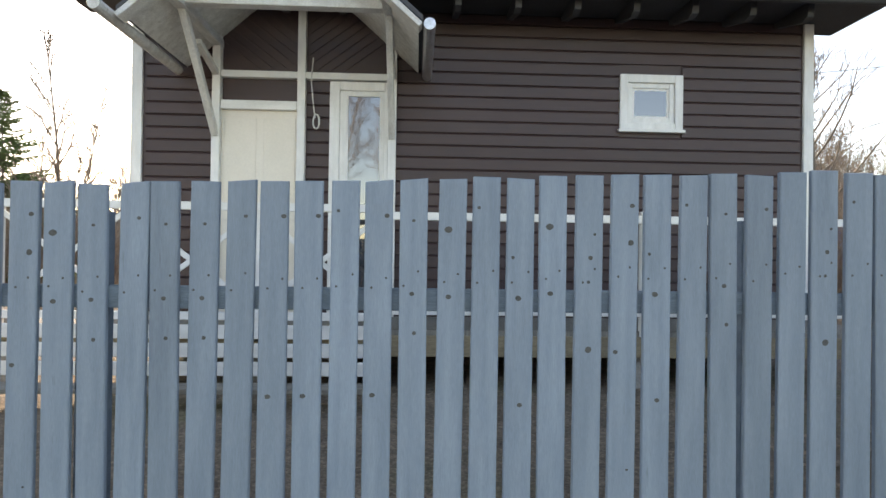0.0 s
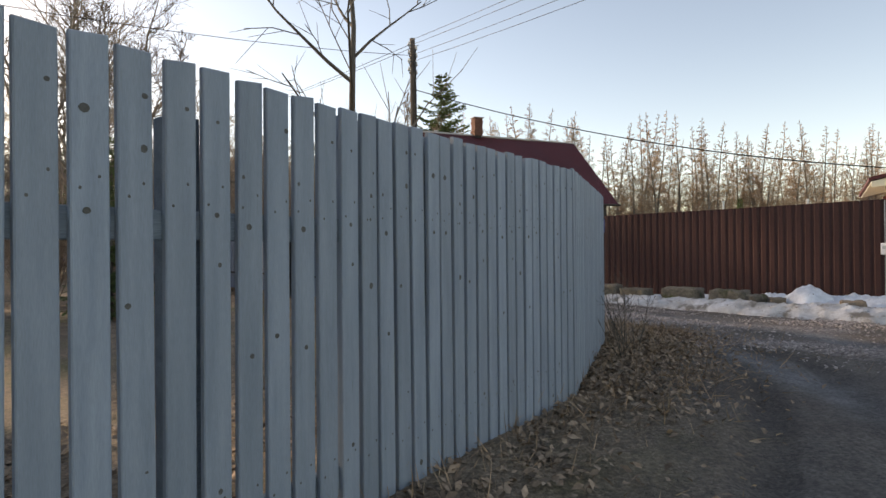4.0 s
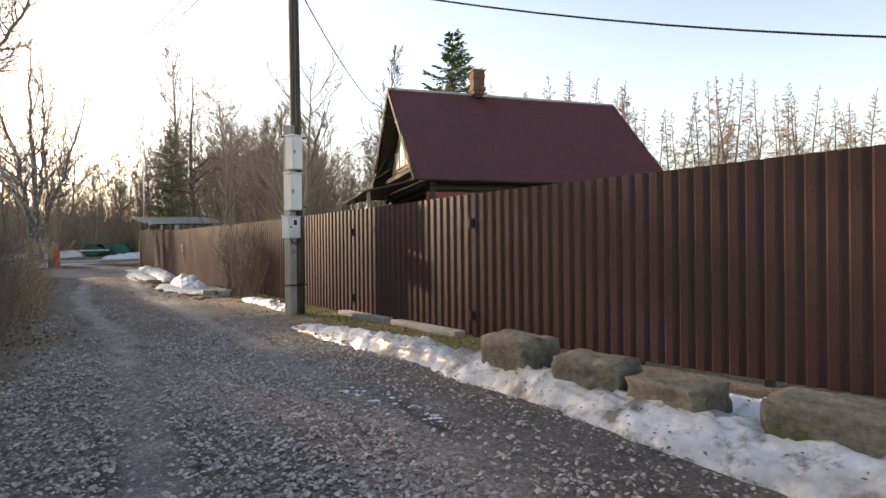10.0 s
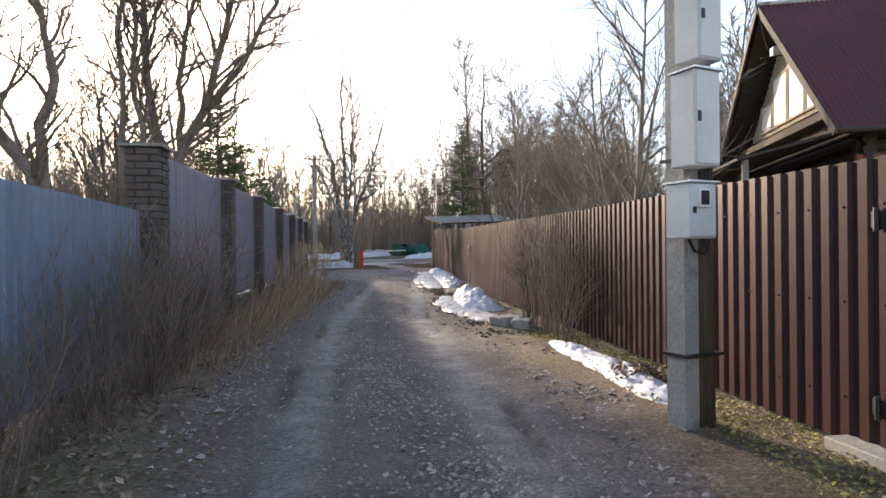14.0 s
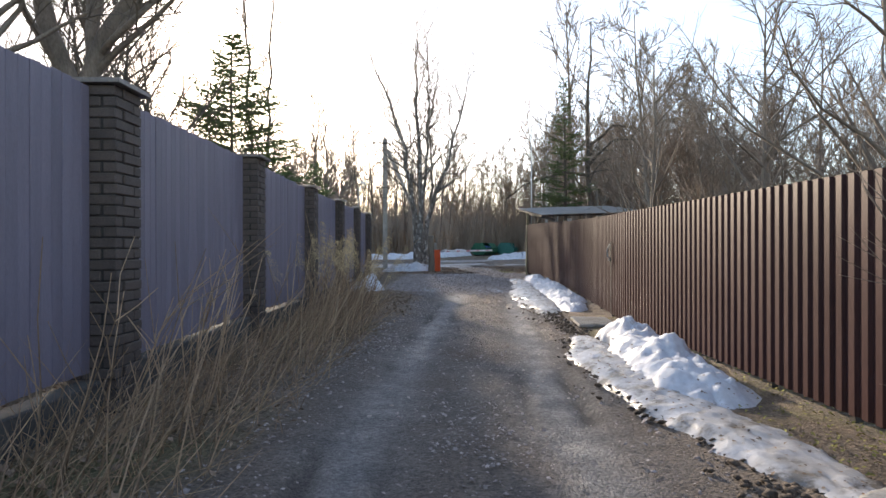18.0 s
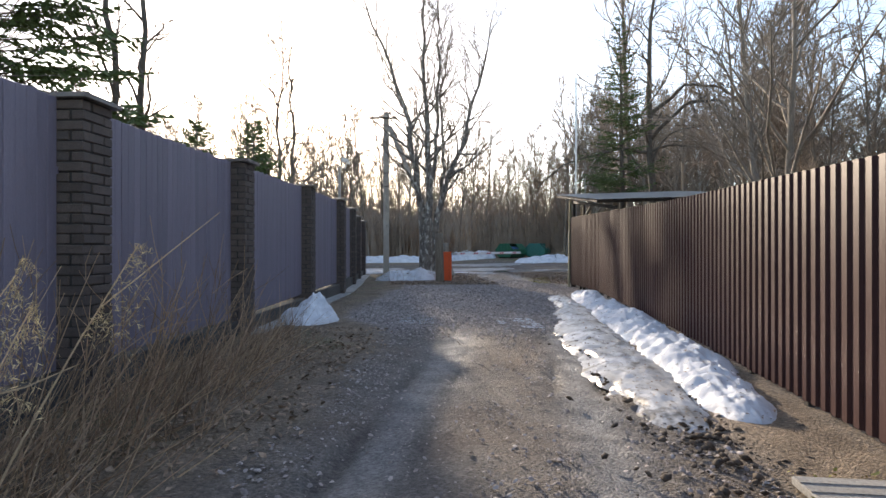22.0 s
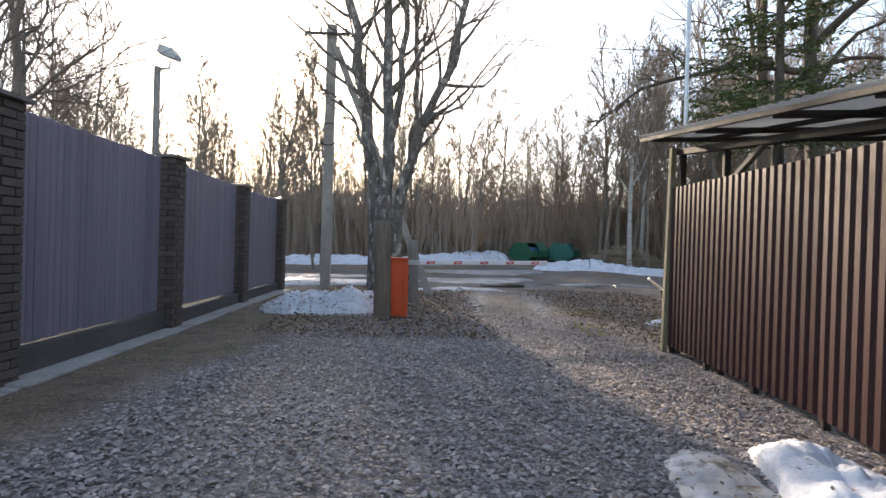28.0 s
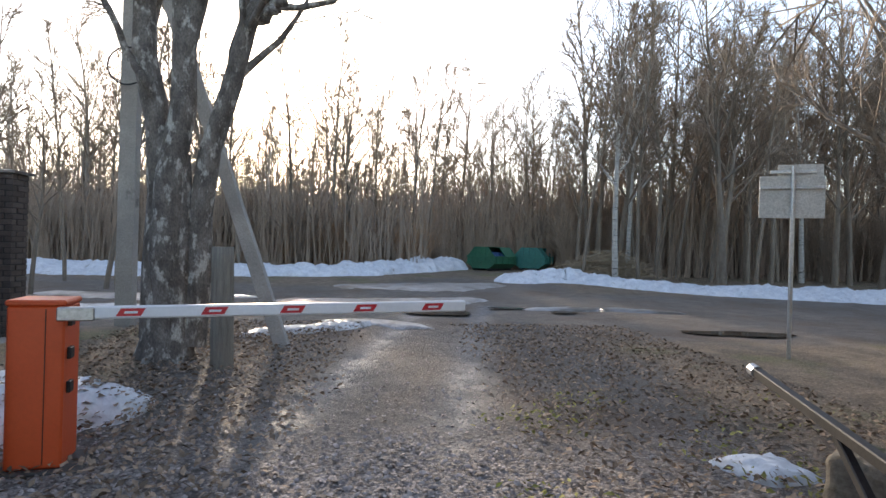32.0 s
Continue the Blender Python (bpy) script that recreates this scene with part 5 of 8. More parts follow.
def snow_bank(name, pts, widths, heights, label, material, seed, z0=None, lump=0.5, n_across=32, step=0.05):
    """A heaped bank along a line: half widths and heights at each point."""
    P3 = [(x, y, 0) for x, y in pts]
    ln = line_len(P3)
    cum = [0.0]
    for a, b in zip(P3, P3[1:]):
        cum.append(cum[-1] + (Vector(b) - Vector(a)).length)
    n = max(8, int(ln / step))
    mb = MB()
    jit = random.Random(seed)
    for i in range(n + 1):
        s = ln * i / n
        p, a = lerp_line(P3, min(s, ln - 1e-5))
        w = float(np.interp(s, cum, widths))
        hh = float(np.interp(s, cum, heights))
        end = min(1, s / 0.5, (ln - s) / 0.5)
        end = math.sqrt(max(0, end))
        nrm = Vector((-math.sin(a), math.cos(a), 0))
        for j in range(n_across + 1):
            f = 2 * j / n_across - 1
            edge = 1 + 0.34 * noise.noise((s * 1.1, f * 2, seed)) + 0.2 * noise.noise((s * 4.5, f, seed + 2))
            q = p + nrm * (w * f * edge * (0.35 + 0.65 * end))
            prof = max(0, 1 - f * f) ** 0.8
            rough = noise.fractal((q.x * 8.5, q.y * 8.5, seed), 0.55, 2.1, 4)
            zz = hh * prof * end * (1 + 0.8 * lump * noise.fractal((q.x * 1.5, q.y * 1.5, seed), 0.9, 2.0, 3))
            zz += prof * (0.3 + 0.7 * end) * (0.05 * rough * min(1, hh / 0.12) + 0.05 * min(1, hh / 0.25) * max(0, noise.noise((q.x * 3.3, q.y * 3.3, seed + 8))))
            zz += jit.uniform(-0.009, 0.009) * min(1, hh / 0.12) * prof
            mb.v.append((q.x, q.y, gz(q.x, q.y) + zz + 0.035 + min(0.02, hh * 0.2) - 0.085 * (f * f) ** 1.7 - 0.06 * (1 - end)))
    if step < 0.1:
        r = random.Random(seed)
        SNOW_TOPS.extend(v for v in mb.v if r.random() < (0.5 if 'speckled' in label else 0.14 if 'dirty' in material.name else 0.09))
    m = n_across + 1
    for i in range(n):
        for j in range(n_across):
            mb.f.append((i * m + j, i * m + j + 1, (i + 1) * m + j + 1, (i + 1) * m + j))
    return tagged(part(name, mb, material, smooth=True), label, "snow", kind="structure")


snow_bank("snow_bank", [(17.45, -5), (17.2, 0.0), (17.0, 2.1), (17.2, 4.2), (17.4, 7.4)], [0.65, 0.6, 0.55, 0.4, 0.2], [0.30, 0.26, 0.22, 0.1, 0.08], "white old snow bank along the brown fence", M["snow"], 1)
snow_bank("snow_heap", [(16.85, 1.75), (16.85, 2.3), (16.9, 2.95)], [0.35, 0.5, 0.25], [0.25, 0.36, 0.15], "white heap of old snow by the fence", M["snow"], 2)
snow_bank("snow_strip", [(16.1, -5), (16.15, 0.5), (16.35, 3.0), (16.66, 5.2), (17.03, 7.2), (17.2, 9.0), (17.3, 11.4)], [0.7, 0.62, 0.5, 0.34, 0.3, 0.28, 0.16], [0.13, 0.12, 0.1, 0.1, 0.13, 0.11, 0.05], "dirty melting snow along the road edge", M["dirty_snow"], 3, lump=0.7)
snow_bank("snow_strip", [(17.05, 6.8), (17.2, 8.0), (17.25, 9.6), (17.35, 11.3)], [0.16, 0.22, 0.22, 0.12], [0.05, 0.08, 0.07, 0.04], "white strip of old snow on the verge", M["snow"], 4)
snow_bank("snow_strip", [(18.25, 12.9), (18.42, 14.0), (18.58, 15.4), (18.68, 16.5)], [0.14, 0.24, 0.2, 0.1], [0.05, 0.09, 0.08, 0.03], "white strip of old snow on the verge", M["snow"], 5)
snow_bank("snow_heap", [(19.0, 20.0), (19.25, 21.1), (19.6, 22.8), (19.85, 24.3)], [0.4, 0.55, 0.45, 0.3], [0.09, 0.19, 0.29, 0.15], "large white snow heap beside the brown fence", M["snow"], 6, lump=0.8)
snow_bank("snow_strip", [(18.75, 17.6), (18.75, 19.2), (18.75, 21.0), (19.05, 23.0), (19.3, 24.2)], [0.2, 0.4, 0.45, 0.35, 0.2], [0.03, 0.05, 0.05, 0.05, 0.03], "dirty ice at the foot of the snow heap", M["dirty_snow"], 7)
snow_bank("snow_heap", [(20.25, 26.9), (20.75, 28.8), (21.25, 31.2), (21.72, 33.8), (22.3, 37.7)], [0.3, 0.42, 0.46, 0.46, 0.36], [0.08, 0.14, 0.16, 0.15, 0.16], "white snow heap along the brown fence", M["snow"], 8, lump=0.7)
snow_bank("snow_strip", [(19.75, 26.8), (20.1, 29), (20.6, 32), (21.2, 34.6), (21.7, 37.7)], [0.3, 0.5, 0.5, 0.4, 0.3], [0.03, 0.05, 0.05, 0.05, 0.03], "dirty melting snow along the lane", M["dirty_snow"], 9)
snow_bank("snow_heap", [(16.0, 32.3), (16.06, 33.0), (16.12, 33.7)], [0.36, 0.56, 0.32], [0.12, 0.36, 0.1], "small dirty snow heap against the board fence", M["snow"], 10, lump=1.0)
snow_bank("snow_heap", [(16.7, 44.7), (17.6, 45.0), (18.4, 45.2), (19.0, 45.8), (19.4, 46.3)], [0.55, 0.75, 0.75, 0.6, 0.3], [0.22, 0.36, 0.36, 0.24, 0.1], "speckled snow heap beside the barrier", M["snow"], 11, lump=0.6)
snow_bank("snow_patch", [(24.1, 44.6), (24.45, 44.3), (24.75, 44.1)], [0.18, 0.3, 0.16], [0.06, 0.09, 0.05], "small patch of snow beside the gate", M["snow"], 12)
snow_bank("snow_bank", [(-25, 66), (5, 63.5), (14, 63.4), (20, 66.2), (23.4, 69.4), (25.4, 71.4)], [1.6, 1.5, 1.3, 1.3, 1.1, 0.8], [0.35, 0.4, 0.34, 0.34, 0.5, 0.45], "long white snow bank across the crossroads", M["snow"], 13, lump=0.7, step=0.12)
snow_bank("snow_bank", [(26.0, 63.6), (27.6, 64.6), (29.0, 64.4), (31.0, 62.8), (33.4, 60.9), (38, 59.6), (48, 58.0), (70, 55)], [0.9, 1.25, 1.1, 0.9, 0.9, 1.2, 1.6, 1.6], [0.15, 0.34, 0.4, 0.24, 0.22, 0.3, 0.4, 0.4], "white snow bank along the forest edge", M["snow"], 14, lump=0.8, step=0.12)
snow_bank("snow_patch", [(5, 53.5), (12, 52.8), (16.5, 53.2), (19, 54.2)], [0.8, 1.0, 0.9, 0.5], [0.1, 0.12, 0.1, 0.05], "dirty snow on the crossroads", M["dirty_snow"], 15, step=0.3)
snow_bank("snow_patch", [(19.0, 50.2), (20.4, 51.2), (21.4, 52.5)], [0.25, 0.35, 0.3], [0.05, 0.06, 0.04], "thin ice patch on the dirt", M["dirty_snow"], 16)
snow_bank("snow_patch", [(3.6, 4.6), (5.0, 5.2), (6.2, 5.6)], [0.3, 0.5, 0.3], [0.1, 0.12, 0.08], "old snow in the yard behind the pickets", M["snow"], 17)

ICE = "thin grey ice and trodden snow on the crossroads"
for k, (pts, w) in enumerate((([(18.5, 56.2), (21.5, 56.0), (24.5, 57.6)], 1.5), ([(20.2, 52.6), (21.6, 52.2), (22.6, 51.5)], 0.45), ([(25.0, 55.2), (27.2, 55.6), (29.5, 55.0)], 0.5), ([(12.0, 57.0), (15.0, 56.5), (18.0, 57.0)], 0.9), ([(19.4, 60.5), (23.0, 61.0), (26.0, 62.6)], 1.7))):
    snow_bank("ice_patch", pts, [w * 0.5, w, w * 0.4], [0.018, 0.022, 0.018], ICE, M["trodden_ice"], 30 + k, step=0.12, lump=1.3)



# ---- street sign on the picket fence ----
def text_part(name, body, size, material, parent, m):
    cu = bpy.data.curves.new(name, "FONT")
    cu.body, cu.size, cu.align_x, cu.align_y, cu.extrude = body, size, "CENTER", "CENTER", 0.0008
    tmp = bpy.data.objects.new("tmp", cu)
    scene.collection.objects.link(tmp)
    bpy.context.view_layer.update()
    me = bpy.data.meshes.new_from_object(tmp.evaluated_get(bpy.context.evaluated_depsgraph_get()))
    bpy.data.objects.remove(tmp)
    me.materials.clear()
    me.materials.append(material)
    return part(name, me, None, parent, m=m)


def street_sign():
    a = 23.4
    mb = MB()
    mb.box(0, -0.004, 0, 0.232, 0.0, 0.145, bevel=0.0015)
    s = part("street_sign", mb, M["blue_sign"])
    s.matrix_basis = pose(11.742, 3.428, 1.268, 0, 0, 31.0)
    tagged(s, "blue enamel street sign with white lettering and arrow", "street sign")
    text_part("lettering", "5ый проезд", 0.041, M["white_ink"], s, pose(0.116, -0.0055, 0.092, 90, 0, 0))
    mb = MB()
    mb.extrude([(0.045, -0.0065, 0.036), (0.10, -0.0065, 0.054), (0.10, -0.0065, 0.042), (0.205, -0.0065, 0.042), (0.205, -0.0065, 0.030), (0.10, -0.0065, 0.030), (0.10, -0.0065, 0.018)], (0, 0.002, 0))
    part("arrow", mb, M["white_ink"], s)
    mb = MB()
    for (x, z) in ((0.012, 0.012), (0.22, 0.012), (0.012, 0.134), (0.22, 0.134)):
        mb.tube([(x, -0.006, z), (x, -0.003, z)], 0.004, 8)
    part("screw", mb, M["galv"], s)


street_sign()
# gate leaf edge with hinges at the fence corner
gp = thing("corner_post", pose(12.12, 3.74, 0, 0, 0, 23), "dark grey painted gate post with steel hinges", "gate post")
mb = MB()
mb.box(0.0, -0.02, 0.0, 0.05, 0.06, 1.62, bevel=0.004)
part("post", mb, M["rail"], gp)
for z in (1.28, 0.25):
    mb = MB()
    mb.box(-0.05, -0.034, z, 0.06, -0.021, z + 0.04, bevel=0.002)
    mb.tube([(0.055, -0.03, z - 0.05), (0.055, -0.03, z + 0.1)], 0.012, 8)
    part("hinge", mb, M["dark_metal"], gp)


# ---- gate details on the brown fence ----
def fence_frame(y, off=0.0, z=0.0):
    """Pose on the brown fence's face at that y; local x runs south, -y out of the face."""
    for (a, b) in zip(BROWN, BROWN[1:]):
        if b[1] <= y <= a[1]:
            f = (a[1] - y) / (a[1] - b[1])
            d = Vector((b[0] - a[0], b[1] - a[1]))
            return pose(a[0] + d.x * f, a[1] + d.y * f, z, 0, 0, math.degrees(math.atan2(d.y, d.x))) @ pose(0, off, 0)


def gate_hinge(y, z):
    mb = MB()
    mb.tube([(0, -0.012, -0.07), (0, -0.012, 0.07)], 0.016, 10)
    mb.box(-0.045, -0.004, -0.05, 0.045, 0.008, 0.05, bevel=0.002)
    part("gate_hinge", mb, M["dark_metal"], brown_fence, "dark steel gate hinge", fence_frame(y, -0.012, z))


for y, zz in ((8.55, (1.48, 0.33)), (11.75, (1.46, 0.35)), (0.44, (1.4, 0.3))):
    for z in zz:
        gate_hinge(y, z)
for y in (1.36, 0.44):
    s = thing("gate_gap_strip", fence_frame(y, -0.006, 0.08), "pale galvanised strip at the edge of a gate leaf", "gate strip")
    mb = MB()
    mb.box(-0.007, -0.004, 0.0, 0.007, 0.004, 1.78)
    part("strip", mb, M["galv"], s)
bx = thing("gate_bell_box", fence_frame(1.36, -0.02, 0.94), "white plastic bell box on the brown gate", "bell box")
mb = MB()
mb.box(-0.055, -0.05, 0, 0.055, 0.0, 0.2, bevel=0.012)
part("casing", mb, M["white_arm"], bx)
mb = MB()
mb.box(-0.03, -0.054, 0.10, 0.03, -0.05, 0.15, bevel=0.001)
part("cover", mb, M["box_grey"], bx)
wk = thing("wicket_latch", fence_frame(26.0, -0.02, 0.75), "steel wicket latch with a handle on the brown fence", "latch")
mb = MB()
mb.tube([(0.0, -0.06, 0.42), (0.0, -0.075, 0.55), (0.02, -0.03, 0.66)], 0.012, 8)
part("handle", mb, M["galv"], wk)
mb = MB()
mb.box(-0.03, -0.02, 0.25, 0.03, 0.0, 0.7, bevel=0.003)
part("lock_plate", mb, M["dark_metal"], wk)
mb = MB()
mb.box(-0.02, -0.05, 0.36, 0.03, -0.02, 0.42, bevel=0.003)
part("knob", mb, M["galv"], wk)
mb = MB()
mb.box(-0.012, -0.012, -0.62, 0.012, 0.0, 0.25)
part("strip", mb, M["dark_metal"], wk)
slab = MB()
slab.box(-0.55, -0.30, 0.0, 0.55, 0.30, 0.05, bevel=0.008)
st = part("door_step", slab, M["concrete"])
st.matrix_basis = fence_frame(25.2, -0.5, 0.05)
tagged(st, "pale ribbed concrete step before the wicket", "step")
slat = MB()
slat.box(0, -0.3, 0.05, 0.06, 0.3, 0.057)
slat = slat.mesh("rib", M["concrete"])
for k in range(9):
    part("rib", slat, None, st, m=pose(-0.5 + k * 0.12, 0, 0))
# concrete footing under the gates, and slab edge
for (y0, y1) in ((12.0, 10.5), (10.3, 8.7)):
    m = fence_frame(y0, -0.02, 0.0)
    mb = MB()
    mb.box(0, -0.14, -0.05, y0 - y1, 0.05, 0.12, bevel=0.01)
    ob = part("gate_footing", mb, M["concrete"])
    ob.matrix_basis = m
    tagged(ob, "grey concrete footing strip under the brown gate", "footing", kind="structure")
mb = MB()
mb.box(-0.1, -0.16, -0.1, 7.4, 0.08, 0.10, bevel=0.02)
ob = part("paved_edge", mb, M["plinth"])
ob.matrix_basis = fence_frame(41.3, -0.0, 0.02)
tagged(ob, "worn paving strip at the foot of the shed", "paving", kind="structure")


for y, zt in ((4.05, 2.02), (2.56, 1.96)):
    v = thing("vent_pipe", pose(18.4, y, 0), "thin white vent pipe behind the brown fence", "pipe", "vent pipes")
    mb = MB()
    mb.tube([(0, 0, 0), (0, 0, zt)], 0.022, 10)
    part("pipe", mb, M["white_trim"], v)
    mb = MB()
    mb.tube([(0, 0, zt), (0, 0, zt + 0.03)], [0.032, 0.026], 10)
    part("cap", mb, M["white_trim"], v)


# ---- lean-to shed roof with mast ----
M["mossy_wood"] = mat("mossy_weathered_wood", (0.20, 0.18, 0.10), (0.36, 0.32, 0.23), 5, 0.9, 0.4, 50, (6, 6, 0.8), fine_amt=0.3, spots=((0.10, 0.085, 0.05), 5.0, 0.6))
M["roof_plastic"] = mat("grey_translucent_sheet", (0.34, 0.33, 0.31), (0.50, 0.49, 0.46), 1.5, 0.6, 0.1, 30, spots=((0.22, 0.20, 0.18), 2, 0.6))
rnt = M["roof_plastic"].node_tree
rtr, rmx = rnt.nodes.new("ShaderNodeBsdfTranslucent"), rnt.nodes.new("ShaderNodeMixShader")
rtr.inputs["Color"].default_value = (0.5, 0.5, 0.47, 1)
rmx.inputs[0].default_value = 0.35
rnt.links.new(rnt.nodes["Principled BSDF"].outputs[0], rmx.inputs[1])
rnt.links.new(rtr.outputs[0], rmx.inputs[2])
rnt.links.new(rmx.outputs[0], rnt.nodes["Material Output"].inputs["Surface"])


def shed():
    s = thing("lean_to_shed", pose(23.2, 41.5, 0, 0, 0, -94), "lean-to shed with a grey corrugated roof behind the brown fence", "shed")
    # local: x runs south along the fence, y runs east
    mb = MB()
    n = 240
    for i in range(n + 1):
        x = -0.35 + 5.0 * i / n
        w = 0.011 * math.sin(2 * math.pi * i / 8)
        for f in range(4):
            yy = -0.38 + 4.2 * f / 3
            mb.v.append((x, yy, 3.16 - 0.115 * x + 0.03 * yy + w))
    for i in range(n):
        for k in range(3):
            a = i * 4 + k
            mb.f.append((a, a + 4, a + 5, a + 1))
    part("roof_sheet", mb, M["roof_plastic"], s, "grey translucent corrugated sheet")
    for k in range(6):
        yy = -0.35 + 0.8 * k
        bar(s, "batten", (-0.3, yy, 3.13 + 0.03 * yy), (4.6, yy, 2.57 + 0.03 * yy), 0.05, 0.05, M["black_log"])
    for x in (0.1, 1.6, 3.2, 4.4):
        bar(s, "rafter", (x, -0.33, 3.07 - 0.115 * x), (x, 3.8, 3.19 - 0.115 * x), 0.05, 0.10, M["black_log"])
    bar(s, "beam", (-0.1, 0.12, 2.93), (4.5, 0.12, 2.42), 0.08, 0.12, M["black_log"])
    for x, zz in ((0.05, 2.92), (1.35, 2.78)):
        bar(s, "post", (x, 0.12, 0.0), (x, 0.12, zz), 0.07, 0.07, M["black_log"])
    bar(s, "brace", (1.35, 0.12, 2.3), (2.2, 0.12, 2.66), 0.06, 0.06, M["grey_wood"])
    bar(s, "corner_post", (-0.06, -0.03, 0.1), (-0.06, 0.02, 2.98), 0.10, 0.07, M["mossy_wood"], "pale mossy corner post")
    mb = MB()
    mb.tube([(-0.25, 0.25, 0.1), (-0.25, 0.25, 7.1)], 0.03, 8)
    part("mast", mb, M["galv"], s, "thin steel mast")


shed()


# ---- barrier ----
def barrier():
    b = thing("barrier_gate", pose(19.39, 44.55, 0.14, 0, 0, 12), "orange barrier cabinet with a white boom and red reflectors", "barrier")
    mb = MB()
    mb.box(-0.25, -0.22, -0.06, 0.25, 0.22, 0.03, bevel=0.01)
    part("base_plate", mb, M["plinth"], b)
    mb = MB()
    mb.box(-0.20, -0.16, 0.03, 0.13, 0.17, 1.10, bevel=0.012)
    c = part("cabinet", mb, M["orange"], b)
    mb = MB()
    mb.box(-0.21, -0.17, 1.10, 0.14, 0.18, 1.14, bevel=0.012)
    part("cabinet_lid", mb, M["orange"], c)
    mb = MB()
    mb.box(0.02, -0.165, 0.06, 0.024, -0.159, 1.08)
    part("door_seam", mb, M["black_plastic"], c)
    for z in (1.0, 0.78, 0.55):
        mb = MB()
        mb.box(0.126, -0.10, z - 0.04, 0.155, -0.02, z + 0.04, bevel=0.006)
        part("fitting", mb, M["black_plastic"], c)
    mb = MB()
    mb.box(0.10, -0.235, 1.01, 0.32, -0.165, 1.10, bevel=0.008)
    part("boom_holder", mb, M["galv"], b)
    mb = MB()
    mb.box(0.28, -0.225, 0.98, 2.92, -0.18, 1.065, bevel=0.01)
    boom = part("boom", mb, M["white_arm"], b, "white boom", m=pose(0, 0, 0.035, 0, -0.9, 0))
    for k in range(5):
        x = 0.46 + k * 0.525
        mb = MB()
        mb.extrude([(x, -0.228, 0.997), (x + 0.15, -0.228, 0.997), (x + 0.18, -0.228, 1.048), (x + 0.03, -0.228, 1.048)], (0, 0.003, 0))
        r = part("reflector", mb, M["red_reflect"], boom)
        mb = MB()
        mb.extrude([(x + 0.05, -0.2295, 1.014), (x + 0.13, -0.2295, 1.014), (x + 0.135, -0.2295, 1.03), (x + 0.055, -0.2295, 1.03)], (0, 0.001, 0))
        part("mark", mb, M["white_ink"], r)


barrier()


M["post_wood"] = mat("brown_split_wood", (0.13, 0.10, 0.075), (0.25, 0.20, 0.15), 4, 0.85, 0.5, 40, (8, 8, 0.5), fine_amt=0.35, spots=((0.05, 0.04, 0.03), 5.0, 0.62))


def rough_post(name, p, rads, hgt, lean, label, material, square=False, seed=0):
    mb = MB()
    n = 9
    pts = [(lean[0] * i / (n - 1) + 0.01 * noise.noise((i, seed, 0)), lean[1] * i / (n - 1) + 0.01 * noise.noise((i, seed, 5)), -0.2 + (hgt + 0.2) * i / (n - 1)) for i in range(n)]
    rr = [rads[0] + (rads[1] - rads[0]) * i / (n - 1) for i in range(n)]
    mb.tube(pts, rr, 4 if square else 14)
    ob = part(name, mb, material, smooth=not square)
    ob.matrix_basis = pose(*p)
    return tagged(ob, label, "post")


rough_post("wooden_post", (19.1, 44.22, 0.14), (0.165, 0.15), 1.82, (-0.05, 0.0), "brown split old wooden post beside the barrier", M["post_wood"], seed=2)
rough_post("wooden_post", (19.63, 47.75, 0.14), (0.14, 0.13), 1.50, (-0.03, 0), "dark weathered wooden stub post beside the tree", M["grey_wood"], seed=4)
# second pole with brace
p2 = thing("concrete_pole", pose(16.95, 51.2, 0.15), "grey concrete utility pole with a leaning brace", "utility pole")
mb = MB()
mb.extrude([(-0.14, -0.11, -0.2), (0.14, -0.11, -0.2), (0.14, 0.11, -0.2), (-0.14, 0.11, -0.2)], (0, 0, 8.1))
part("shaft", mb, M["concrete"], p2)
bar(p2, "brace", (3.2, -1.95, -0.2), (0.15, -0.05, 7.2), 0.2, 0.2, M["concrete"])
bar(p2, "cross_arm", (-0.75, -0.16, 7.6), (0.55, -0.16, 7.6), 0.07, 0.07, M["dark_metal"])
for x in (-0.65, -0.3, 0.45):
    mb = MB()
    mb.tube([(x, -0.16, 7.62), (x, -0.16, 7.68), (x, -0.16, 7.72), (x, -0.16, 7.8)], [0.02, 0.05, 0.045, 0.025], 8)
    part("insulator", mb, M["sign_back"], p2)
ring = MB()
ring.tube([(0.0 + 0.33 * math.cos(a * 0.35), -0.2, 4.6 + 0.33 * math.sin(a * 0.35)) for a in range(19)], 0.015, 6)
part("cable_coil", ring, M["wire"], p2, "coil of black cable")
# floodlight on a short mast behind the board fence
lp = thing("flood_light", pose(15.55, 42.9, 0), "grey floodlight on a short mast behind the board fence", "flood light")
mb = MB()
mb.tube([(0, 0, 0), (0, 0, 4.2)], [0.055, 0.05], 10)
part("pole", mb, M["concrete"], lp)
mb = MB()
mb.tube([(0, 0, 4.12), (0.08, -0.03, 4.16), (0.2, -0.05, 4.16), (0.22, -0.05, 4.28)], 0.022, 8)
part("arm", mb, M["galv"], lp)
mb = MB()
mb.extrude([(0.06, -0.2, 4.38), (0.34, -0.2, 4.28), (0.36, -0.2, 4.34), (0.30, -0.2, 4.44), (0.1, -0.2, 4.50)], (0, 0.24, 0))
part("lamp_head", mb, M["box_grey"], lp)


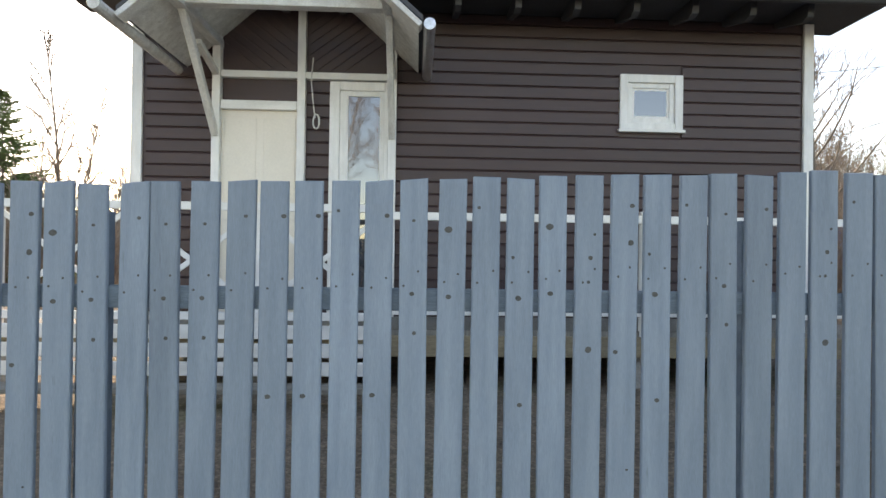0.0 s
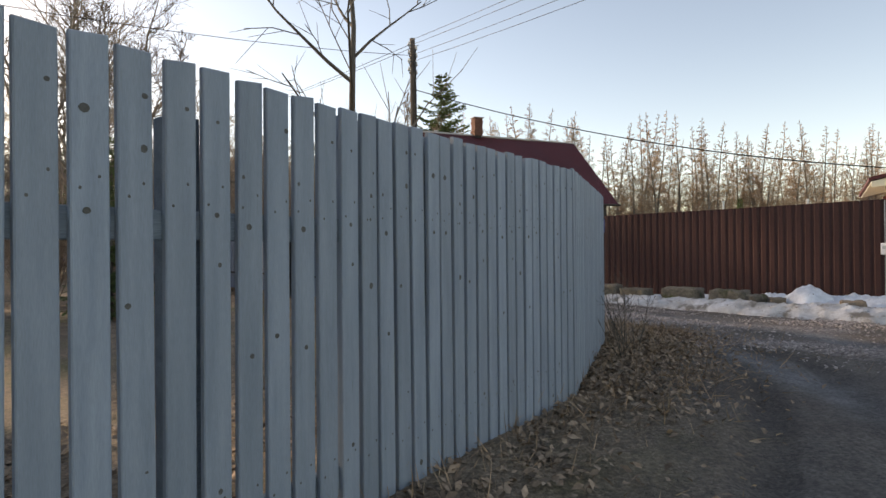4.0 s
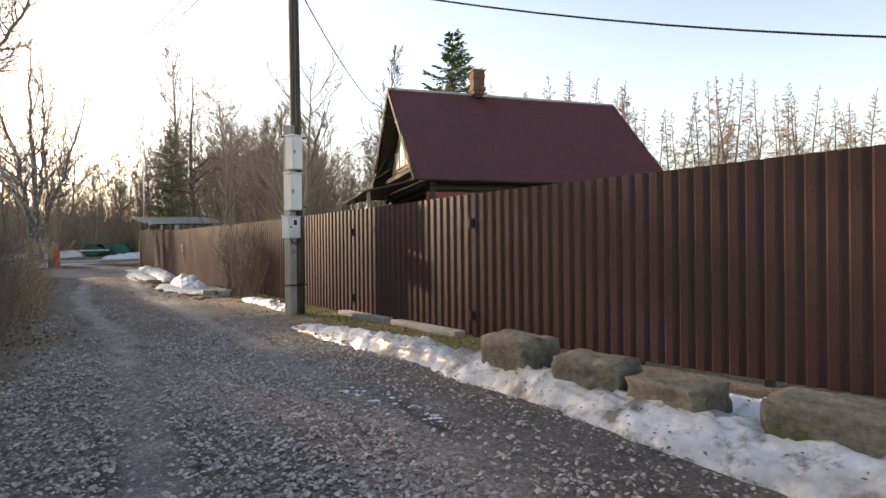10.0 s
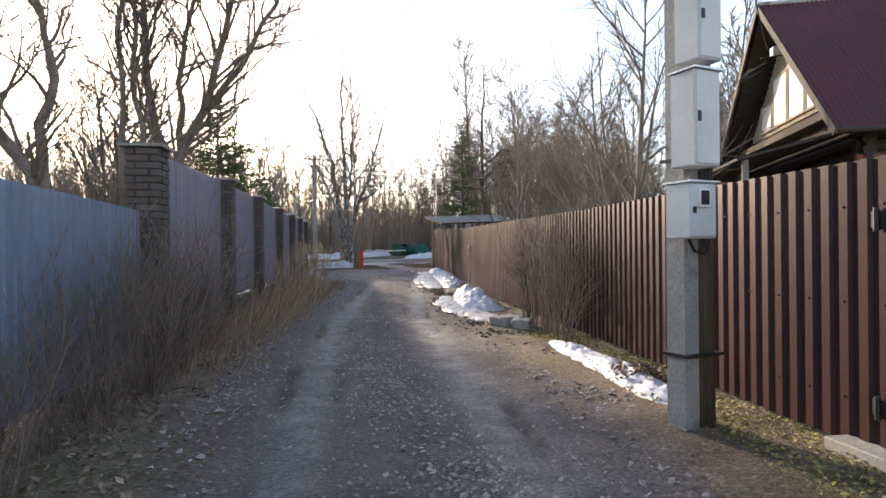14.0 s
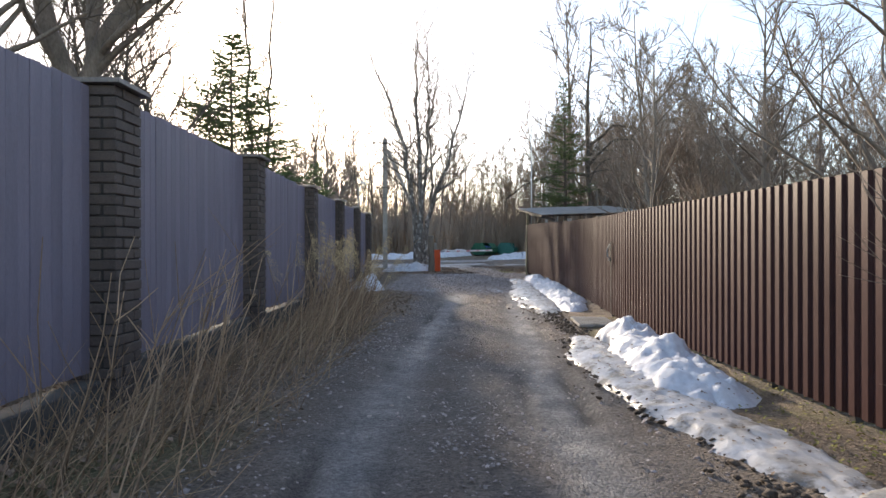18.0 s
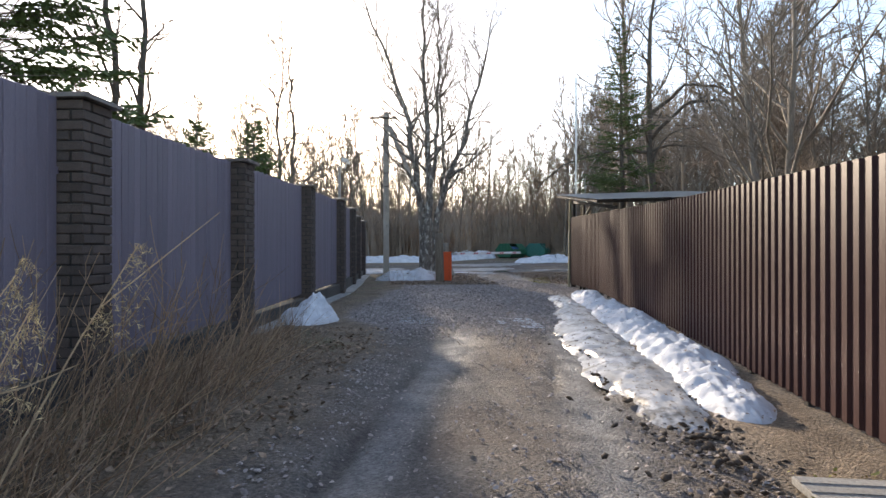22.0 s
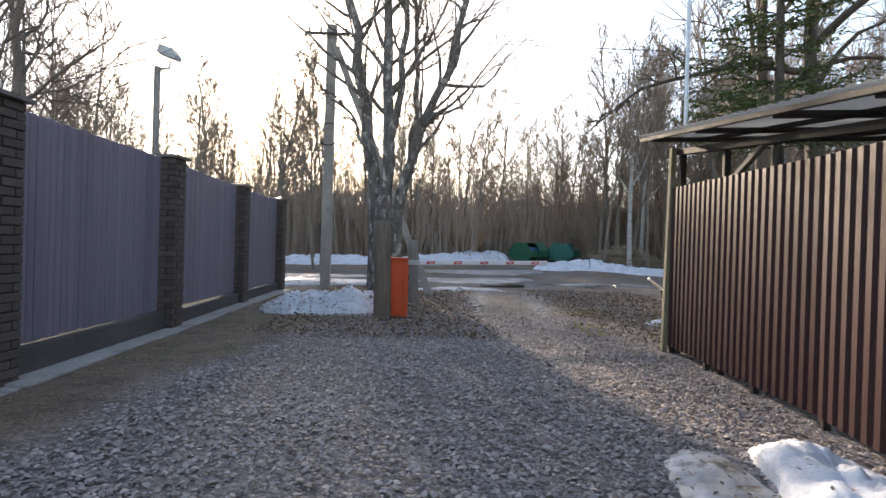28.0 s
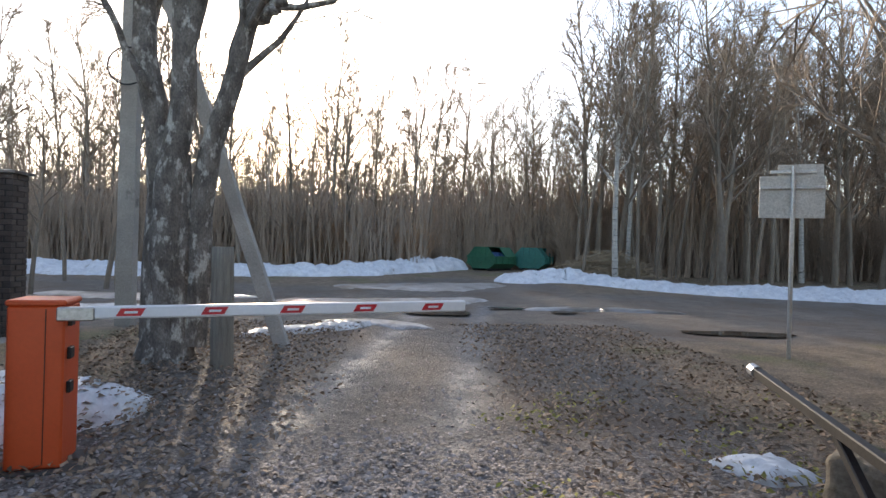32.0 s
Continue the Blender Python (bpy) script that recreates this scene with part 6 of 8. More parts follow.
# ---- notice board on a post ----
def notice():
    s = thing("notice_board", pose(27.6, 48.55, 0.21, 0, 0, -25) @ Matrix.Diagonal((0.88, 0.88, 0.97, 1)), "weathered notice boards on a thin steel post", "sign")
    mb = MB()
    mb.tube([(0, 0, -0.2), (0, 0, 2.95)], 0.035, 10)
    part("post", mb, M["galv"], s)
    mb = MB()
    mb.box(-0.50, 0.036, 2.15, 0.48, 0.066, 2.80, bevel=0.004)
    part("lower_board", mb, M["sign_back"], s)
    mb = MB()
    mb.box(-0.22, 0.068, 2.70, 0.46, 0.09, 2.98, bevel=0.004)
    part("upper_board", mb, M["sign_back"], s)
    for z in (2.62, 2.86):
        bar(s, "batten", (-0.5 if z < 2.7 else -0.35, 0.0, z), (0.48 if z < 2.7 else 0.34, 0.0, z), 0.05, 0.03, M["galv"])


notice()


# ---- open swing gate by the shed ----
def swing_gate():
    g = thing("swing_gate", pose(23.42, 41.75, 0.14, 0, 0, 79), "black steel pipe swing gate standing open", "gate")
    bar(g, "top_pipe", (0.0, 0, 0.72), (1.80, 0, 0.90), 0.05, 0.05, M["dark_metal"])
    bar(g, "strut", (0.05, 0, 0.05), (1.0, 0, 0.80), 0.04, 0.04, M["dark_metal"])
    mb = MB()
    mb.tube([(1.79, 0, 0.899), (1.86, 0, 0.906)], 0.035, 10)
    part("end_cap", mb, M["galv"], g)
    bar(g, "hinge_post", (0, 0, -0.15), (0, 0, 1.0), 0.06, 0.06, M["dark_metal"])


swing_gate()


# ---- waste skips ----
def skip(p, rz, material, label, lids):
    """Closed skip with an eight-sided end, ribs, and hatches in one upper slope."""
    s = thing("waste_skip", pose(*p, 0, 0, rz), label, "waste skip", "waste skips at the forest edge")
    W, H, LN, t = 0.88, 1.22, 2.0, 0.04
    prof = [(-0.6 * W, 0.1), (0.6 * W, 0.1), (W, 0.36), (W, 0.72), (0.5 * W, H), (-0.5 * W, H), (-W, 0.72), (-W, 0.36)]
    mb = MB()
    for y in (0.0, LN - t):
        mb.extrude([(x, y, z) for x, z in prof], (0, t, 0))
    for k, (a, b) in enumerate(zip(prof, prof[1:] + prof[:1])):
        c = [(a[0] * 0.95, a[1] + (0.03 if a[1] < 0.5 else -0.03)), (b[0] * 0.95, b[1] + (0.03 if b[1] < 0.5 else -0.03))]
        if k != 3:
            mb.extrude([(a[0], t, a[1]), (b[0], t, b[1]), (c[1][0], t, c[1][1]), (c[0][0], t, c[0][1])], (0, LN - 2 * t, 0))
    part("hull", mb, material, s)
    for k in range(5):
        x = -0.68 + k * 0.32
        top = min(H, 0.72 + (W - abs(x + 0.03)) * 0.5 / (0.5 * W)) - 0.03
        mb = MB()
        mb.box(x, -0.05, 0.3, x + 0.07, -0.002, top, bevel=0.006)
        part("rib", mb, material, s)
    for z, w in ((0.36, W), (0.74, W)):
        mb = MB()
        mb.box(-w, -0.07, z - 0.035, w, -0.052, z + 0.035, bevel=0.006)
        part("band", mb, material, s)
    mb = MB()
    mb.box(-0.32, -0.1, 0.44, 0.32, -0.072, 0.66, bevel=0.006)
    part("lifting_plate", mb, material, s)
    for k in range(4):
        y = 0.15 + k * 0.54
        mb = MB()
        mb.box(W + 0.002, y, 0.38, W + 0.05, y + 0.07, 0.7, bevel=0.006)
        part("side_rib", mb, material, s)
    sl = Vector((-0.5 * W, 0, H - 0.72))
    for k in range(2):
        y = t + k * (LN - 2 * t) / 2
        if not lids[k]:
            continue
        mb = MB()
        a, b = Vector((W, y, 0.72)), Vector((W, y, 0.72)) + sl
        mb.extrude([tuple(a), tuple(b), tuple(b + Vector((-0.03, 0, -0.03))), tuple(a + Vector((-0.03, 0, -0.03)))], (0, (LN - 2 * t) / 2 - 0.01, 0))
        part("hatch", mb, material, s)
    mb = MB()
    mb.tube([(W, t, 0.72), (W, LN - t, 0.72)], 0.03, 8)
    part("rim", mb, material, s)
    for sx in (-0.5, 0.5):
        mb = MB()
        mb.box(sx - 0.06, 0.05, 0.0, sx + 0.06, LN - 0.05, 0.1)
        part("runner", mb, M["dark_metal"], s)
    mb = MB()
    r = random.Random(int(p[0] * 10))
    for k in range(5):
        y = 0.4 + 0.28 * k
        mb.tube([(0.1 + r.uniform(-0.1, 0.2), y, 0.5), (0.2, y + 0.05, 0.75), (0.3, y + r.uniform(-0.05, 0.1), 0.93)], [0.2, 0.24, 0.09], 8)
    part("rubbish", mb, M["blue_bag"], s, "blue plastic rubbish inside")


M["blue_bag"] = mat("blue_plastic_bag", (0.03, 0.10, 0.32), (0.06, 0.17, 0.42), 5, 0.4, 0.6, 14)
skip((26.2, 70.1, gz(26.2, 70.4)), -46, M["skip_green"], "green ribbed steel waste skip with an open hatch", (False, True))
skip((28.95, 71.0, gz(28.9, 71.4)), -28, M["skip_teal"], "teal ribbed steel waste skip with closed ends", (True, False))


# ---- heap of cut branches behind the snow ----
def brush_pile(x, y, label):
    r = random.Random(17)
    mb = MB()
    for k in range(620):
        u, v = r.gauss(0, 0.42), r.gauss(0, 0.42)
        h = max(0.05, 1.35 * math.exp(-(u * u + v * v) * 1.1) * r.random() ** 0.6)
        a = r.uniform(0, 6.28)
        d = Vector((math.cos(a), math.sin(a) * 0.6, r.uniform(-0.25, 0.4)))
        q = Vector((u * 2.3, v * 1.5, h))
        n = r.uniform(0.3, 0.85)
        w = Vector((r.gauss(0, 0.1), r.gauss(0, 0.1), r.gauss(0, 0.08)))
        mb.tube([q - d * n, q + w, q + d * n], [0.014, 0.012, 0.005], 3, cap=False)
    ob = part("brush_pile", mb, M["dry_brush"])
    ob.matrix_basis = pose(x, y, gz(x, y), 0, 0, -14)
    tagged(ob, label, "brush pile", kind="stuff")


M["dry_brush"] = mat("dry_cut_branches", (0.24, 0.185, 0.125), (0.42, 0.33, 0.23), 2.0, 0.9, 0.0, 20)
brush_pile(31.6, 66.6, "heap of dry cut branches behind the snow bank")


# ---- trees ----
def limb(mb, p, d, length, r0, r1, segs, sides, rng, wob=0.12, up=0.0):
    pts, rads = [Vector(p)], [r0]
    d = Vector(d).normalized()
    for i in range(segs):
        d = d + Vector((rng.gauss(0, wob), rng.gauss(0, wob), rng.gauss(0, wob) + up))
        d.normalize()
        pts.append(pts[-1] + d * (length / segs))
        rads.append(r0 + (r1 - r0) * (i + 1) / segs)
    mb.tube(pts, rads, sides, cap=False)
    return pts, d


def side_dir(d, rng, ang):
    d = Vector(d).normalized()
    a = Vector((rng.gauss(0, 1), rng.gauss(0, 1), rng.gauss(0, 1)))
    s = d.cross(a)
    if s.length < 1e-4:
        s = Vector((1, 0, 0))
    s.normalize()
    return d * math.cos(ang) + s * math.sin(ang)


def along(pts, f):
    k = f * (len(pts) - 1)
    i = min(int(k), len(pts) - 2)
    return pts[i].lerp(pts[i + 1], k - i), (pts[i + 1] - pts[i]).normalized()


def bare_tree_meshes(seed, height, style):
    """Two meshes: trunk with limbs, and twigs."""
    rng = random.Random(seed)
    A, B = MB(), MB()
    cfg = {
        "birch": dict(r=0.0105, lean=0.03, start=0.3, n1=20, a1=0.55, l1=0.30, n2=6, a2=0.6, n3=6, up=0.10, droop=-0.12, tw=0.011),
        "alder": dict(r=0.0115, lean=0.05, start=0.25, n1=18, a1=0.75, l1=0.34, n2=6, a2=0.7, n3=6, up=0.08, droop=0.02, tw=0.011),
        "larch": dict(r=0.0095, lean=0.015, start=0.22, n1=74, a1=1.3, l1=0.175, n2=6, a2=0.55, n3=4, up=0.03, droop=0.02, tw=0.0085),
        "slim": dict(r=0.008, lean=0.05, start=0.35, n1=14, a1=0.6, l1=0.22, n2=6, a2=0.6, n3=5, up=0.08, droop=0.0, tw=0.012),
        "fruit": dict(r=0.012, lean=0.04, start=0.2, n1=13, a1=1.0, l1=0.40, n2=4, a2=0.7, n3=3, up=0.05, droop=0.0, tw=0.006),
        "round": dict(r=0.014, lean=0.05, start=0.12, n1=22, a1=0.75, l1=0.5, n2=7, a2=0.55, n3=6, up=0.10, droop=0.02, tw=0.0045),
    }[style]
    tp, td = limb(A, (0, 0, -0.2), (rng.gauss(0, cfg["lean"]), rng.gauss(0, cfg["lean"]), 1), height, height * cfg["r"], 0.012, 9, 7, rng, 0.035)
    for i in range(cfg["n1"]):
        f = cfg["start"] + (1 - cfg["start"]) * (i + rng.random()) / cfg["n1"]
        f = min(f, 0.985)
        p, d = along(tp, f)
        taper = (1 - f) ** (1.0 if style == "larch" else 0.6) + (0.05 if style == "larch" else 0.12)
        ang = cfg["a1"] * rng.uniform(0.75, 1.25)
        ln = height * cfg["l1"] * taper * rng.uniform(0.7, 1.2)
        lp, ld = limb(A, p, side_dir(d, rng, ang), ln, height * cfg["r"] * (0.12 if style == "larch" else 0.42) * (1 - f) + 0.016, 0.010, 4, 4, rng, 0.12, cfg["up"])
        for j in range(cfg["n2"]):
            f2 = 0.25 + 0.75 * (j + rng.random()) / cfg["n2"]
            q, e = along(lp, min(f2, 0.99))
            l2 = ln * rng.uniform(0.22, 0.45)
            sp, sd = limb(B, q, side_dir(e, rng, cfg["a2"] * rng.uniform(0.7, 1.3)), l2, max(0.010, cfg["tw"] * 1.3), cfg["tw"], 2, 3, rng, 0.14, cfg["up"] * 0.5)
            for k in range(cfg["n3"]):
                q3, e3 = along(sp, min(0.15 + 0.85 * (k + rng.random()) / cfg["n3"], 0.99))
                limb(B, q3, side_dir(e3, rng, 0.6 * rng.uniform(0.6, 1.4)), l2 * rng.uniform(0.4, 0.9), cfg["tw"], cfg["tw"] * 0.45, 1, 3, rng, 0.15, cfg["droop"])
    return A, B


def spruce_meshes(seed, height, spread=0.24, start=0.06, fine=1.0):
    rng = random.Random(seed)
    A, B = MB(), MB()
    tp, _ = limb(A, (0, 0, -0.2), (0, 0, 1), height, height * 0.013, 0.01, 8, 8, rng, 0.012)
    n = int(height * (3.6 if start > 0.2 else 5.6) * (1.3 if spread > 0.4 else 1))
    for i in range(n):
        f = start + (1 - start) * i / n
        p, d = along(tp, min(f, 0.99))
        R = height * spread * (1 - f) ** 0.8 * rng.uniform(0.75, 1.12) + 0.12
        for k in range(rng.randint(4, 6)):
            a = rng.uniform(0, 2 * math.pi)
            dr = Vector((math.cos(a), math.sin(a), -0.12 + 0.55 * f))
            L = R * rng.uniform(0.65, 1.1)
            bp_, _ = limb(A, p, dr, L, 0.018 * (1 - f) + 0.006, 0.004, 3, 3, rng, 0.05, 0.04)
            m = max(6, int(L * 19))
            for j in range(m):
                g = (j + rng.random()) / m
                q, e = along(bp_, min(0.12 + 0.88 * g, 0.99))
                side = 1 if j % 2 else -1
                s = e.cross(Vector((0, 0, 1))).normalized() * side
                l2 = (0.34 * L * (1 - g * 0.6)) * rng.uniform(0.6, 1.1) + 0.06
                v = (s + e * 0.8 + Vector((0, 0, rng.uniform(-0.65, -0.1)))).normalized()
                nseg = max(2, int(l2 / (0.11 * fine)))
                for t in range(nseg):
                    c = q + v * (l2 * (t + 0.5) / nseg)
                    ax = (v + Vector((rng.gauss(0, 0.35), rng.gauss(0, 0.35), rng.gauss(0, 0.3)))).normalized()
                    w = ax.cross(Vector((rng.gauss(0, 1), rng.gauss(0, 1), rng.gauss(0, 1)))).normalized() * (0.034 * fine)
                    h = ax * (0.10 * fine)
                    B.quad(c - h, c + w, c + h, c - w)
    return A, B


class Species:
    def __init__(self, name, pairs, bark, leaf, twig_name):
        self.name, self.twig_name = name, twig_name
        self.m = [(a.mesh("trunk", bark, True), b.mesh(twig_name, leaf)) for a, b in pairs]

    def put(self, x, y, scale, rz, k, label, category, group=""):
        t = thing(self.name, pose(x, y, gz(x, y), 0, 0, rz) @ Matrix.Diagonal((scale, scale, scale, 1)), label, category, group)
        a, b = self.m[k % len(self.m)]
        part("trunk", a, None, t)
        part(self.twig_name, b, None, t)
        return t


birch = Species("birch_tree", [bare_tree_meshes(k, 11.0, "birch") for k in range(3)], M["bark_birch"], M["twig"], "crown")
alder = Species("alder_tree", [bare_tree_meshes(10 + k, 10.0, "alder") for k in range(4)], M["bark_far"], M["twig"], "crown")
slim = Species("young_tree", [bare_tree_meshes(20 + k, 9.0, "slim") for k in range(3)], M["bark_far"], M["twig"], "crown")
garden = Species("garden_tree", [bare_tree_meshes(70 + k, 5.2, "round") for k in range(2)], M["bark_dark"], M["twig_garden"], "crown")
larch = Species("larch_tree", [bare_tree_meshes(30 + k, 13.0, "larch") for k in range(3)], M["bark_far"], M["twig_red"], "crown")
roundt = Species("willow_tree", [bare_tree_meshes(40 + k, 6.5, "round") for k in range(2)], M["bark_far"], M["twig"], "crown")
fruit = Species("fruit_tree", [bare_tree_meshes(61, 6.8, "fruit")], M["bark_dark"], M["bark_dark"], "crown")
spruce = Species("spruce_tree", [spruce_meshes(50, 10.0, 0.19), spruce_meshes(51, 10.0, 0.24), spruce_meshes(52, 10.0, 0.20, 0.34, 0.5), spruce_meshes(53, 8.5, 0.38), spruce_meshes(54, 6.6, 0.44, 0.38, 0.7)], M["bark_dark"], M["needle"], "foliage")

rt = random.Random(12)
LB = {"birch": "bare birch tree with pale bark at the forest edge", "alder": "bare grey-brown tree of the leafless forest", "slim": "thin leafless young tree in the forest", "larch": "tall leafless larch with reddish twigs"}


def forest_tree(x, y, big=1.0):
    u = rt.random()
    rz = rt.uniform(0, 360)
    if u < 0.10:
        birch.put(x, y, big * rt.uniform(0.75, 1.15), rz, rt.randrange(9), LB["birch"], "tree", "forest trees")
    elif u < 0.55:
        alder.put(x, y, big * rt.uniform(0.75, 1.15), rz, rt.randrange(12), LB["alder"], "tree", "forest trees")
    else:
        slim.put(x, y, big * rt.uniform(0.75, 1.3), rz, rt.randrange(9), LB["slim"], "tree", "forest trees")


# forest north of the crossroads, in rows that thicken with distance
for k in range(210):
    x = -42 + 105 * (k + rt.random()) / 210
    forest_tree(x + rt.uniform(-1, 1), 69 + 2.0 * abs(math.sin(x * 0.3)) + rt.random() ** 1.2 * 24 + (3 if 24 < x < 34 else 0), 1.2)
# taller wood to the north-east
for k in range(44):
    x = rt.uniform(33, 66)
    y = rt.uniform(60, 84)
    forest_tree(x, y - 0.1 * (x - 32) + 4, 1.35)
for k in range(40):
    forest_tree(rt.uniform(29.5, 50), rt.uniform(64, 72), 1.3)
for k in range(22):
    forest_tree(rt.uniform(30.5, 52), rt.uniform(42, 48), 1.1)
# wood behind the log house and the brown fence
for k in range(56):
    forest_tree(rt.uniform(27.5, 50), rt.uniform(25, 46), 0.95)
# trees west, behind the board fence
for k in range(46):
    forest_tree(rt.uniform(-22, 7), rt.uniform(38, 62), 0.82)
for k in range(14):
    forest_tree(rt.uniform(-30, -8), rt.uniform(14, 34), 0.7)
for k in range(14):
    forest_tree(rt.uniform(5, 12.5), rt.uniform(42, 58), 0.7)
# tall slender trees beyond the end of the board fence
for k in range(8):
    x, y = rt.uniform(9.5, 15.6), rt.uniform(53, 66)
    slim.put(x, y, rt.uniform(0.9, 1.2), rt.uniform(0, 360), k, "tall slender bare tree beyond the board fence", "tree", "slender trees by the crossroads")
# larch row to the east
for k in range(96):
    f = (k + rt.random()) / 96
    larch.put(45 + 17 * f + rt.uniform(-2.5, 8.5), 34 - 31 * f + rt.uniform(-2, 2), rt.uniform(0.85, 1.12) * (1.0 - 0.22 * f), rt.uniform(0, 360), k, LB["larch"], "tree", "larch row")
for k in range(34):
    f = rt.random()
    forest_tree(54 + 22 * f + rt.uniform(0, 8), 36 - 46 * f + rt.uniform(-3, 3), 0.85)

# old garden trees behind the board fence
for k, (x, y, sc) in enumerate(((10.2, 28.6, 1.35), (11.1, 30.2, 1.25), (9.2, 30.6, 1.45), (11.6, 27.2, 1.1))):
    garden.put(x, y, sc, 70 * k, k, "old bare garden tree with many fine twigs", "tree", "garden trees behind the board fence")

# single trees
for (x, y, s) in ((6.06, 15.4, 0.76), (9.0, 10.5, 0.3)):
    spruce.put(x, y, s, x * 70, 1, "young green conifer in the yard", "tree", "yard conifers")
spruce.put(35.6, 27.3, 1.60, 40, 3, "dark green spruce behind the log house", "tree")
spruce.put(25.4, 42.6, 0.97, 10, 2, "dark green spruce behind the lean-to shed", "tree")
spruce.put(13.0, 29.7, 1.0, 70, 4, "broad green spruce behind the board fence", "tree")
spruce.put(14.1, 36.9, 0.68, 30, 4, "bushy green spruce behind the board fence", "tree")
spruce.put(13.5, 35.2, 0.62, 130, 4, "bushy green spruce behind the board fence", "tree")
spruce.put(-12.3, 17.5, 0.72, 20, 3, "green spruce beyond the brown house", "tree")
roundt.put(9.9, 14.2, 1.0, 50, 1, "round leafless tree in the yard", "tree")
for (x, y, s) in ((-7.5, -15, 0.9), (-4.5, -18, 1.0), (-1.0, -14.5, 0.8), (2.5, -17, 1.0), (5.5, -15, 0.9)):
    birch.put(x, y, s, x * 50, int(x) % 3, "bare birch with pale bark across the track", "tree", "birches across the track")
spruce.put(24.2, 5.2, 0.26, 20, 1, "small round conifer behind the fence", "tree")
alder.put(26.9, 45.4, 1.45, 30, 1, "tall dark bare tree behind the shed", "tree")
alder.put(29.5, 43.2, 1.1, 80, 2, "tall dark bare tree behind the shed", "tree")
alder.put(33.0, 52.5, 1.3, 10, 0, "tall dark bare tree at the road edge", "tree")
roundt.put(25.5, 34.0, 1.2, 120, 1, "broad leafless tree behind the brown house", "tree")
roundt.put(21.6, 19.0, 1.0, 200, 0, "tangled leafless willow behind the brown fence", "tree")
roundt.put(23.2, 22.5, 0.95, 20, 1, "tangled leafless willow behind the brown fence", "tree")
roundt.put(25.5, 28.5, 1.1, 80, 0, "tangled leafless willow behind the brown fence", "tree")
fruit.put(11.0, 7.05, 1.0, 15, 0, "small bare fruit tree behind the pickets", "tree")
alder.put(27.5, 37.5, 1.1, 300, 0, "bare tree behind the brown fence", "tree")


# ---- forked trees grown stem by stem ----
def stem_points(line, rng, n=14, wob=0.05):
    """A bent stem through the line's points, evenly cut, with a little crookedness."""
    P = [Vector(p) for p in line]
    cum = [0.0]
    for a, b in zip(P, P[1:]):
        cum.append(cum[-1] + (b - a).length)
    out = []
    for i in range(n + 1):
        s = cum[-1] * i / n
        q = Vector([float(np.interp(s, cum, [p[c] for p in P])) for c in range(3)])
        if 0 < i < n:
            q += Vector((rng.gauss(0, wob), rng.gauss(0, wob), 0))
        out.append(q)
    return out, cum[-1]


def forked_tree(name, x, y, stems, seed, bark, label, branches=20, reach=0.30, start=0.22, twigs=5, droop=0.06, base=None):
    """stems: (points, thick radius, thin radius) in the tree's own frame."""
    rng = random.Random(seed)
    t = thing(name, pose(x, y, gz(x, y)), label, "tree")
    A, B = MB(), MB()
    if base:
        A.tube([(0.03, 0, -0.12), (0.04, 0, 0.1), (0.06, 0, 0.4), (0.09, 0, 1.1), (0.12, 0, 2.0), (0.14, 0, 2.7)], [base * k for k in (1.6, 1.25, 1.0, 0.86, 0.76, 0.5)], 16, cap=False)
    for (line, r0, r1) in stems:
        sp, ln = stem_points(line, rng)
        A.tube(sp, [r0 + (r1 - r0) * (i / (len(sp) - 1)) ** 0.8 for i in range(len(sp))], 10, cap=False)
        nb = max(4, int(branches * min(1, ln / 9)))
        for i in range(nb):
            f = start + (1 - start) * (i + rng.random()) / nb
            q, e = along(sp, min(f, 0.98))
            l1 = ln * reach * (1.25 - f) * rng.uniform(0.5, 1.2)
            lp, _ = limb(A, q, side_dir(e, rng, rng.uniform(0.5, 1.05)), l1, (r0 * (1 - f) + r1) * 0.34 + 0.008, 0.007, 6, 5, rng, 0.17, droop)
            for j in range(twigs):
                q2, e2 = along(lp, min(0.22 + 0.78 * (j + rng.random()) / twigs, 0.98))
                l2 = l1 * rng.uniform(0.25, 0.55)
                s2, _ = limb(B, q2, side_dir(e2, rng, 0.65), l2, 0.011, 0.007, 3, 3, rng, 0.16, droop)
                for k in range(4):
                    q3, e3 = along(s2, rng.uniform(0.2, 0.98))
                    limb(B, q3, side_dir(e3, rng, 0.6), l2 * rng.uniform(0.4, 0.9), 0.007, 0.004, 2, 3, rng, 0.15, droop * 0.5)
    part("trunk", A, bark, t, smooth=True)
    part("crown", B, M["twig_dark"], t)
    return t


M["twig_dark"] = mat("dark_grey_twigs", (0.10, 0.08, 0.065), (0.19, 0.155, 0.125), 1.5, 0.9, 0.0, 20, rnd=0.15)
M["bark_mottled"] = mat("mottled_grey_bark", (0.07, 0.058, 0.048), (0.21, 0.185, 0.165), 3.0, 0.9, 0.8, 26, (2, 2, 1.1), fine_amt=0.45, spots=((0.42, 0.40, 0.36), 4.0, 0.53))
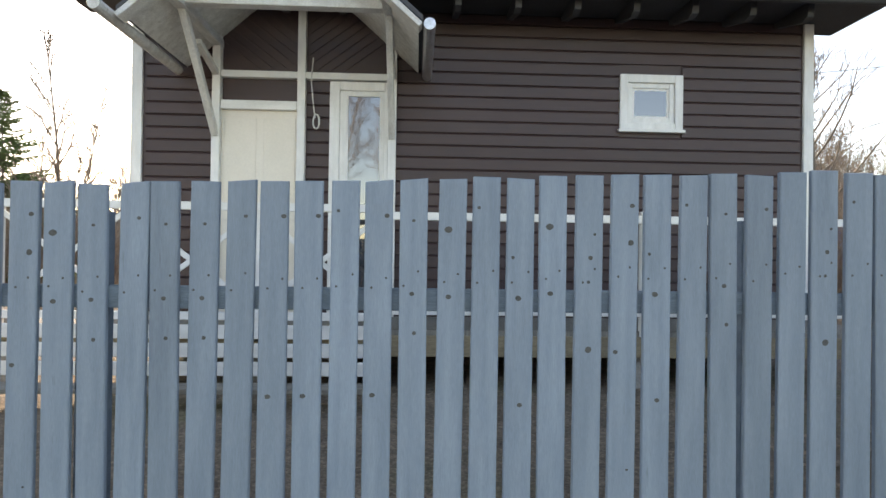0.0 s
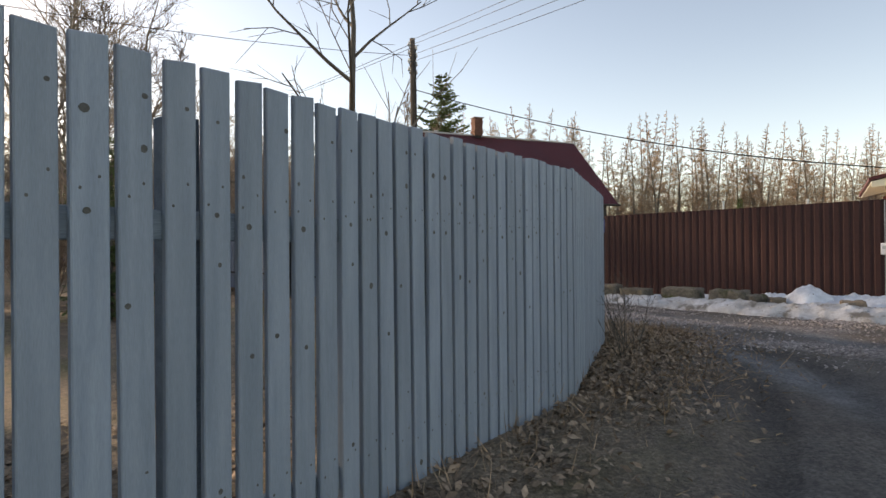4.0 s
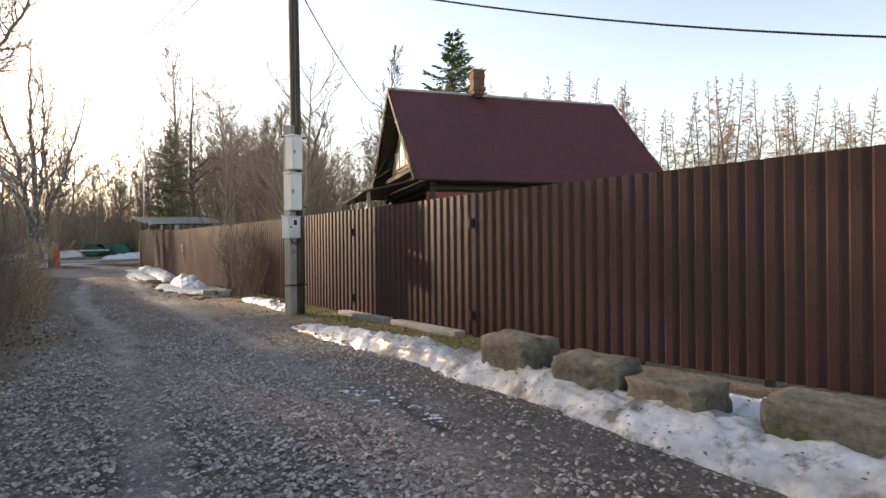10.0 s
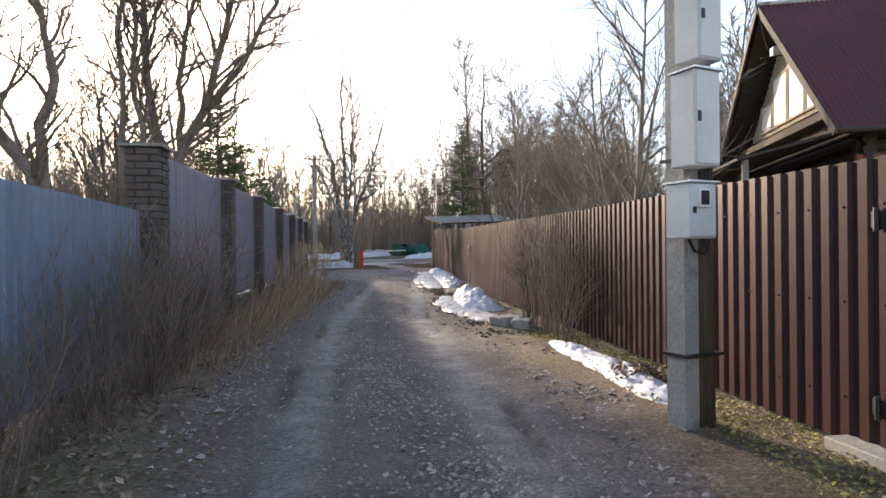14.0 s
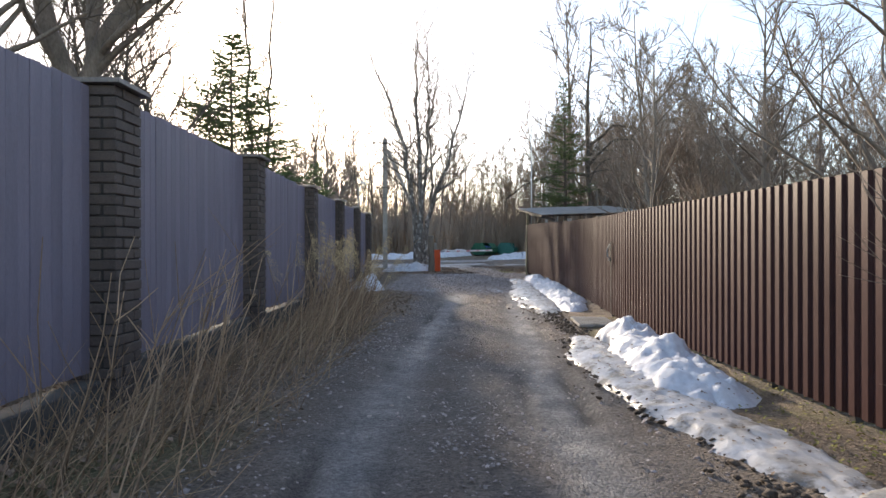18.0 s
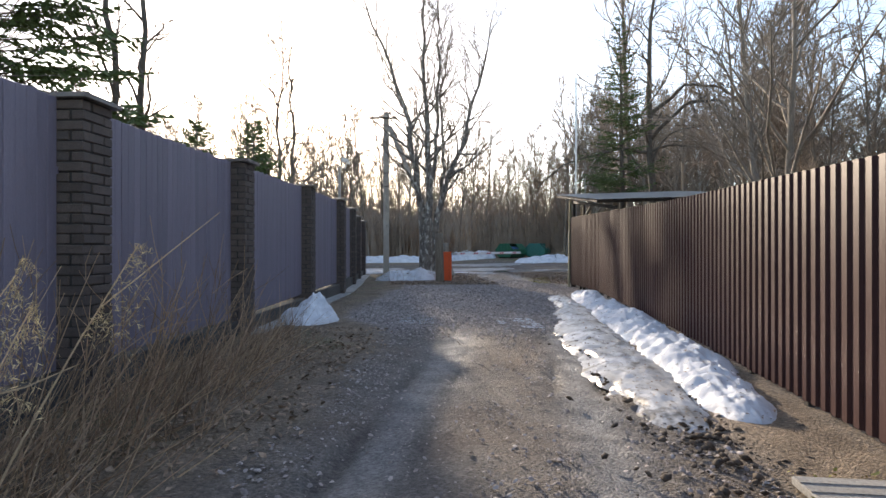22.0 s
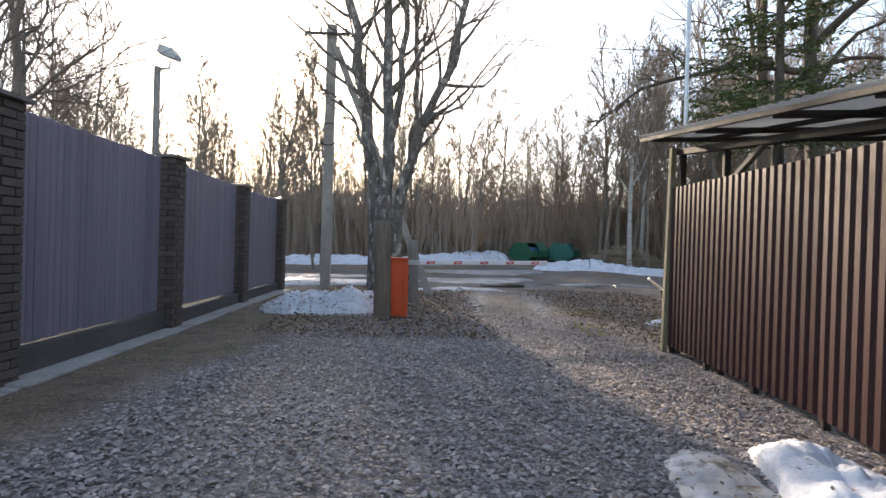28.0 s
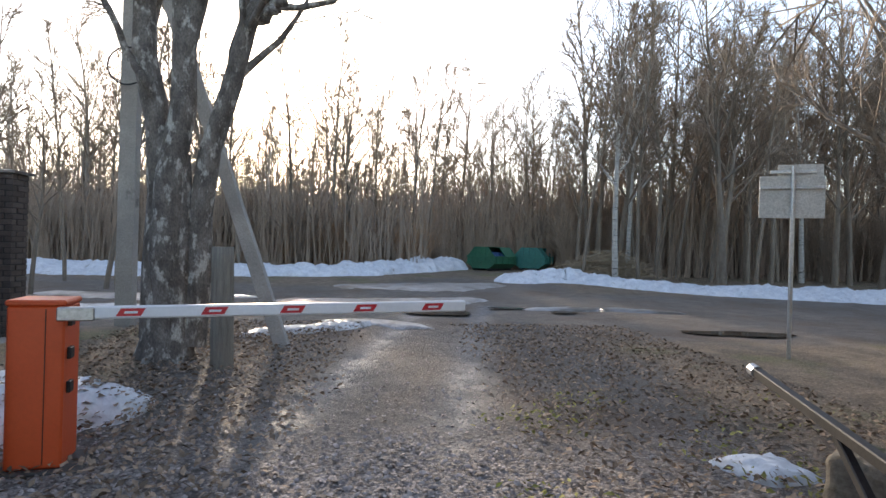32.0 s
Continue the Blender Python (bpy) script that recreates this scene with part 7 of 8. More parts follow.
# the old tree at the crossroads: four stems and a broken stub
old_tree = forked_tree("old_tree", 18.73, 48.24, [
    ([(-0.06, 0, 0.3), (-0.1, 0.05, 2.0), (-0.3, 0.1, 4.0), (-0.75, 0.1, 6.6), (-1.3, 0.1, 8.8), (-2.2, 0.2, 10.8), (-2.9, 0.3, 12.8)], 0.23, 0.02),
    ([(0.1, 0, 0.3), (0.12, -0.05, 2.5), (0.15, 0, 4.5), (0.05, 0.05, 7.5), (-0.1, 0.1, 10.0), (0.0, 0.1, 14.6)], 0.22, 0.02),
    ([(0.14, 0, 3.3), (0.45, -0.1, 6.0), (0.6, -0.2, 9.0), (0.5, -0.2, 13.0)], 0.12, 0.02),
    ([(0.34, 0.05, 0.2), (0.42, 0, 1.8), (0.55, 0, 2.6), (0.8, -0.1, 4.0), (1.2, -0.1, 4.9), (1.75, -0.1, 5.9), (1.95, -0.2, 7.4), (2.6, -0.2, 9.3), (3.0, -0.2, 11.8)], 0.19, 0.02),
    ([(0.75, 0.2, 3.6), (0.85, 0.5, 5.6), (0.7, 0.9, 8.0), (1.3, 1.2, 11.5)], 0.10, 0.02),
    ([(0.95, -0.1, 4.3), (1.25, -0.15, 4.55), (1.5, -0.15, 4.72)], 0.10, 0.06),
    ([(-0.2, 0.0, 3.4), (-0.75, -0.2, 4.6), (-1.3, -0.3, 5.0), (-2.1, -0.3, 6.0)], 0.06, 0.015)],
    77, M["bark_mottled"], "large old leafless tree with forked mottled trunks", 28, 0.30, 0.28, 5, 0.09, 0.29)
mb = MB()
mb.box(-0.60, -0.20, 4.75, -0.46, -0.06, 4.99, bevel=0.01)
part("nest_box", mb, M["grey_wood"], old_tree, "small wooden nest box")
# yard trees behind the grey and board fences
M["bark_yard"] = mat("grey_brown_yard_bark", (0.13, 0.105, 0.085), (0.26, 0.215, 0.175), 3.0, 0.9, 0.8, 26, (2, 2, 0.8), fine_amt=0.3)
forked_tree("yard_tree", 12.75, 23.0, [
    ([(0, 0, -0.2), (0.05, 0, 1.6), (0.1, 0, 3.0), (0.75, 0.1, 4.6), (1.1, 0.2, 6.5), (1.9, 0.3, 9.0), (2.3, 0.2, 11.0)], 0.165, 0.015),
    ([(0.05, 0, 2.7), (-0.35, 0, 4.2), (-0.55, 0.1, 6.4), (-0.4, 0.2, 9.0), (-0.9, 0.2, 11.2)], 0.125, 0.015),
    ([(0.08, 0.05, 2.9), (0.2, 0.2, 5.0), (0.5, 0.4, 8.0), (0.4, 0.5, 10.5)], 0.09, 0.015),
    ([(0.72, 0.1, 4.5), (1.6, -0.2, 5.6), (2.6, -0.3, 7.6), (3.1, -0.3, 9.5)], 0.085, 0.015)],
    81, M["bark_yard"], "large forked bare tree behind the board fence", 36, 0.30, 0.25, 7, 0.06)
forked_tree("yard_tree", 11.7, 19.6, [
    ([(0.3, 0, -0.2), (0.1, 0, 1.3), (-0.4, 0, 2.6), (-1.2, 0, 3.8), (-1.7, 0.2, 5.2), (-2.4, 0.2, 7.2)], 0.165, 0.02),
    ([(-0.1, 0, 1.8), (-0.25, -0.1, 3.0), (0.05, -0.1, 4.1), (-0.3, 0, 5.3), (0.1, 0.1, 7.0)], 0.115, 0.015),
    ([(-1.0, 0, 3.4), (-1.2, -0.3, 4.6), (-0.8, -0.4, 6.4)], 0.09, 0.02)],
    82, M["bark_yard"], "crooked leaning old tree behind the grey fence", 30, 0.27, 0.3, 6, 0.04)
forked_tree("yard_tree", 12.05, 22.0, [
    ([(0, 0, -0.2), (-0.05, 0, 3.0), (0.0, 0, 6.0), (-0.3, 0, 10.0)], 0.10, 0.015),
    ([(0.25, 0, -0.2), (0.3, 0, 2.5), (0.2, 0, 5.5), (0.6, 0.1, 9.0)], 0.105, 0.015)],
    83, M["bark_yard"], "twin-stemmed bare tree behind the grey fence", 24, 0.25, 0.35, 5, 0.06)
forked_tree("yard_tree", 12.7, 33.2, [
    ([(0, 0, -0.2), (-0.05, 0, 3.0), (-0.1, 0, 6.0), (-0.3, 0, 9.5)], 0.09, 0.02),
    ([(0.45, 0.1, -0.2), (0.42, 0.1, 3.0), (0.55, 0, 6.0), (0.6, 0, 9.0)], 0.08, 0.02)],
    86, M["bark_dark"], "slender pair of bare trees behind the board fence", 14, 0.2, 0.3, 5, 0.08)
forked_tree("yard_tree", 13.8, 41.8, [
    ([(0, 0, -0.2), (0.05, 0, 3.0), (-0.1, 0, 6.0), (0.1, 0, 9.0)], 0.085, 0.012),
    ([(0.15, 0, 1.5), (0.35, 0, 4.0), (0.3, 0.1, 7.8)], 0.08, 0.02)],
    84, M["bark_yard"], "slender twin-stemmed bare tree behind the board fence", 24, 0.28, 0.25, 6, 0.08)
# dark tree behind the shed, one limb hanging over the open gate
forked_tree("shed_tree", 27.3, 44.7, [
    ([(0, 0, -0.2), (0.1, 0, 4.0), (0.0, 0, 8.0), (0.2, 0, 13.0)], 0.22, 0.03),
    ([(0.05, 0, 5.0), (-1.3, -0.2, 5.1), (-2.7, -0.3, 4.7), (-3.7, -0.6, 4.3), (-4.6, -0.7, 3.5)], 0.08, 0.012),
    ([(0.05, 0, 6.5), (1.2, -0.6, 7.5), (2.2, -1.4, 7.2), (3.0, -2.0, 6.0)], 0.09, 0.012),
    ([(0.05, 0, 5.5), (0.8, -1.6, 6.6), (1.2, -3.0, 6.3), (1.3, -4.2, 5.0)], 0.09, 0.012)],
    85, M["bark_dark"], "dark bare tree with a limb over the open gate", 18, 0.22, 0.3, 6, -0.06)


# ---- loose stuff on the ground ----
def scatter(name, tv, tf, pos, scale, rz, material, label, category, tilt=None):
    """One object of many small copies of the template tv, tf; kind stuff."""
    tv, pos, scale, rz = np.array(tv, float), np.array(pos, float), np.array(scale, float), np.array(rz, float)
    n, k = len(pos), len(tv)
    if scale.ndim == 1:
        scale = np.stack([scale] * 3, 1)
    v = tv[None] * scale[:, None]
    if tilt is not None:
        tx, ty = np.array(tilt, float).T
        c, s = np.cos(tx)[:, None], np.sin(tx)[:, None]
        y, z = v[:, :, 1] * c - v[:, :, 2] * s, v[:, :, 1] * s + v[:, :, 2] * c
        v = np.stack([v[:, :, 0], y, z], 2)
        c, s = np.cos(ty)[:, None], np.sin(ty)[:, None]
        x, z = v[:, :, 0] * c + v[:, :, 2] * s, -v[:, :, 0] * s + v[:, :, 2] * c
        v = np.stack([x, v[:, :, 1], z], 2)
    c, s = np.cos(rz)[:, None], np.sin(rz)[:, None]
    x, y = v[:, :, 0] * c - v[:, :, 1] * s, v[:, :, 0] * s + v[:, :, 1] * c
    v = np.stack([x, y, v[:, :, 2]], 2) + pos[:, None]
    faces = []
    lens = [len(f) for f in tf]
    loops = np.concatenate([np.array(f) for f in tf])
    allv = v.reshape(-1, 3)
    me = bpy.data.meshes.new(name)
    me.vertices.add(len(allv))
    me.vertices.foreach_set("co", allv.ravel())
    L = (loops[None] + (np.arange(n) * k)[:, None]).ravel()
    me.loops.add(len(L))
    me.loops.foreach_set("vertex_index", L)
    tot = np.tile(lens, n)
    me.polygons.add(len(tot))
    me.polygons.foreach_set("loop_start", np.concatenate([[0], np.cumsum(tot)[:-1]]))
    me.polygons.foreach_set("loop_total", tot)
    me.materials.append(material)
    me.update(calc_edges=True)
    return tagged(new(name, me), label, category, kind="stuff")


def island_tint(m, amount):
    """Lightness varies from piece to piece of a joined mesh."""
    nt = m.node_tree
    hsv = [k for k in nt.nodes if k.type == "HUE_SAT"][0]
    src = hsv.inputs["Value"].links[0].from_socket
    geo = nt.nodes.new("ShaderNodeNewGeometry")
    mr = nt.nodes.new("ShaderNodeMapRange")
    mr.inputs[3].default_value, mr.inputs[4].default_value = 1 - amount, 1 + amount
    nt.links.new(geo.outputs["Random Per Island"], mr.inputs[0])
    mu = nt.nodes.new("ShaderNodeMath")
    mu.operation = "MULTIPLY"
    nt.links.new(mr.outputs[0], mu.inputs[0])
    nt.links.new(src, mu.inputs[1])
    nt.links.new(mu.outputs[0], hsv.inputs["Value"])


for key, amt in (("stone", 0.38), ("leaf", 0.5), ("straw", 0.4), ("weed", 0.45), ("moss", 0.4), ("twig_bush", 0.35), ("snow_clod", 0.1), ("plume", 0.25)):
    if key in M:
        island_tint(M[key], amt)

rs = np.random.RandomState(5)
STONE_V = [(1, 0, 0), (0.3, 0.9, 0.1), (-0.8, 0.5, -0.1), (-0.7, -0.6, 0.1), (0.4, -0.9, -0.1), (0.1, 0.1, 0.75), (0, 0, -0.6), (-0.5, 0.1, 0.55)]
STONE_F = [(0, 1, 5), (1, 7, 5), (1, 2, 7), (2, 3, 7), (3, 5, 7), (3, 4, 5), (4, 0, 5), (1, 0, 6), (2, 1, 6), (3, 2, 6), (4, 3, 6), (0, 4, 6)]


STONE_TOP = STONE_F[:7]


def scatter_where(n, xr, yr, keep, seed):
    """Points in a box, kept with a chance given by keep(x, y)."""
    r = np.random.RandomState(seed)
    out = []
    xs, ys, us = r.uniform(*xr, n), r.uniform(*yr, n), r.rand(n)
    for x, y, u in zip(xs, ys, us):
        if u < keep(x, y):
            out.append((x, y, gz(x, y)))
    return out


def stones(name, pts, smin, smax, label, seed):
    r = np.random.RandomState(seed)
    n = len(pts)
    s = smin + (smax - smin) * r.rand(n) ** 2.2
    sc = np.stack([s * r.uniform(0.8, 1.3, n), s * r.uniform(0.7, 1.1, n), s * r.uniform(0.5, 0.9, n)], 1)
    p = np.array(pts)
    p[:, 2] += sc[:, 2] * 0.25 + 0.012
    return scatter(name, STONE_V, STONE_TOP, p, sc, r.uniform(0, 6.28, n), M["stone"], label, "gravel", tilt=r.uniform(-0.5, 0.5, (n, 2)))


def on_gravel(x, y):
    lo = 16.9 if y > 35 else 16.2
    f = float(np.interp(y, [31, 33, 43.2, 45.5], [0, 1, 1, 0.12]))
    edge = smooth01(lo - 0.3, lo + 0.4, x) * (1 - smooth01(22.6, 23.2, x))
    return f * edge * (0.55 + 0.45 * noise.noise((x * 0.8, y * 0.8, 2)))


stones("crushed_stone", scatter_where(150000, (16.3, 23.2), (31, 47), on_gravel, 1), 0.009, 0.030, "loose grey crushed stone on the lane", 1)


def on_lane(x, y):
    r, t, s = road_masks(x, y)
    band = smooth01(0.40, 0.75, 0.5 + 0.5 * noise.noise((x * 0.9, y * 0.35, 7)))
    band = max(band, 0.95 * smooth01(3.4, 4.6, y) * (1 - smooth01(8.2, 10.0, y)) * (1 - smooth01(0.75, 1.2, x - float(np.interp(y, [3, 5, 7.5, 10], [13.6, 14.3, 14.9, 15.4])))))
    k = r * (1 - 0.85 * t) * (0.16 + 0.84 * band) * (1.0 if y < 12 else 0.45)
    if y < 3.6:
        b1 = (x - 14.2) * 0.87 + (y - 3.6) * 0.49
        b2 = (x - 12.6) * 0.87 + (y - 2.1) * 0.49
        k *= 0.12 + 0.9 * math.exp(-(b1 / 0.3) ** 2) + 0.9 * math.exp(-(b2 / 0.28) ** 2)
    return k


stones("loose_gravel", scatter_where(95000, (11.6, 17.2), (-2, 12.5), lambda x, y: min(1, 1.9 * on_lane(x, y)), 22), 0.007, 0.023, "loose grey gravel on the dirt road", 22)
stones("loose_gravel", scatter_where(95000, (13.5, 20.5), (12, 33), lambda x, y: min(1, 1.7 * on_lane(x, y)), 2), 0.006, 0.022, "loose grey gravel on the dirt lane", 2)


def on_edge(x, y):
    d, side = seg_dist(x, y, ROADC)
    return math.exp(-((d - 1.75) / 0.28) ** 2) if y < 31 else 0


stones("edge_gravel", scatter_where(30000, (13.5, 20.5), (8, 31), on_edge, 3), 0.009, 0.036, "heaped grey gravel along the lane's edge", 3)

stones("fine_gravel", scatter_where(26000, (16.8, 24.5), (43, 52), lambda x, y: 0.35 + 0.5 * noise.noise((x * 0.7, y * 0.5, 31)), 24), 0.006, 0.017, "fine brown-grey gravel on the dirt track", 24)


M["clod"] = mat("dark_earth_clod", (0.055, 0.042, 0.032), (0.12, 0.09, 0.068), 8, 0.95, 0.3, 60, fine_amt=0.35)
island_tint(M["clod"], 0.4)


def on_dirt(x, y):
    e = float(np.interp(y, [15.5, 17.5, 20, 24, 27, 31], [18.55, 18.45, 18.55, 19.3, 19.8, 20.3]))
    k = math.exp(-((x - e) / 0.3) ** 2) * smooth01(15.2, 16.4, y) * (1 - smooth01(25.5, 30.5, y) * 0.6)
    k = max(k, math.exp(-((x - 19.75) / 0.4) ** 2 - ((y - 26.0) / 1.0) ** 2))
    return k * max(0.0, 0.4 + 0.9 * noise.noise((x * 2.2, y * 1.6, 41)))


cl = scatter_where(26000, (17.6, 21.0), (15, 31), on_dirt, 61)
rc = np.random.RandomState(62)
cs = 0.010 + 0.036 * rc.rand(len(cl)) ** 2
scatter("earth_clods", STONE_V, STONE_F, [(x, y, z + 0.035) for x, y, z in cl], np.stack([cs * 1.1, cs, cs * 0.7], 1), rc.uniform(0, 6.28, len(cl)), M["clod"], "dark turned earth and clods beside the snow", "earth", tilt=rc.uniform(-0.6, 0.6, (len(cl), 2)))


# crumbled snow and ice trodden into the lane
def crumbs(x0, x1, y0, y1, n, seed):
    r = np.random.RandomState(seed)
    p = [(r.uniform(x0, x1), r.uniform(y0, y1), 0) for _ in range(n)]
    p = [(x, y, gz(x, y) + 0.012) for x, y, _ in p if noise.noise((x * 4, y * 3, seed)) > -0.15]
    s = r.uniform(0.010, 0.034, len(p))
    scatter("snow_crumbs", STONE_V, STONE_F, p, np.stack([s, s * 0.9, s * 0.35], 1), r.uniform(0, 6.28, len(p)), M["snow"], "crumbled patch of snow trodden into the lane", "snow")


crumbs(19.62, 19.98, 32.1, 33.3, 620, 1)
crumbs(19.30, 19.45, 32.6, 33.0, 90, 3)
crumbs(17.6, 18.2, 32.7, 33.5, 160, 2)
crumbs(15.6, 15.9, 6.2, 7.6, 55, 4)

# leaves and straw litter on the verges
LEAF_V = [(-1, 0, 0), (-0.2, -0.55, 0.15), (1, 0, 0.05), (-0.2, 0.55, 0.2)]
LEAF_F = [(0, 1, 2), (0, 2, 3)]


def on_verge(x, y):
    r, t, s = road_masks(x, y)
    return (1 - r) * (0.45 + 0.55 * noise.noise((x * 1.1, y * 1.1, 11)))


def corner_grass(x, y):
    p = min(abs(y - (2.45 + max(0, (x - 9.3)) * 0.41)), 9)
    side = y < 2.5 + max(0, (x - 9.3)) * 0.43
    d = math.hypot(x - 12.3, y - 3.8)
    return (math.exp(-(p / (0.45 + 0.4 * smooth01(9, 11, x) * side)) ** 2) * (0.9 if side else 0.3) + math.exp(-(d / 0.9) ** 2)) * (0.25 + 0.75 * smooth01(3, 9, x))


def litter(name, pts, s0, s1, material, label, seed):
    r = np.random.RandomState(seed)
    n = len(pts)
    p = np.array(pts)
    p[:, 2] += 0.045 + 0.03 * r.rand(n)
    return scatter(name, LEAF_V, LEAF_F, p, r.uniform(s0, s1, n), r.uniform(0, 6.28, n), material, label, "leaf litter", tilt=r.uniform(-0.7, 0.7, (n, 2)))


litter("leaf_litter", scatter_where(52000, (2, 14), (-2.0, 4.5), on_verge, 4), 0.014, 0.038, M["leaf"], "dead brown leaves on the verge", 4)
litter("leaf_litter", scatter_where(16000, (9.5, 12.8), (1.0, 4.4), corner_grass, 14), 0.014, 0.034, M["leaf"], "dead brown leaves heaped at the fence corner", 14)
litter("leaf_litter", scatter_where(60000, (12.6, 17.5), (6, 32), on_verge, 5), 0.015, 0.04, M["leaf"], "dead brown leaves on the verge", 5)
litter("leaf_litter", scatter_where(30000, (17.2, 26.5), (42, 52), lambda x, y: 0.8 * (1 - smooth01(20.4, 21.3, x)) + 0.6 * smooth01(22.6, 23.4, x), 6), 0.02, 0.045, M["leaf"], "dead brown leaves under the old tree", 6)
rl = np.random.RandomState(8)
litter("leaf_pile", [(18.5 + rl.normal(0, 0.11), 13.95 + rl.normal(0, 0.15), 0.0 + 0.12 * rl.rand()) for _ in range(900)], 0.015, 0.04, M["leaf"], "heap of dead brown leaves on the verge", 18)
litter("moss_tuft", scatter_where(160000, (17.2, 20.8), (8.0, 26), lambda x, y: smooth01(0.2, 0.5, x - (17.2 + (y - 8.5) * 0.13)) * (0.5 + 0.5 * noise.noise((x, y, 4))) * (1 - smooth01(14, 19, y) * 0.8), 7), 0.008, 0.024, M["moss"], "yellow-green moss and short grass by the fence", 7)
litter("moss_tuft", scatter_where(5000, (22.4, 26), (42.5, 46.5), lambda x, y: max(0, 0.1 + noise.noise((x, y, 14))), 8), 0.015, 0.04, M["moss"], "yellow-green moss beside the gate", 8)


# grass blades and stalks: bent ribbons with a little width
def blades(name, pts, h0, h1, w, material, label, seed, lean=0.5, category="dry grass", tall=None, bias=0.0):
    r = np.random.RandomState(seed)
    n = len(pts)
    V = [(-1, 0, 0), (1, 0, 0), (0.75, 0.10, 0.4), (-0.75, 0.10, 0.4), (0.35, 0.34, 0.78), (-0.35, 0.34, 0.78), (0, 0.62, 1.0)]
    F = [(0, 1, 2, 3), (3, 2, 4, 5), (5, 4, 6)]
    h = h0 + (h1 - h0) * r.rand(n) ** 1.5
    if tall:
        h = h * np.interp([p[1] for p in pts], *tall)
    if bias:
        sc = np.stack([np.full(n, w) * r.uniform(0.6, 1.3, n), h * r.uniform(0.0, 0.5, n), h], 1)
        return scatter(name, V, F, pts, sc, r.normal(0, 0.7, n), material, label, category, tilt=r.normal(0, lean, (n, 2)) + np.array([[0.0, bias]]))
    sc = np.stack([np.full(n, w) * r.uniform(0.6, 1.3, n), h * r.uniform(0.2, 1.0, n), h], 1)
    return scatter(name, V, F, pts, sc, r.uniform(0, 6.28, n), material, label, category, tilt=r.normal(0, lean, (n, 2)))


blades("dry_grass", scatter_where(80000, (3, 13.6), (0.5, 5.5), corner_grass, 9), 0.05, 0.24, 0.0035, M["weed"], "dry flattened grass along the picket fence", 9, 1.0)
blades("dry_grass", scatter_where(34000, (2, 13), (-1.5, 2.6), lambda x, y: 0.7 * on_verge(x, y), 10), 0.03, 0.13, 0.004, M["straw"], "short dry grass on the verge", 10, 0.8)


def weed_zone(x, y):
    fx = float(np.interp(y, [5, 13.6, 17, 24, 31, 34], [12.2, 13.5, 13.6, 14.5, 15.4, 15.8]))
    w = float(np.interp(y, [9, 12, 14, 16, 20, 26, 29, 31.5], [0.3, 0.6, 0.9, 1.5, 1.5, 1.5, 1.35, 0.7]))
    d = x - fx - 0.1
    if d < 0 or d > w:
        return 0
    return (1 - (d / w) ** 2) * (0.45 + 0.55 * abs(noise.noise((x * 1.3, y * 0.8, 21))))


def dense(n, seed, k=1.0, y0=7, y1=32):
    return scatter_where(n, (12, 17.4), (y0, y1), lambda x, y: k * weed_zone(x, y), seed)


TALL = ([9, 12, 14, 15.5, 17, 22, 28, 32], [0.25, 0.3, 0.45, 0.85, 0.95, 0.75, 0.75, 0.6])
blades("dry_weeds", dense(34000, 11), 0.15, 0.75, 0.0035, M["weed"], "tangled dry brown weeds along the board fence", 11, 0.42, "dry weeds", TALL)
blades("dry_weeds", dense(26000, 12), 0.10, 0.45, 0.0035, M["straw"], "dry straw weeds along the board fence", 12, 0.7, "dry weeds", TALL)
blades("tall_weeds", dense(3000, 13, 0.8, 14.5, 31), 0.7, 1.3, 0.0045, M["weed"], "tall dry brown weed stalks by the fence", 13, 0.26, "dry weeds", TALL)

blades("leaning_straw", dense(6500, 14, 0.9, 17, 30), 0.5, 1.15, 0.004, M["straw"], "long dry straw stalks leaning over the lane", 14, 0.3, "dry weeds", None, 0.75)
blades("leaning_straw", dense(5000, 15, 0.9, 16, 31), 0.4, 1.0, 0.004, M["weed"], "long dry brown stalks leaning over the lane", 15, 0.35, "dry weeds", None, 0.55)

blades("leaning_straw", dense(9000, 16, 1.0, 24, 32), 0.25, 0.85, 0.004, M["weed"], "tangled dry brown weeds leaning over the lane", 16, 0.45, "dry weeds", None, 0.5)


def stalks(name, roots, h0, h1, lean, material, label, seed, branch=3, category="dry weeds", r=0.006):
    rng = random.Random(seed)
    mb = MB()
    tips = []
    for (x, y, z) in roots:
        h = rng.uniform(h0, h1)
        d = (rng.gauss(lean[0], 0.16), rng.gauss(lean[1], 0.16), 1)
        pts, e = limb(mb, (x, y, z), d, h, r, r * 0.4, 4, 3, rng, 0.06, -0.02)
        tips.append(pts)
        for k in range(branch):
            q, ee = along(pts, rng.uniform(0.3, 0.95))
            limb(mb, q, side_dir(ee, rng, rng.uniform(0.4, 0.8)), h * rng.uniform(0.15, 0.35), r * 0.6, r * 0.3, 2, 3, rng, 0.12, 0.02)
    tagged(part(name, mb, material), label, category, kind="stuff")
    return tips


rw = random.Random(31)
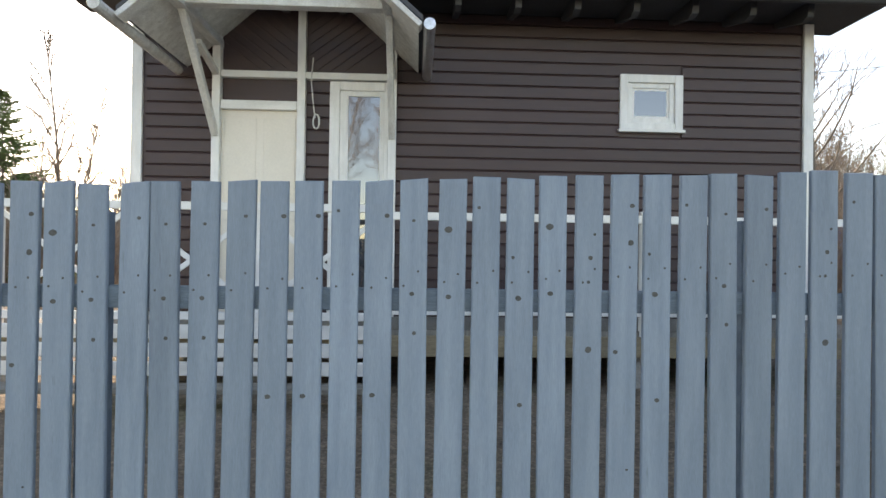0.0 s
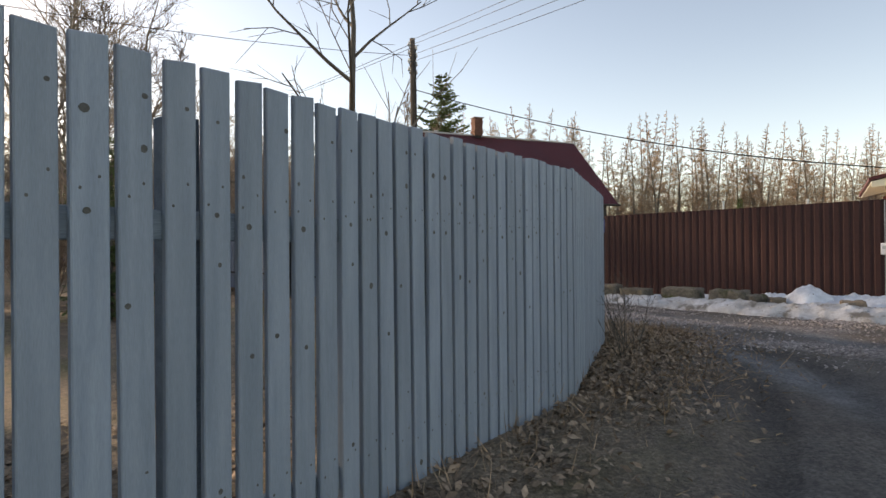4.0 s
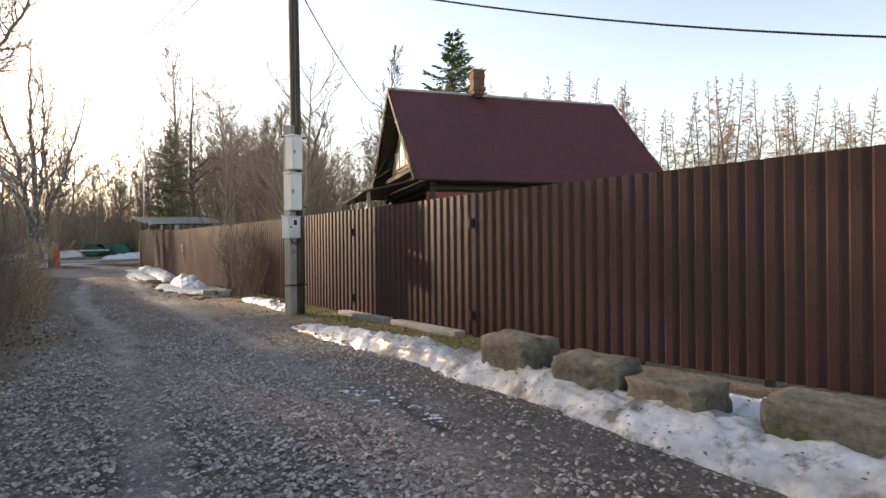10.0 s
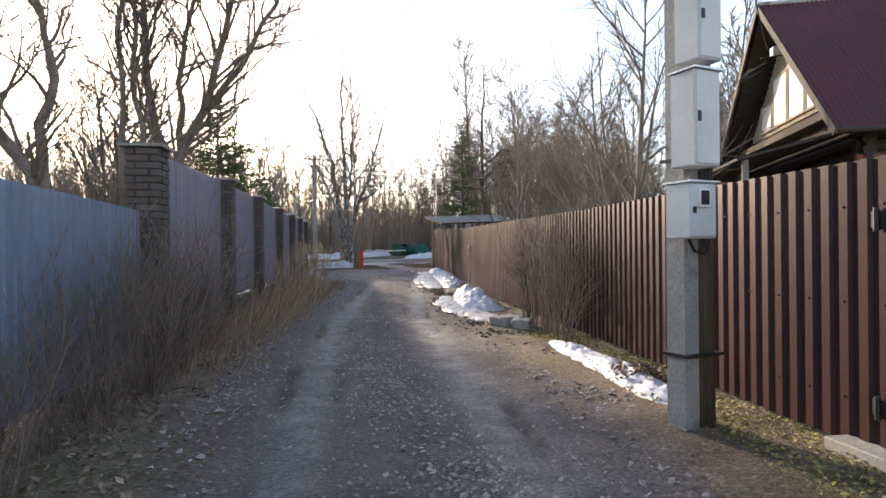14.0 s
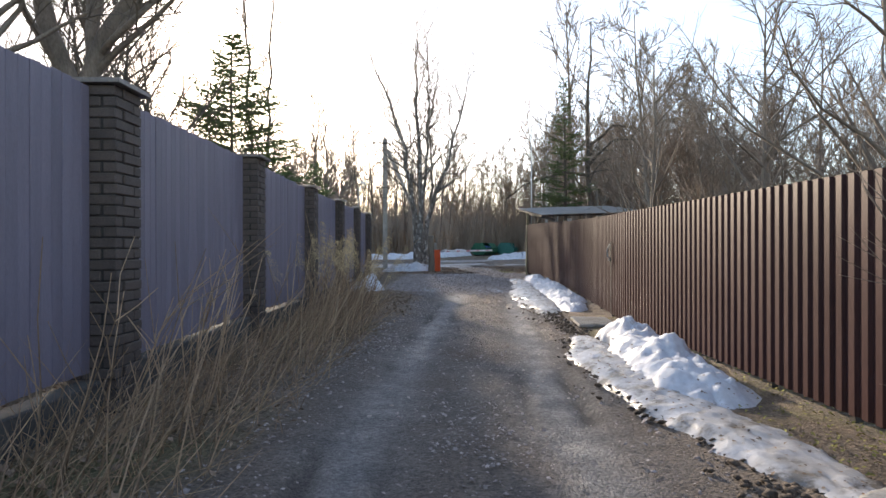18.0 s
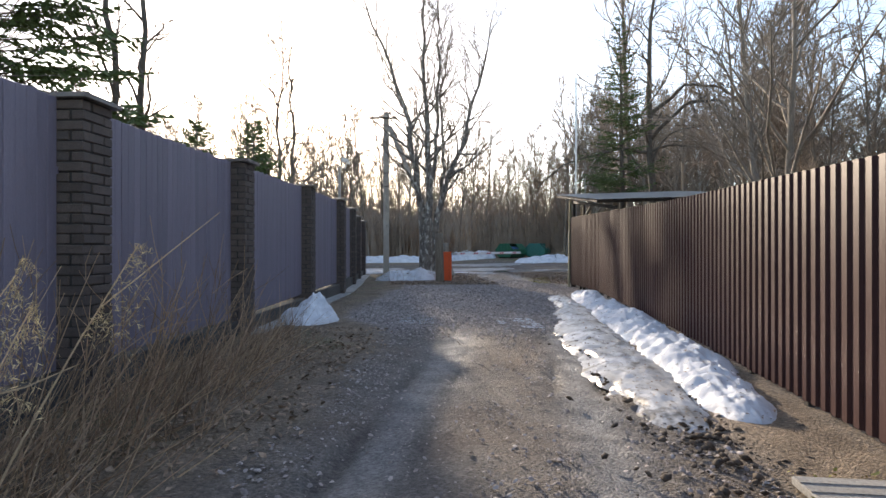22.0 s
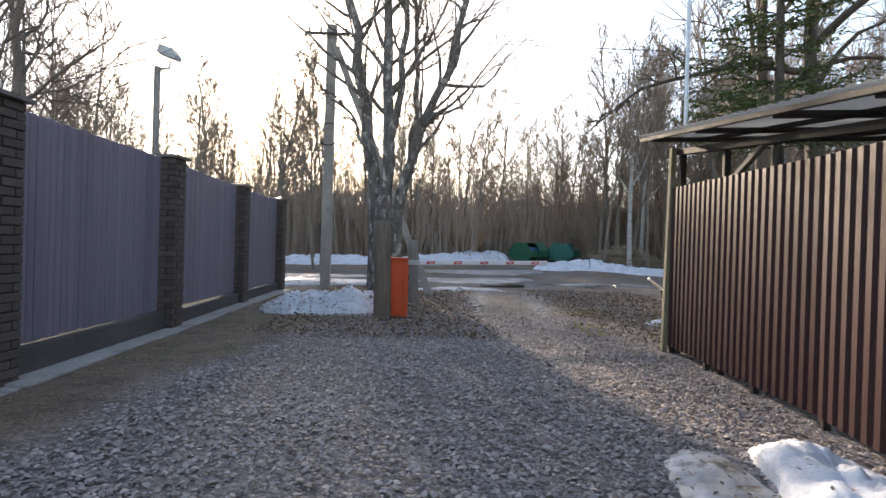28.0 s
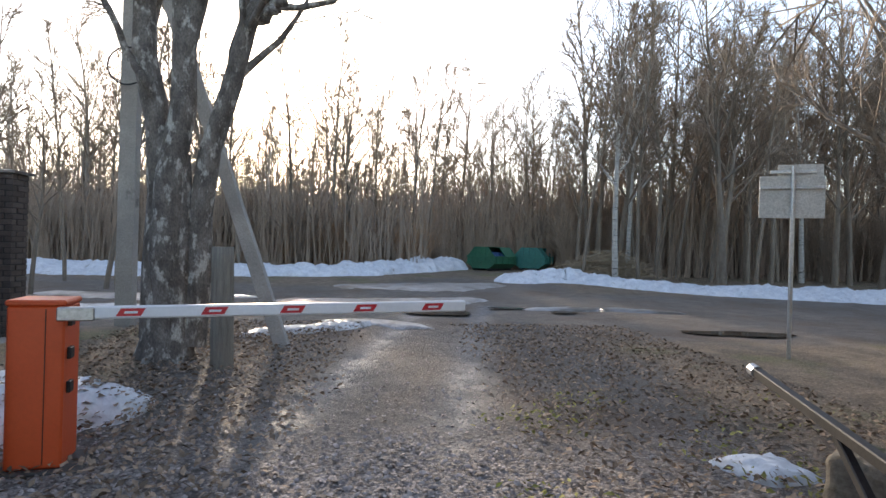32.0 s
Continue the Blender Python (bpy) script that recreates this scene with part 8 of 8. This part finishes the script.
# golden plumed stalks leaning over the lane
roots = [(float(np.interp(y, [21, 31], [15.0, 16.25])) + rw.uniform(-0.35, 0.25), y, 0.02) for y in [rw.uniform(23.5, 28.2) if k % 4 else rw.uniform(18.5, 21) for k in range(130)]]
tips = stalks("plumed_weeds", roots, 0.9, 1.45, (0.22, 0.05), M["weed"], "tall bare dry stalks leaning over the lane", 32, 3)
pb_pos, pb_s = [], []
roots = [(cx + rw.gauss(0, 0.16), cy + rw.gauss(0, 0.22), 0.02) for cx, cy, n in ((15.95, 24.45, 10), (15.62, 23.4, 10), (15.5, 22.2, 9)) for _ in range(n)]
tips = stalks("plumed_weeds", roots, 1.3, 1.68, (0.18, 0.0), M["straw"], "tall golden plumed reeds leaning over the lane", 33, 1)
for k, pts in enumerate(tips):
    for b in range(30):
        g = rw.random()
        q, e = along(pts, min(0.99, 0.74 + 0.26 * g))
        a, ln = rw.uniform(-1.2, 1.2), 0.05 + 0.13 * (1 - g)
        for j in range(14):
            f = (j + rw.random()) / 14
            pb_pos.append((q.x + ln * f * math.cos(a) + rw.gauss(0, 0.006), q.y + ln * f * math.sin(a) + rw.gauss(0, 0.006), q.z + ln * (0.35 * f - 0.75 * f * f) + rw.gauss(0, 0.006)))
            u = rw.uniform(0.003, 0.0065)
            pb_s.append((u * 2.2, u * 0.5, u))
scatter("weed_plumes", LEAF_V, LEAF_F, pb_pos, pb_s, [rw.uniform(0, 6.28) for _ in pb_s], M["plume"], "pale feathery seed heads of the dry weeds", "dry weeds", tilt=[(rw.uniform(-1.2, 1.2), rw.uniform(-1.2, 1.2)) for _ in pb_s])


# ---- shrubs ----
def shrub_mesh(seed, h, n, spread, r=0.008, sub=5):
    rng = random.Random(seed)
    mb = MB()
    for k in range(n):
        a = rng.uniform(0, 6.28)
        d = (math.cos(a) * spread * rng.random(), math.sin(a) * spread * rng.random(), 1)
        pts, e = limb(mb, (0.12 * math.cos(a), 0.12 * math.sin(a), -0.05), d, h * rng.uniform(0.6, 1.05), r, r * 0.35, 5, 3, rng, 0.09, 0.02)
        for j in range(sub):
            q, ee = along(pts, rng.uniform(0.25, 0.97))
            p2, _ = limb(mb, q, side_dir(ee, rng, rng.uniform(0.4, 0.8)), h * rng.uniform(0.15, 0.4), r * 0.5, r * 0.25, 2, 3, rng, 0.12, 0.04)
            q2, e2 = along(p2, 0.6)
            limb(mb, q2, side_dir(e2, rng, 0.6), h * 0.12, r * 0.35, r * 0.2, 1, 3, rng, 0.12, 0.04)
    return mb


sh_near = [shrub_mesh(k, 1.3, 8, 0.55, 0.006, 4).mesh("shrub", M["bark_dark"]) for k in range(2)]
sh_blue = [shrub_mesh(10 + k, 1.7, 22, 0.4, 0.007).mesh("shrub", M["twig_bush"]) for k in range(2)]
sh_far = [shrub_mesh(20 + k, 3.2, 34, 0.45, 0.02, 7).mesh("shrub", M["twig"]) for k in range(3)]
sh_red = shrub_mesh(30, 2.6, 40, 0.45, 0.02, 5).mesh("shrub", M["twig_red"])


def put_shrub(me, x, y, s, rz, label, group=""):
    ob = new("shrub", me)
    ob.matrix_basis = pose(x, y, gz(x, y), 0, 0, rz) @ Matrix.Diagonal((s, s, s, 1))
    return tagged(ob, label, "shrub", group)


for (x, y, s) in ((10.9, 2.75, 0.7), (11.7, 3.1, 0.85)):
    put_shrub(sh_near[int(x * 10) % 2], x, y, s, x * 77, "leafless thorny shoots against the picket fence")
for k, y in enumerate((11.3, 12.4, 12.9, 13.3, 13.7, 14.0, 14.4, 14.65, 14.9, 15.3, 15.7, 16.1, 16.4, 16.8, 17.1, 17.5)):
    put_shrub(sh_blue[k % 2], float(np.interp(y, [9.5, 13.6, 17.6], [13.0, 13.75, 13.9])) + rw.uniform(-0.1, 0.35), y, rw.uniform(0.75, 1.05) * (0.65 if y < 14 else 1), rw.uniform(0, 360), "bare brown shrub before the grey-blue fence", "shrubs before the grey-blue fence")
for (x, y, s) in ((19.0, 17.0, 1.0), (19.05, 17.7, 1.05), (18.85, 16.3, 0.8)):
    put_shrub(sh_blue[int(y) % 2], x, y, s * 1.15, y * 50, "bare climbing shrub against the brown fence")
for k in range(130):
    x = -40 + 105 * (k + rw.random()) / 130
    put_shrub(sh_far[k % 3], x, 68.5 + rw.random() * 9 + (5.5 if 23 < x < 35 else 0), rw.uniform(0.8, 1.35), rw.uniform(0, 360), "leafless thicket shrub at the forest edge", "forest thicket")
for k in range(24):
    put_shrub(sh_red, 16 + rw.random() * 7.2, 69.5 + rw.random() * 2.5, rw.uniform(0.6, 1.0), rw.uniform(0, 360), "reddish leafless willow shoots by the snow bank", "willow shoots")
for k in range(40):
    put_shrub(sh_far[k % 3], rw.uniform(31.5, 42), rw.uniform(70.0, 74), rw.uniform(0.7, 1.3), rw.uniform(0, 360), "leafless thicket shrub behind the brush pile", "thicket behind the brush pile")
for k in range(34):
    x = rw.uniform(31, 60)
    put_shrub(sh_far[k % 3], x, 66 - 0.1 * (x - 31) + rw.random() * 8 + (4.0 if x < 36 else 0), rw.uniform(0.9, 1.4), rw.uniform(0, 360), "leafless thicket shrub at the forest edge", "forest thicket")
for k in range(22):
    put_shrub(sh_far[k % 3], rw.uniform(26.5, 42), rw.uniform(24, 43), rw.uniform(0.8, 1.3), rw.uniform(0, 360), "leafless thicket shrub behind the brown fence", "thicket behind the fence")
for k in range(26):
    put_shrub(sh_far[k % 3], rw.uniform(-4, 11), rw.uniform(36, 58), rw.uniform(0.8, 1.2), rw.uniform(0, 360), "leafless shrub behind the board fence", "shrubs behind the board fence")
for k in range(30):
    put_shrub(sh_far[k % 3], rw.uniform(1, 12.0), rw.uniform(13, 30), rw.uniform(0.6, 1.0), rw.uniform(0, 360), "leafless shrub in the yard beyond the pickets", "yard shrubs")
for k in range(14):
    put_shrub(sh_far[k % 3], rw.uniform(-20, -7), rw.uniform(12, 24), rw.uniform(0.6, 1.0), rw.uniform(0, 360), "leafless shrub beyond the brown house", "yard shrubs")


# distant forest, a ragged far screen
def far_forest():
    mb = MB()
    r = random.Random(9)
    for (x0, y0, x1, y1, n, h) in ((-95, 104, 90, 104, 1700, 9.0), (90, 104, 96, -40, 1100, 9.0), (-95, 104, -95, 0, 700, 8.0)):
        for i in range(n):
            f = (i + r.random()) / n
            x, y = x0 + (x1 - x0) * f + r.uniform(-3, 3), y0 + (y1 - y0) * f + r.uniform(-6, 6)
            hh = h * r.uniform(0.5, 1.3)
            w = r.uniform(0.04, 0.09)
            z = gz(x, y) - 0.5
            mb.tube([(x, y, z), (x + r.gauss(0, 0.25), y, z + hh * 0.6), (x + r.gauss(0, 0.5), y, z + hh)], [w, w * 0.7, 0.02], 4, cap=False)
            for k in range(9):
                g = r.uniform(0.22, 0.97)
                a, l = r.uniform(0, 6.28), hh * (1.1 - g) * r.uniform(0.12, 0.3) + 0.2
                p = (x, y, z + hh * g)
                q = (x + l * math.cos(a) * 0.8, y + l * math.sin(a) * 0.8, z + hh * g + l * r.uniform(0.7, 1.3))
                mb.tube([p, q], [0.04, 0.016], 3, cap=False)
                for u in (0.4, 0.7):
                    b2 = a + r.uniform(-1.5, 1.5)
                    m = [p[c] + (q[c] - p[c]) * u for c in range(3)]
                    mb.tube([m, (m[0] + 0.35 * l * math.cos(b2), m[1] + 0.35 * l * math.sin(b2), m[2] + 0.45 * l)], [0.02, 0.01], 3, cap=False)
    return tagged(part("backdrop_forest", mb, M["twig"]), "distant leafless forest beyond the crossroads", "forest", kind="stuff")


far_forest()


def understory():
    mb = MB()
    r = random.Random(19)
    for i in range(26000):
        x = r.uniform(-55, 72)
        y = (68.3 + (3.5 if 23.5 < x < 34.5 else 0) + 5 * r.random() ** 1.5) if i % 4 == 0 else 72.5 + 26 * r.random()
        h = (r.uniform(1.2, 3.6) if i % 4 == 0 else r.uniform(1.8, 5.0)) + 3.0 * r.random() ** 3
        z = gz(x, y) - 0.1
        dx, dy = r.gauss(0, 0.35), r.gauss(0, 0.35)
        w = 0.012 + 0.0045 * h
        mb.tube([(x, y, z), (x + dx, y + dy, z + h)], [w, w * 0.4], 3, cap=False)
        for k in range(2):
            f, l, a = r.uniform(0.3, 0.8), h * r.uniform(0.15, 0.35), r.uniform(0, 6.28)
            p = (x + dx * f, y + dy * f, z + h * f)
            mb.tube([p, (p[0] + 0.5 * l * math.cos(a), p[1] + 0.5 * l * math.sin(a), p[2] + l)], [w * 0.5, w * 0.3], 3, cap=False)
    for i in range(400):
        x, y = r.uniform(28.5, 52), r.uniform(24, 44)
        h = r.uniform(1.8, 4.2)
        mb.tube([(x, y, 0), (x + r.gauss(0, 0.4), y + r.gauss(0, 0.4), h)], [0.025, 0.008], 3, cap=False)
    tagged(part("forest_understory", mb, M["twig"]), "dense leafless saplings under the forest trees", "saplings", kind="stuff")


understory()
rd = random.Random(6)
scatter("snow_debris", LEAF_V, LEAF_F, [(x, y, z + 0.006) for x, y, z in SNOW_TOPS], [rd.uniform(0.02, 0.055) if x < 20 and 44 < y < 47 else rd.uniform(0.006, 0.024) for x, y, z in SNOW_TOPS], [rd.uniform(0, 6.28) for _ in SNOW_TOPS], M["leaf"], "dark bits of leaf and grit on the old snow", "debris", tilt=[(rd.uniform(-0.4, 0.4), rd.uniform(-0.4, 0.4)) for _ in SNOW_TOPS])


# ---- puddles ----
M["puddle"] = mat("muddy_water", (0.045, 0.04, 0.034), (0.06, 0.053, 0.045), 2, 0.06, 0.0, 10)


def puddle(x, y, a, b, rz, seed):
    pts = []
    for k in range(28):
        t = 2 * math.pi * k / 28
        w = 1 + 0.35 * noise.noise((math.cos(t) * 1.5, math.sin(t) * 1.5, seed))
        pts.append((a * w * math.cos(t), b * w * math.sin(t), 0))
    mb = MB()
    mb.quad(*pts)
    ob = part("puddle", mb, M["puddle"])
    ob.matrix_basis = pose(x, y, gz(x, y) + 0.03, 0, 0, rz)
    tagged(ob, "shallow muddy puddle on the crossroads", "puddle", kind="structure")


for k, (x, y, a, b) in enumerate(((22.9, 54.2, 0.85, 0.6), (24.7, 55.3, 0.5, 0.25), (26.0, 54.6, 0.35, 0.2), (28.6, 51.4, 1.2, 0.35))):
    puddle(x, y, a, b, -5, k)
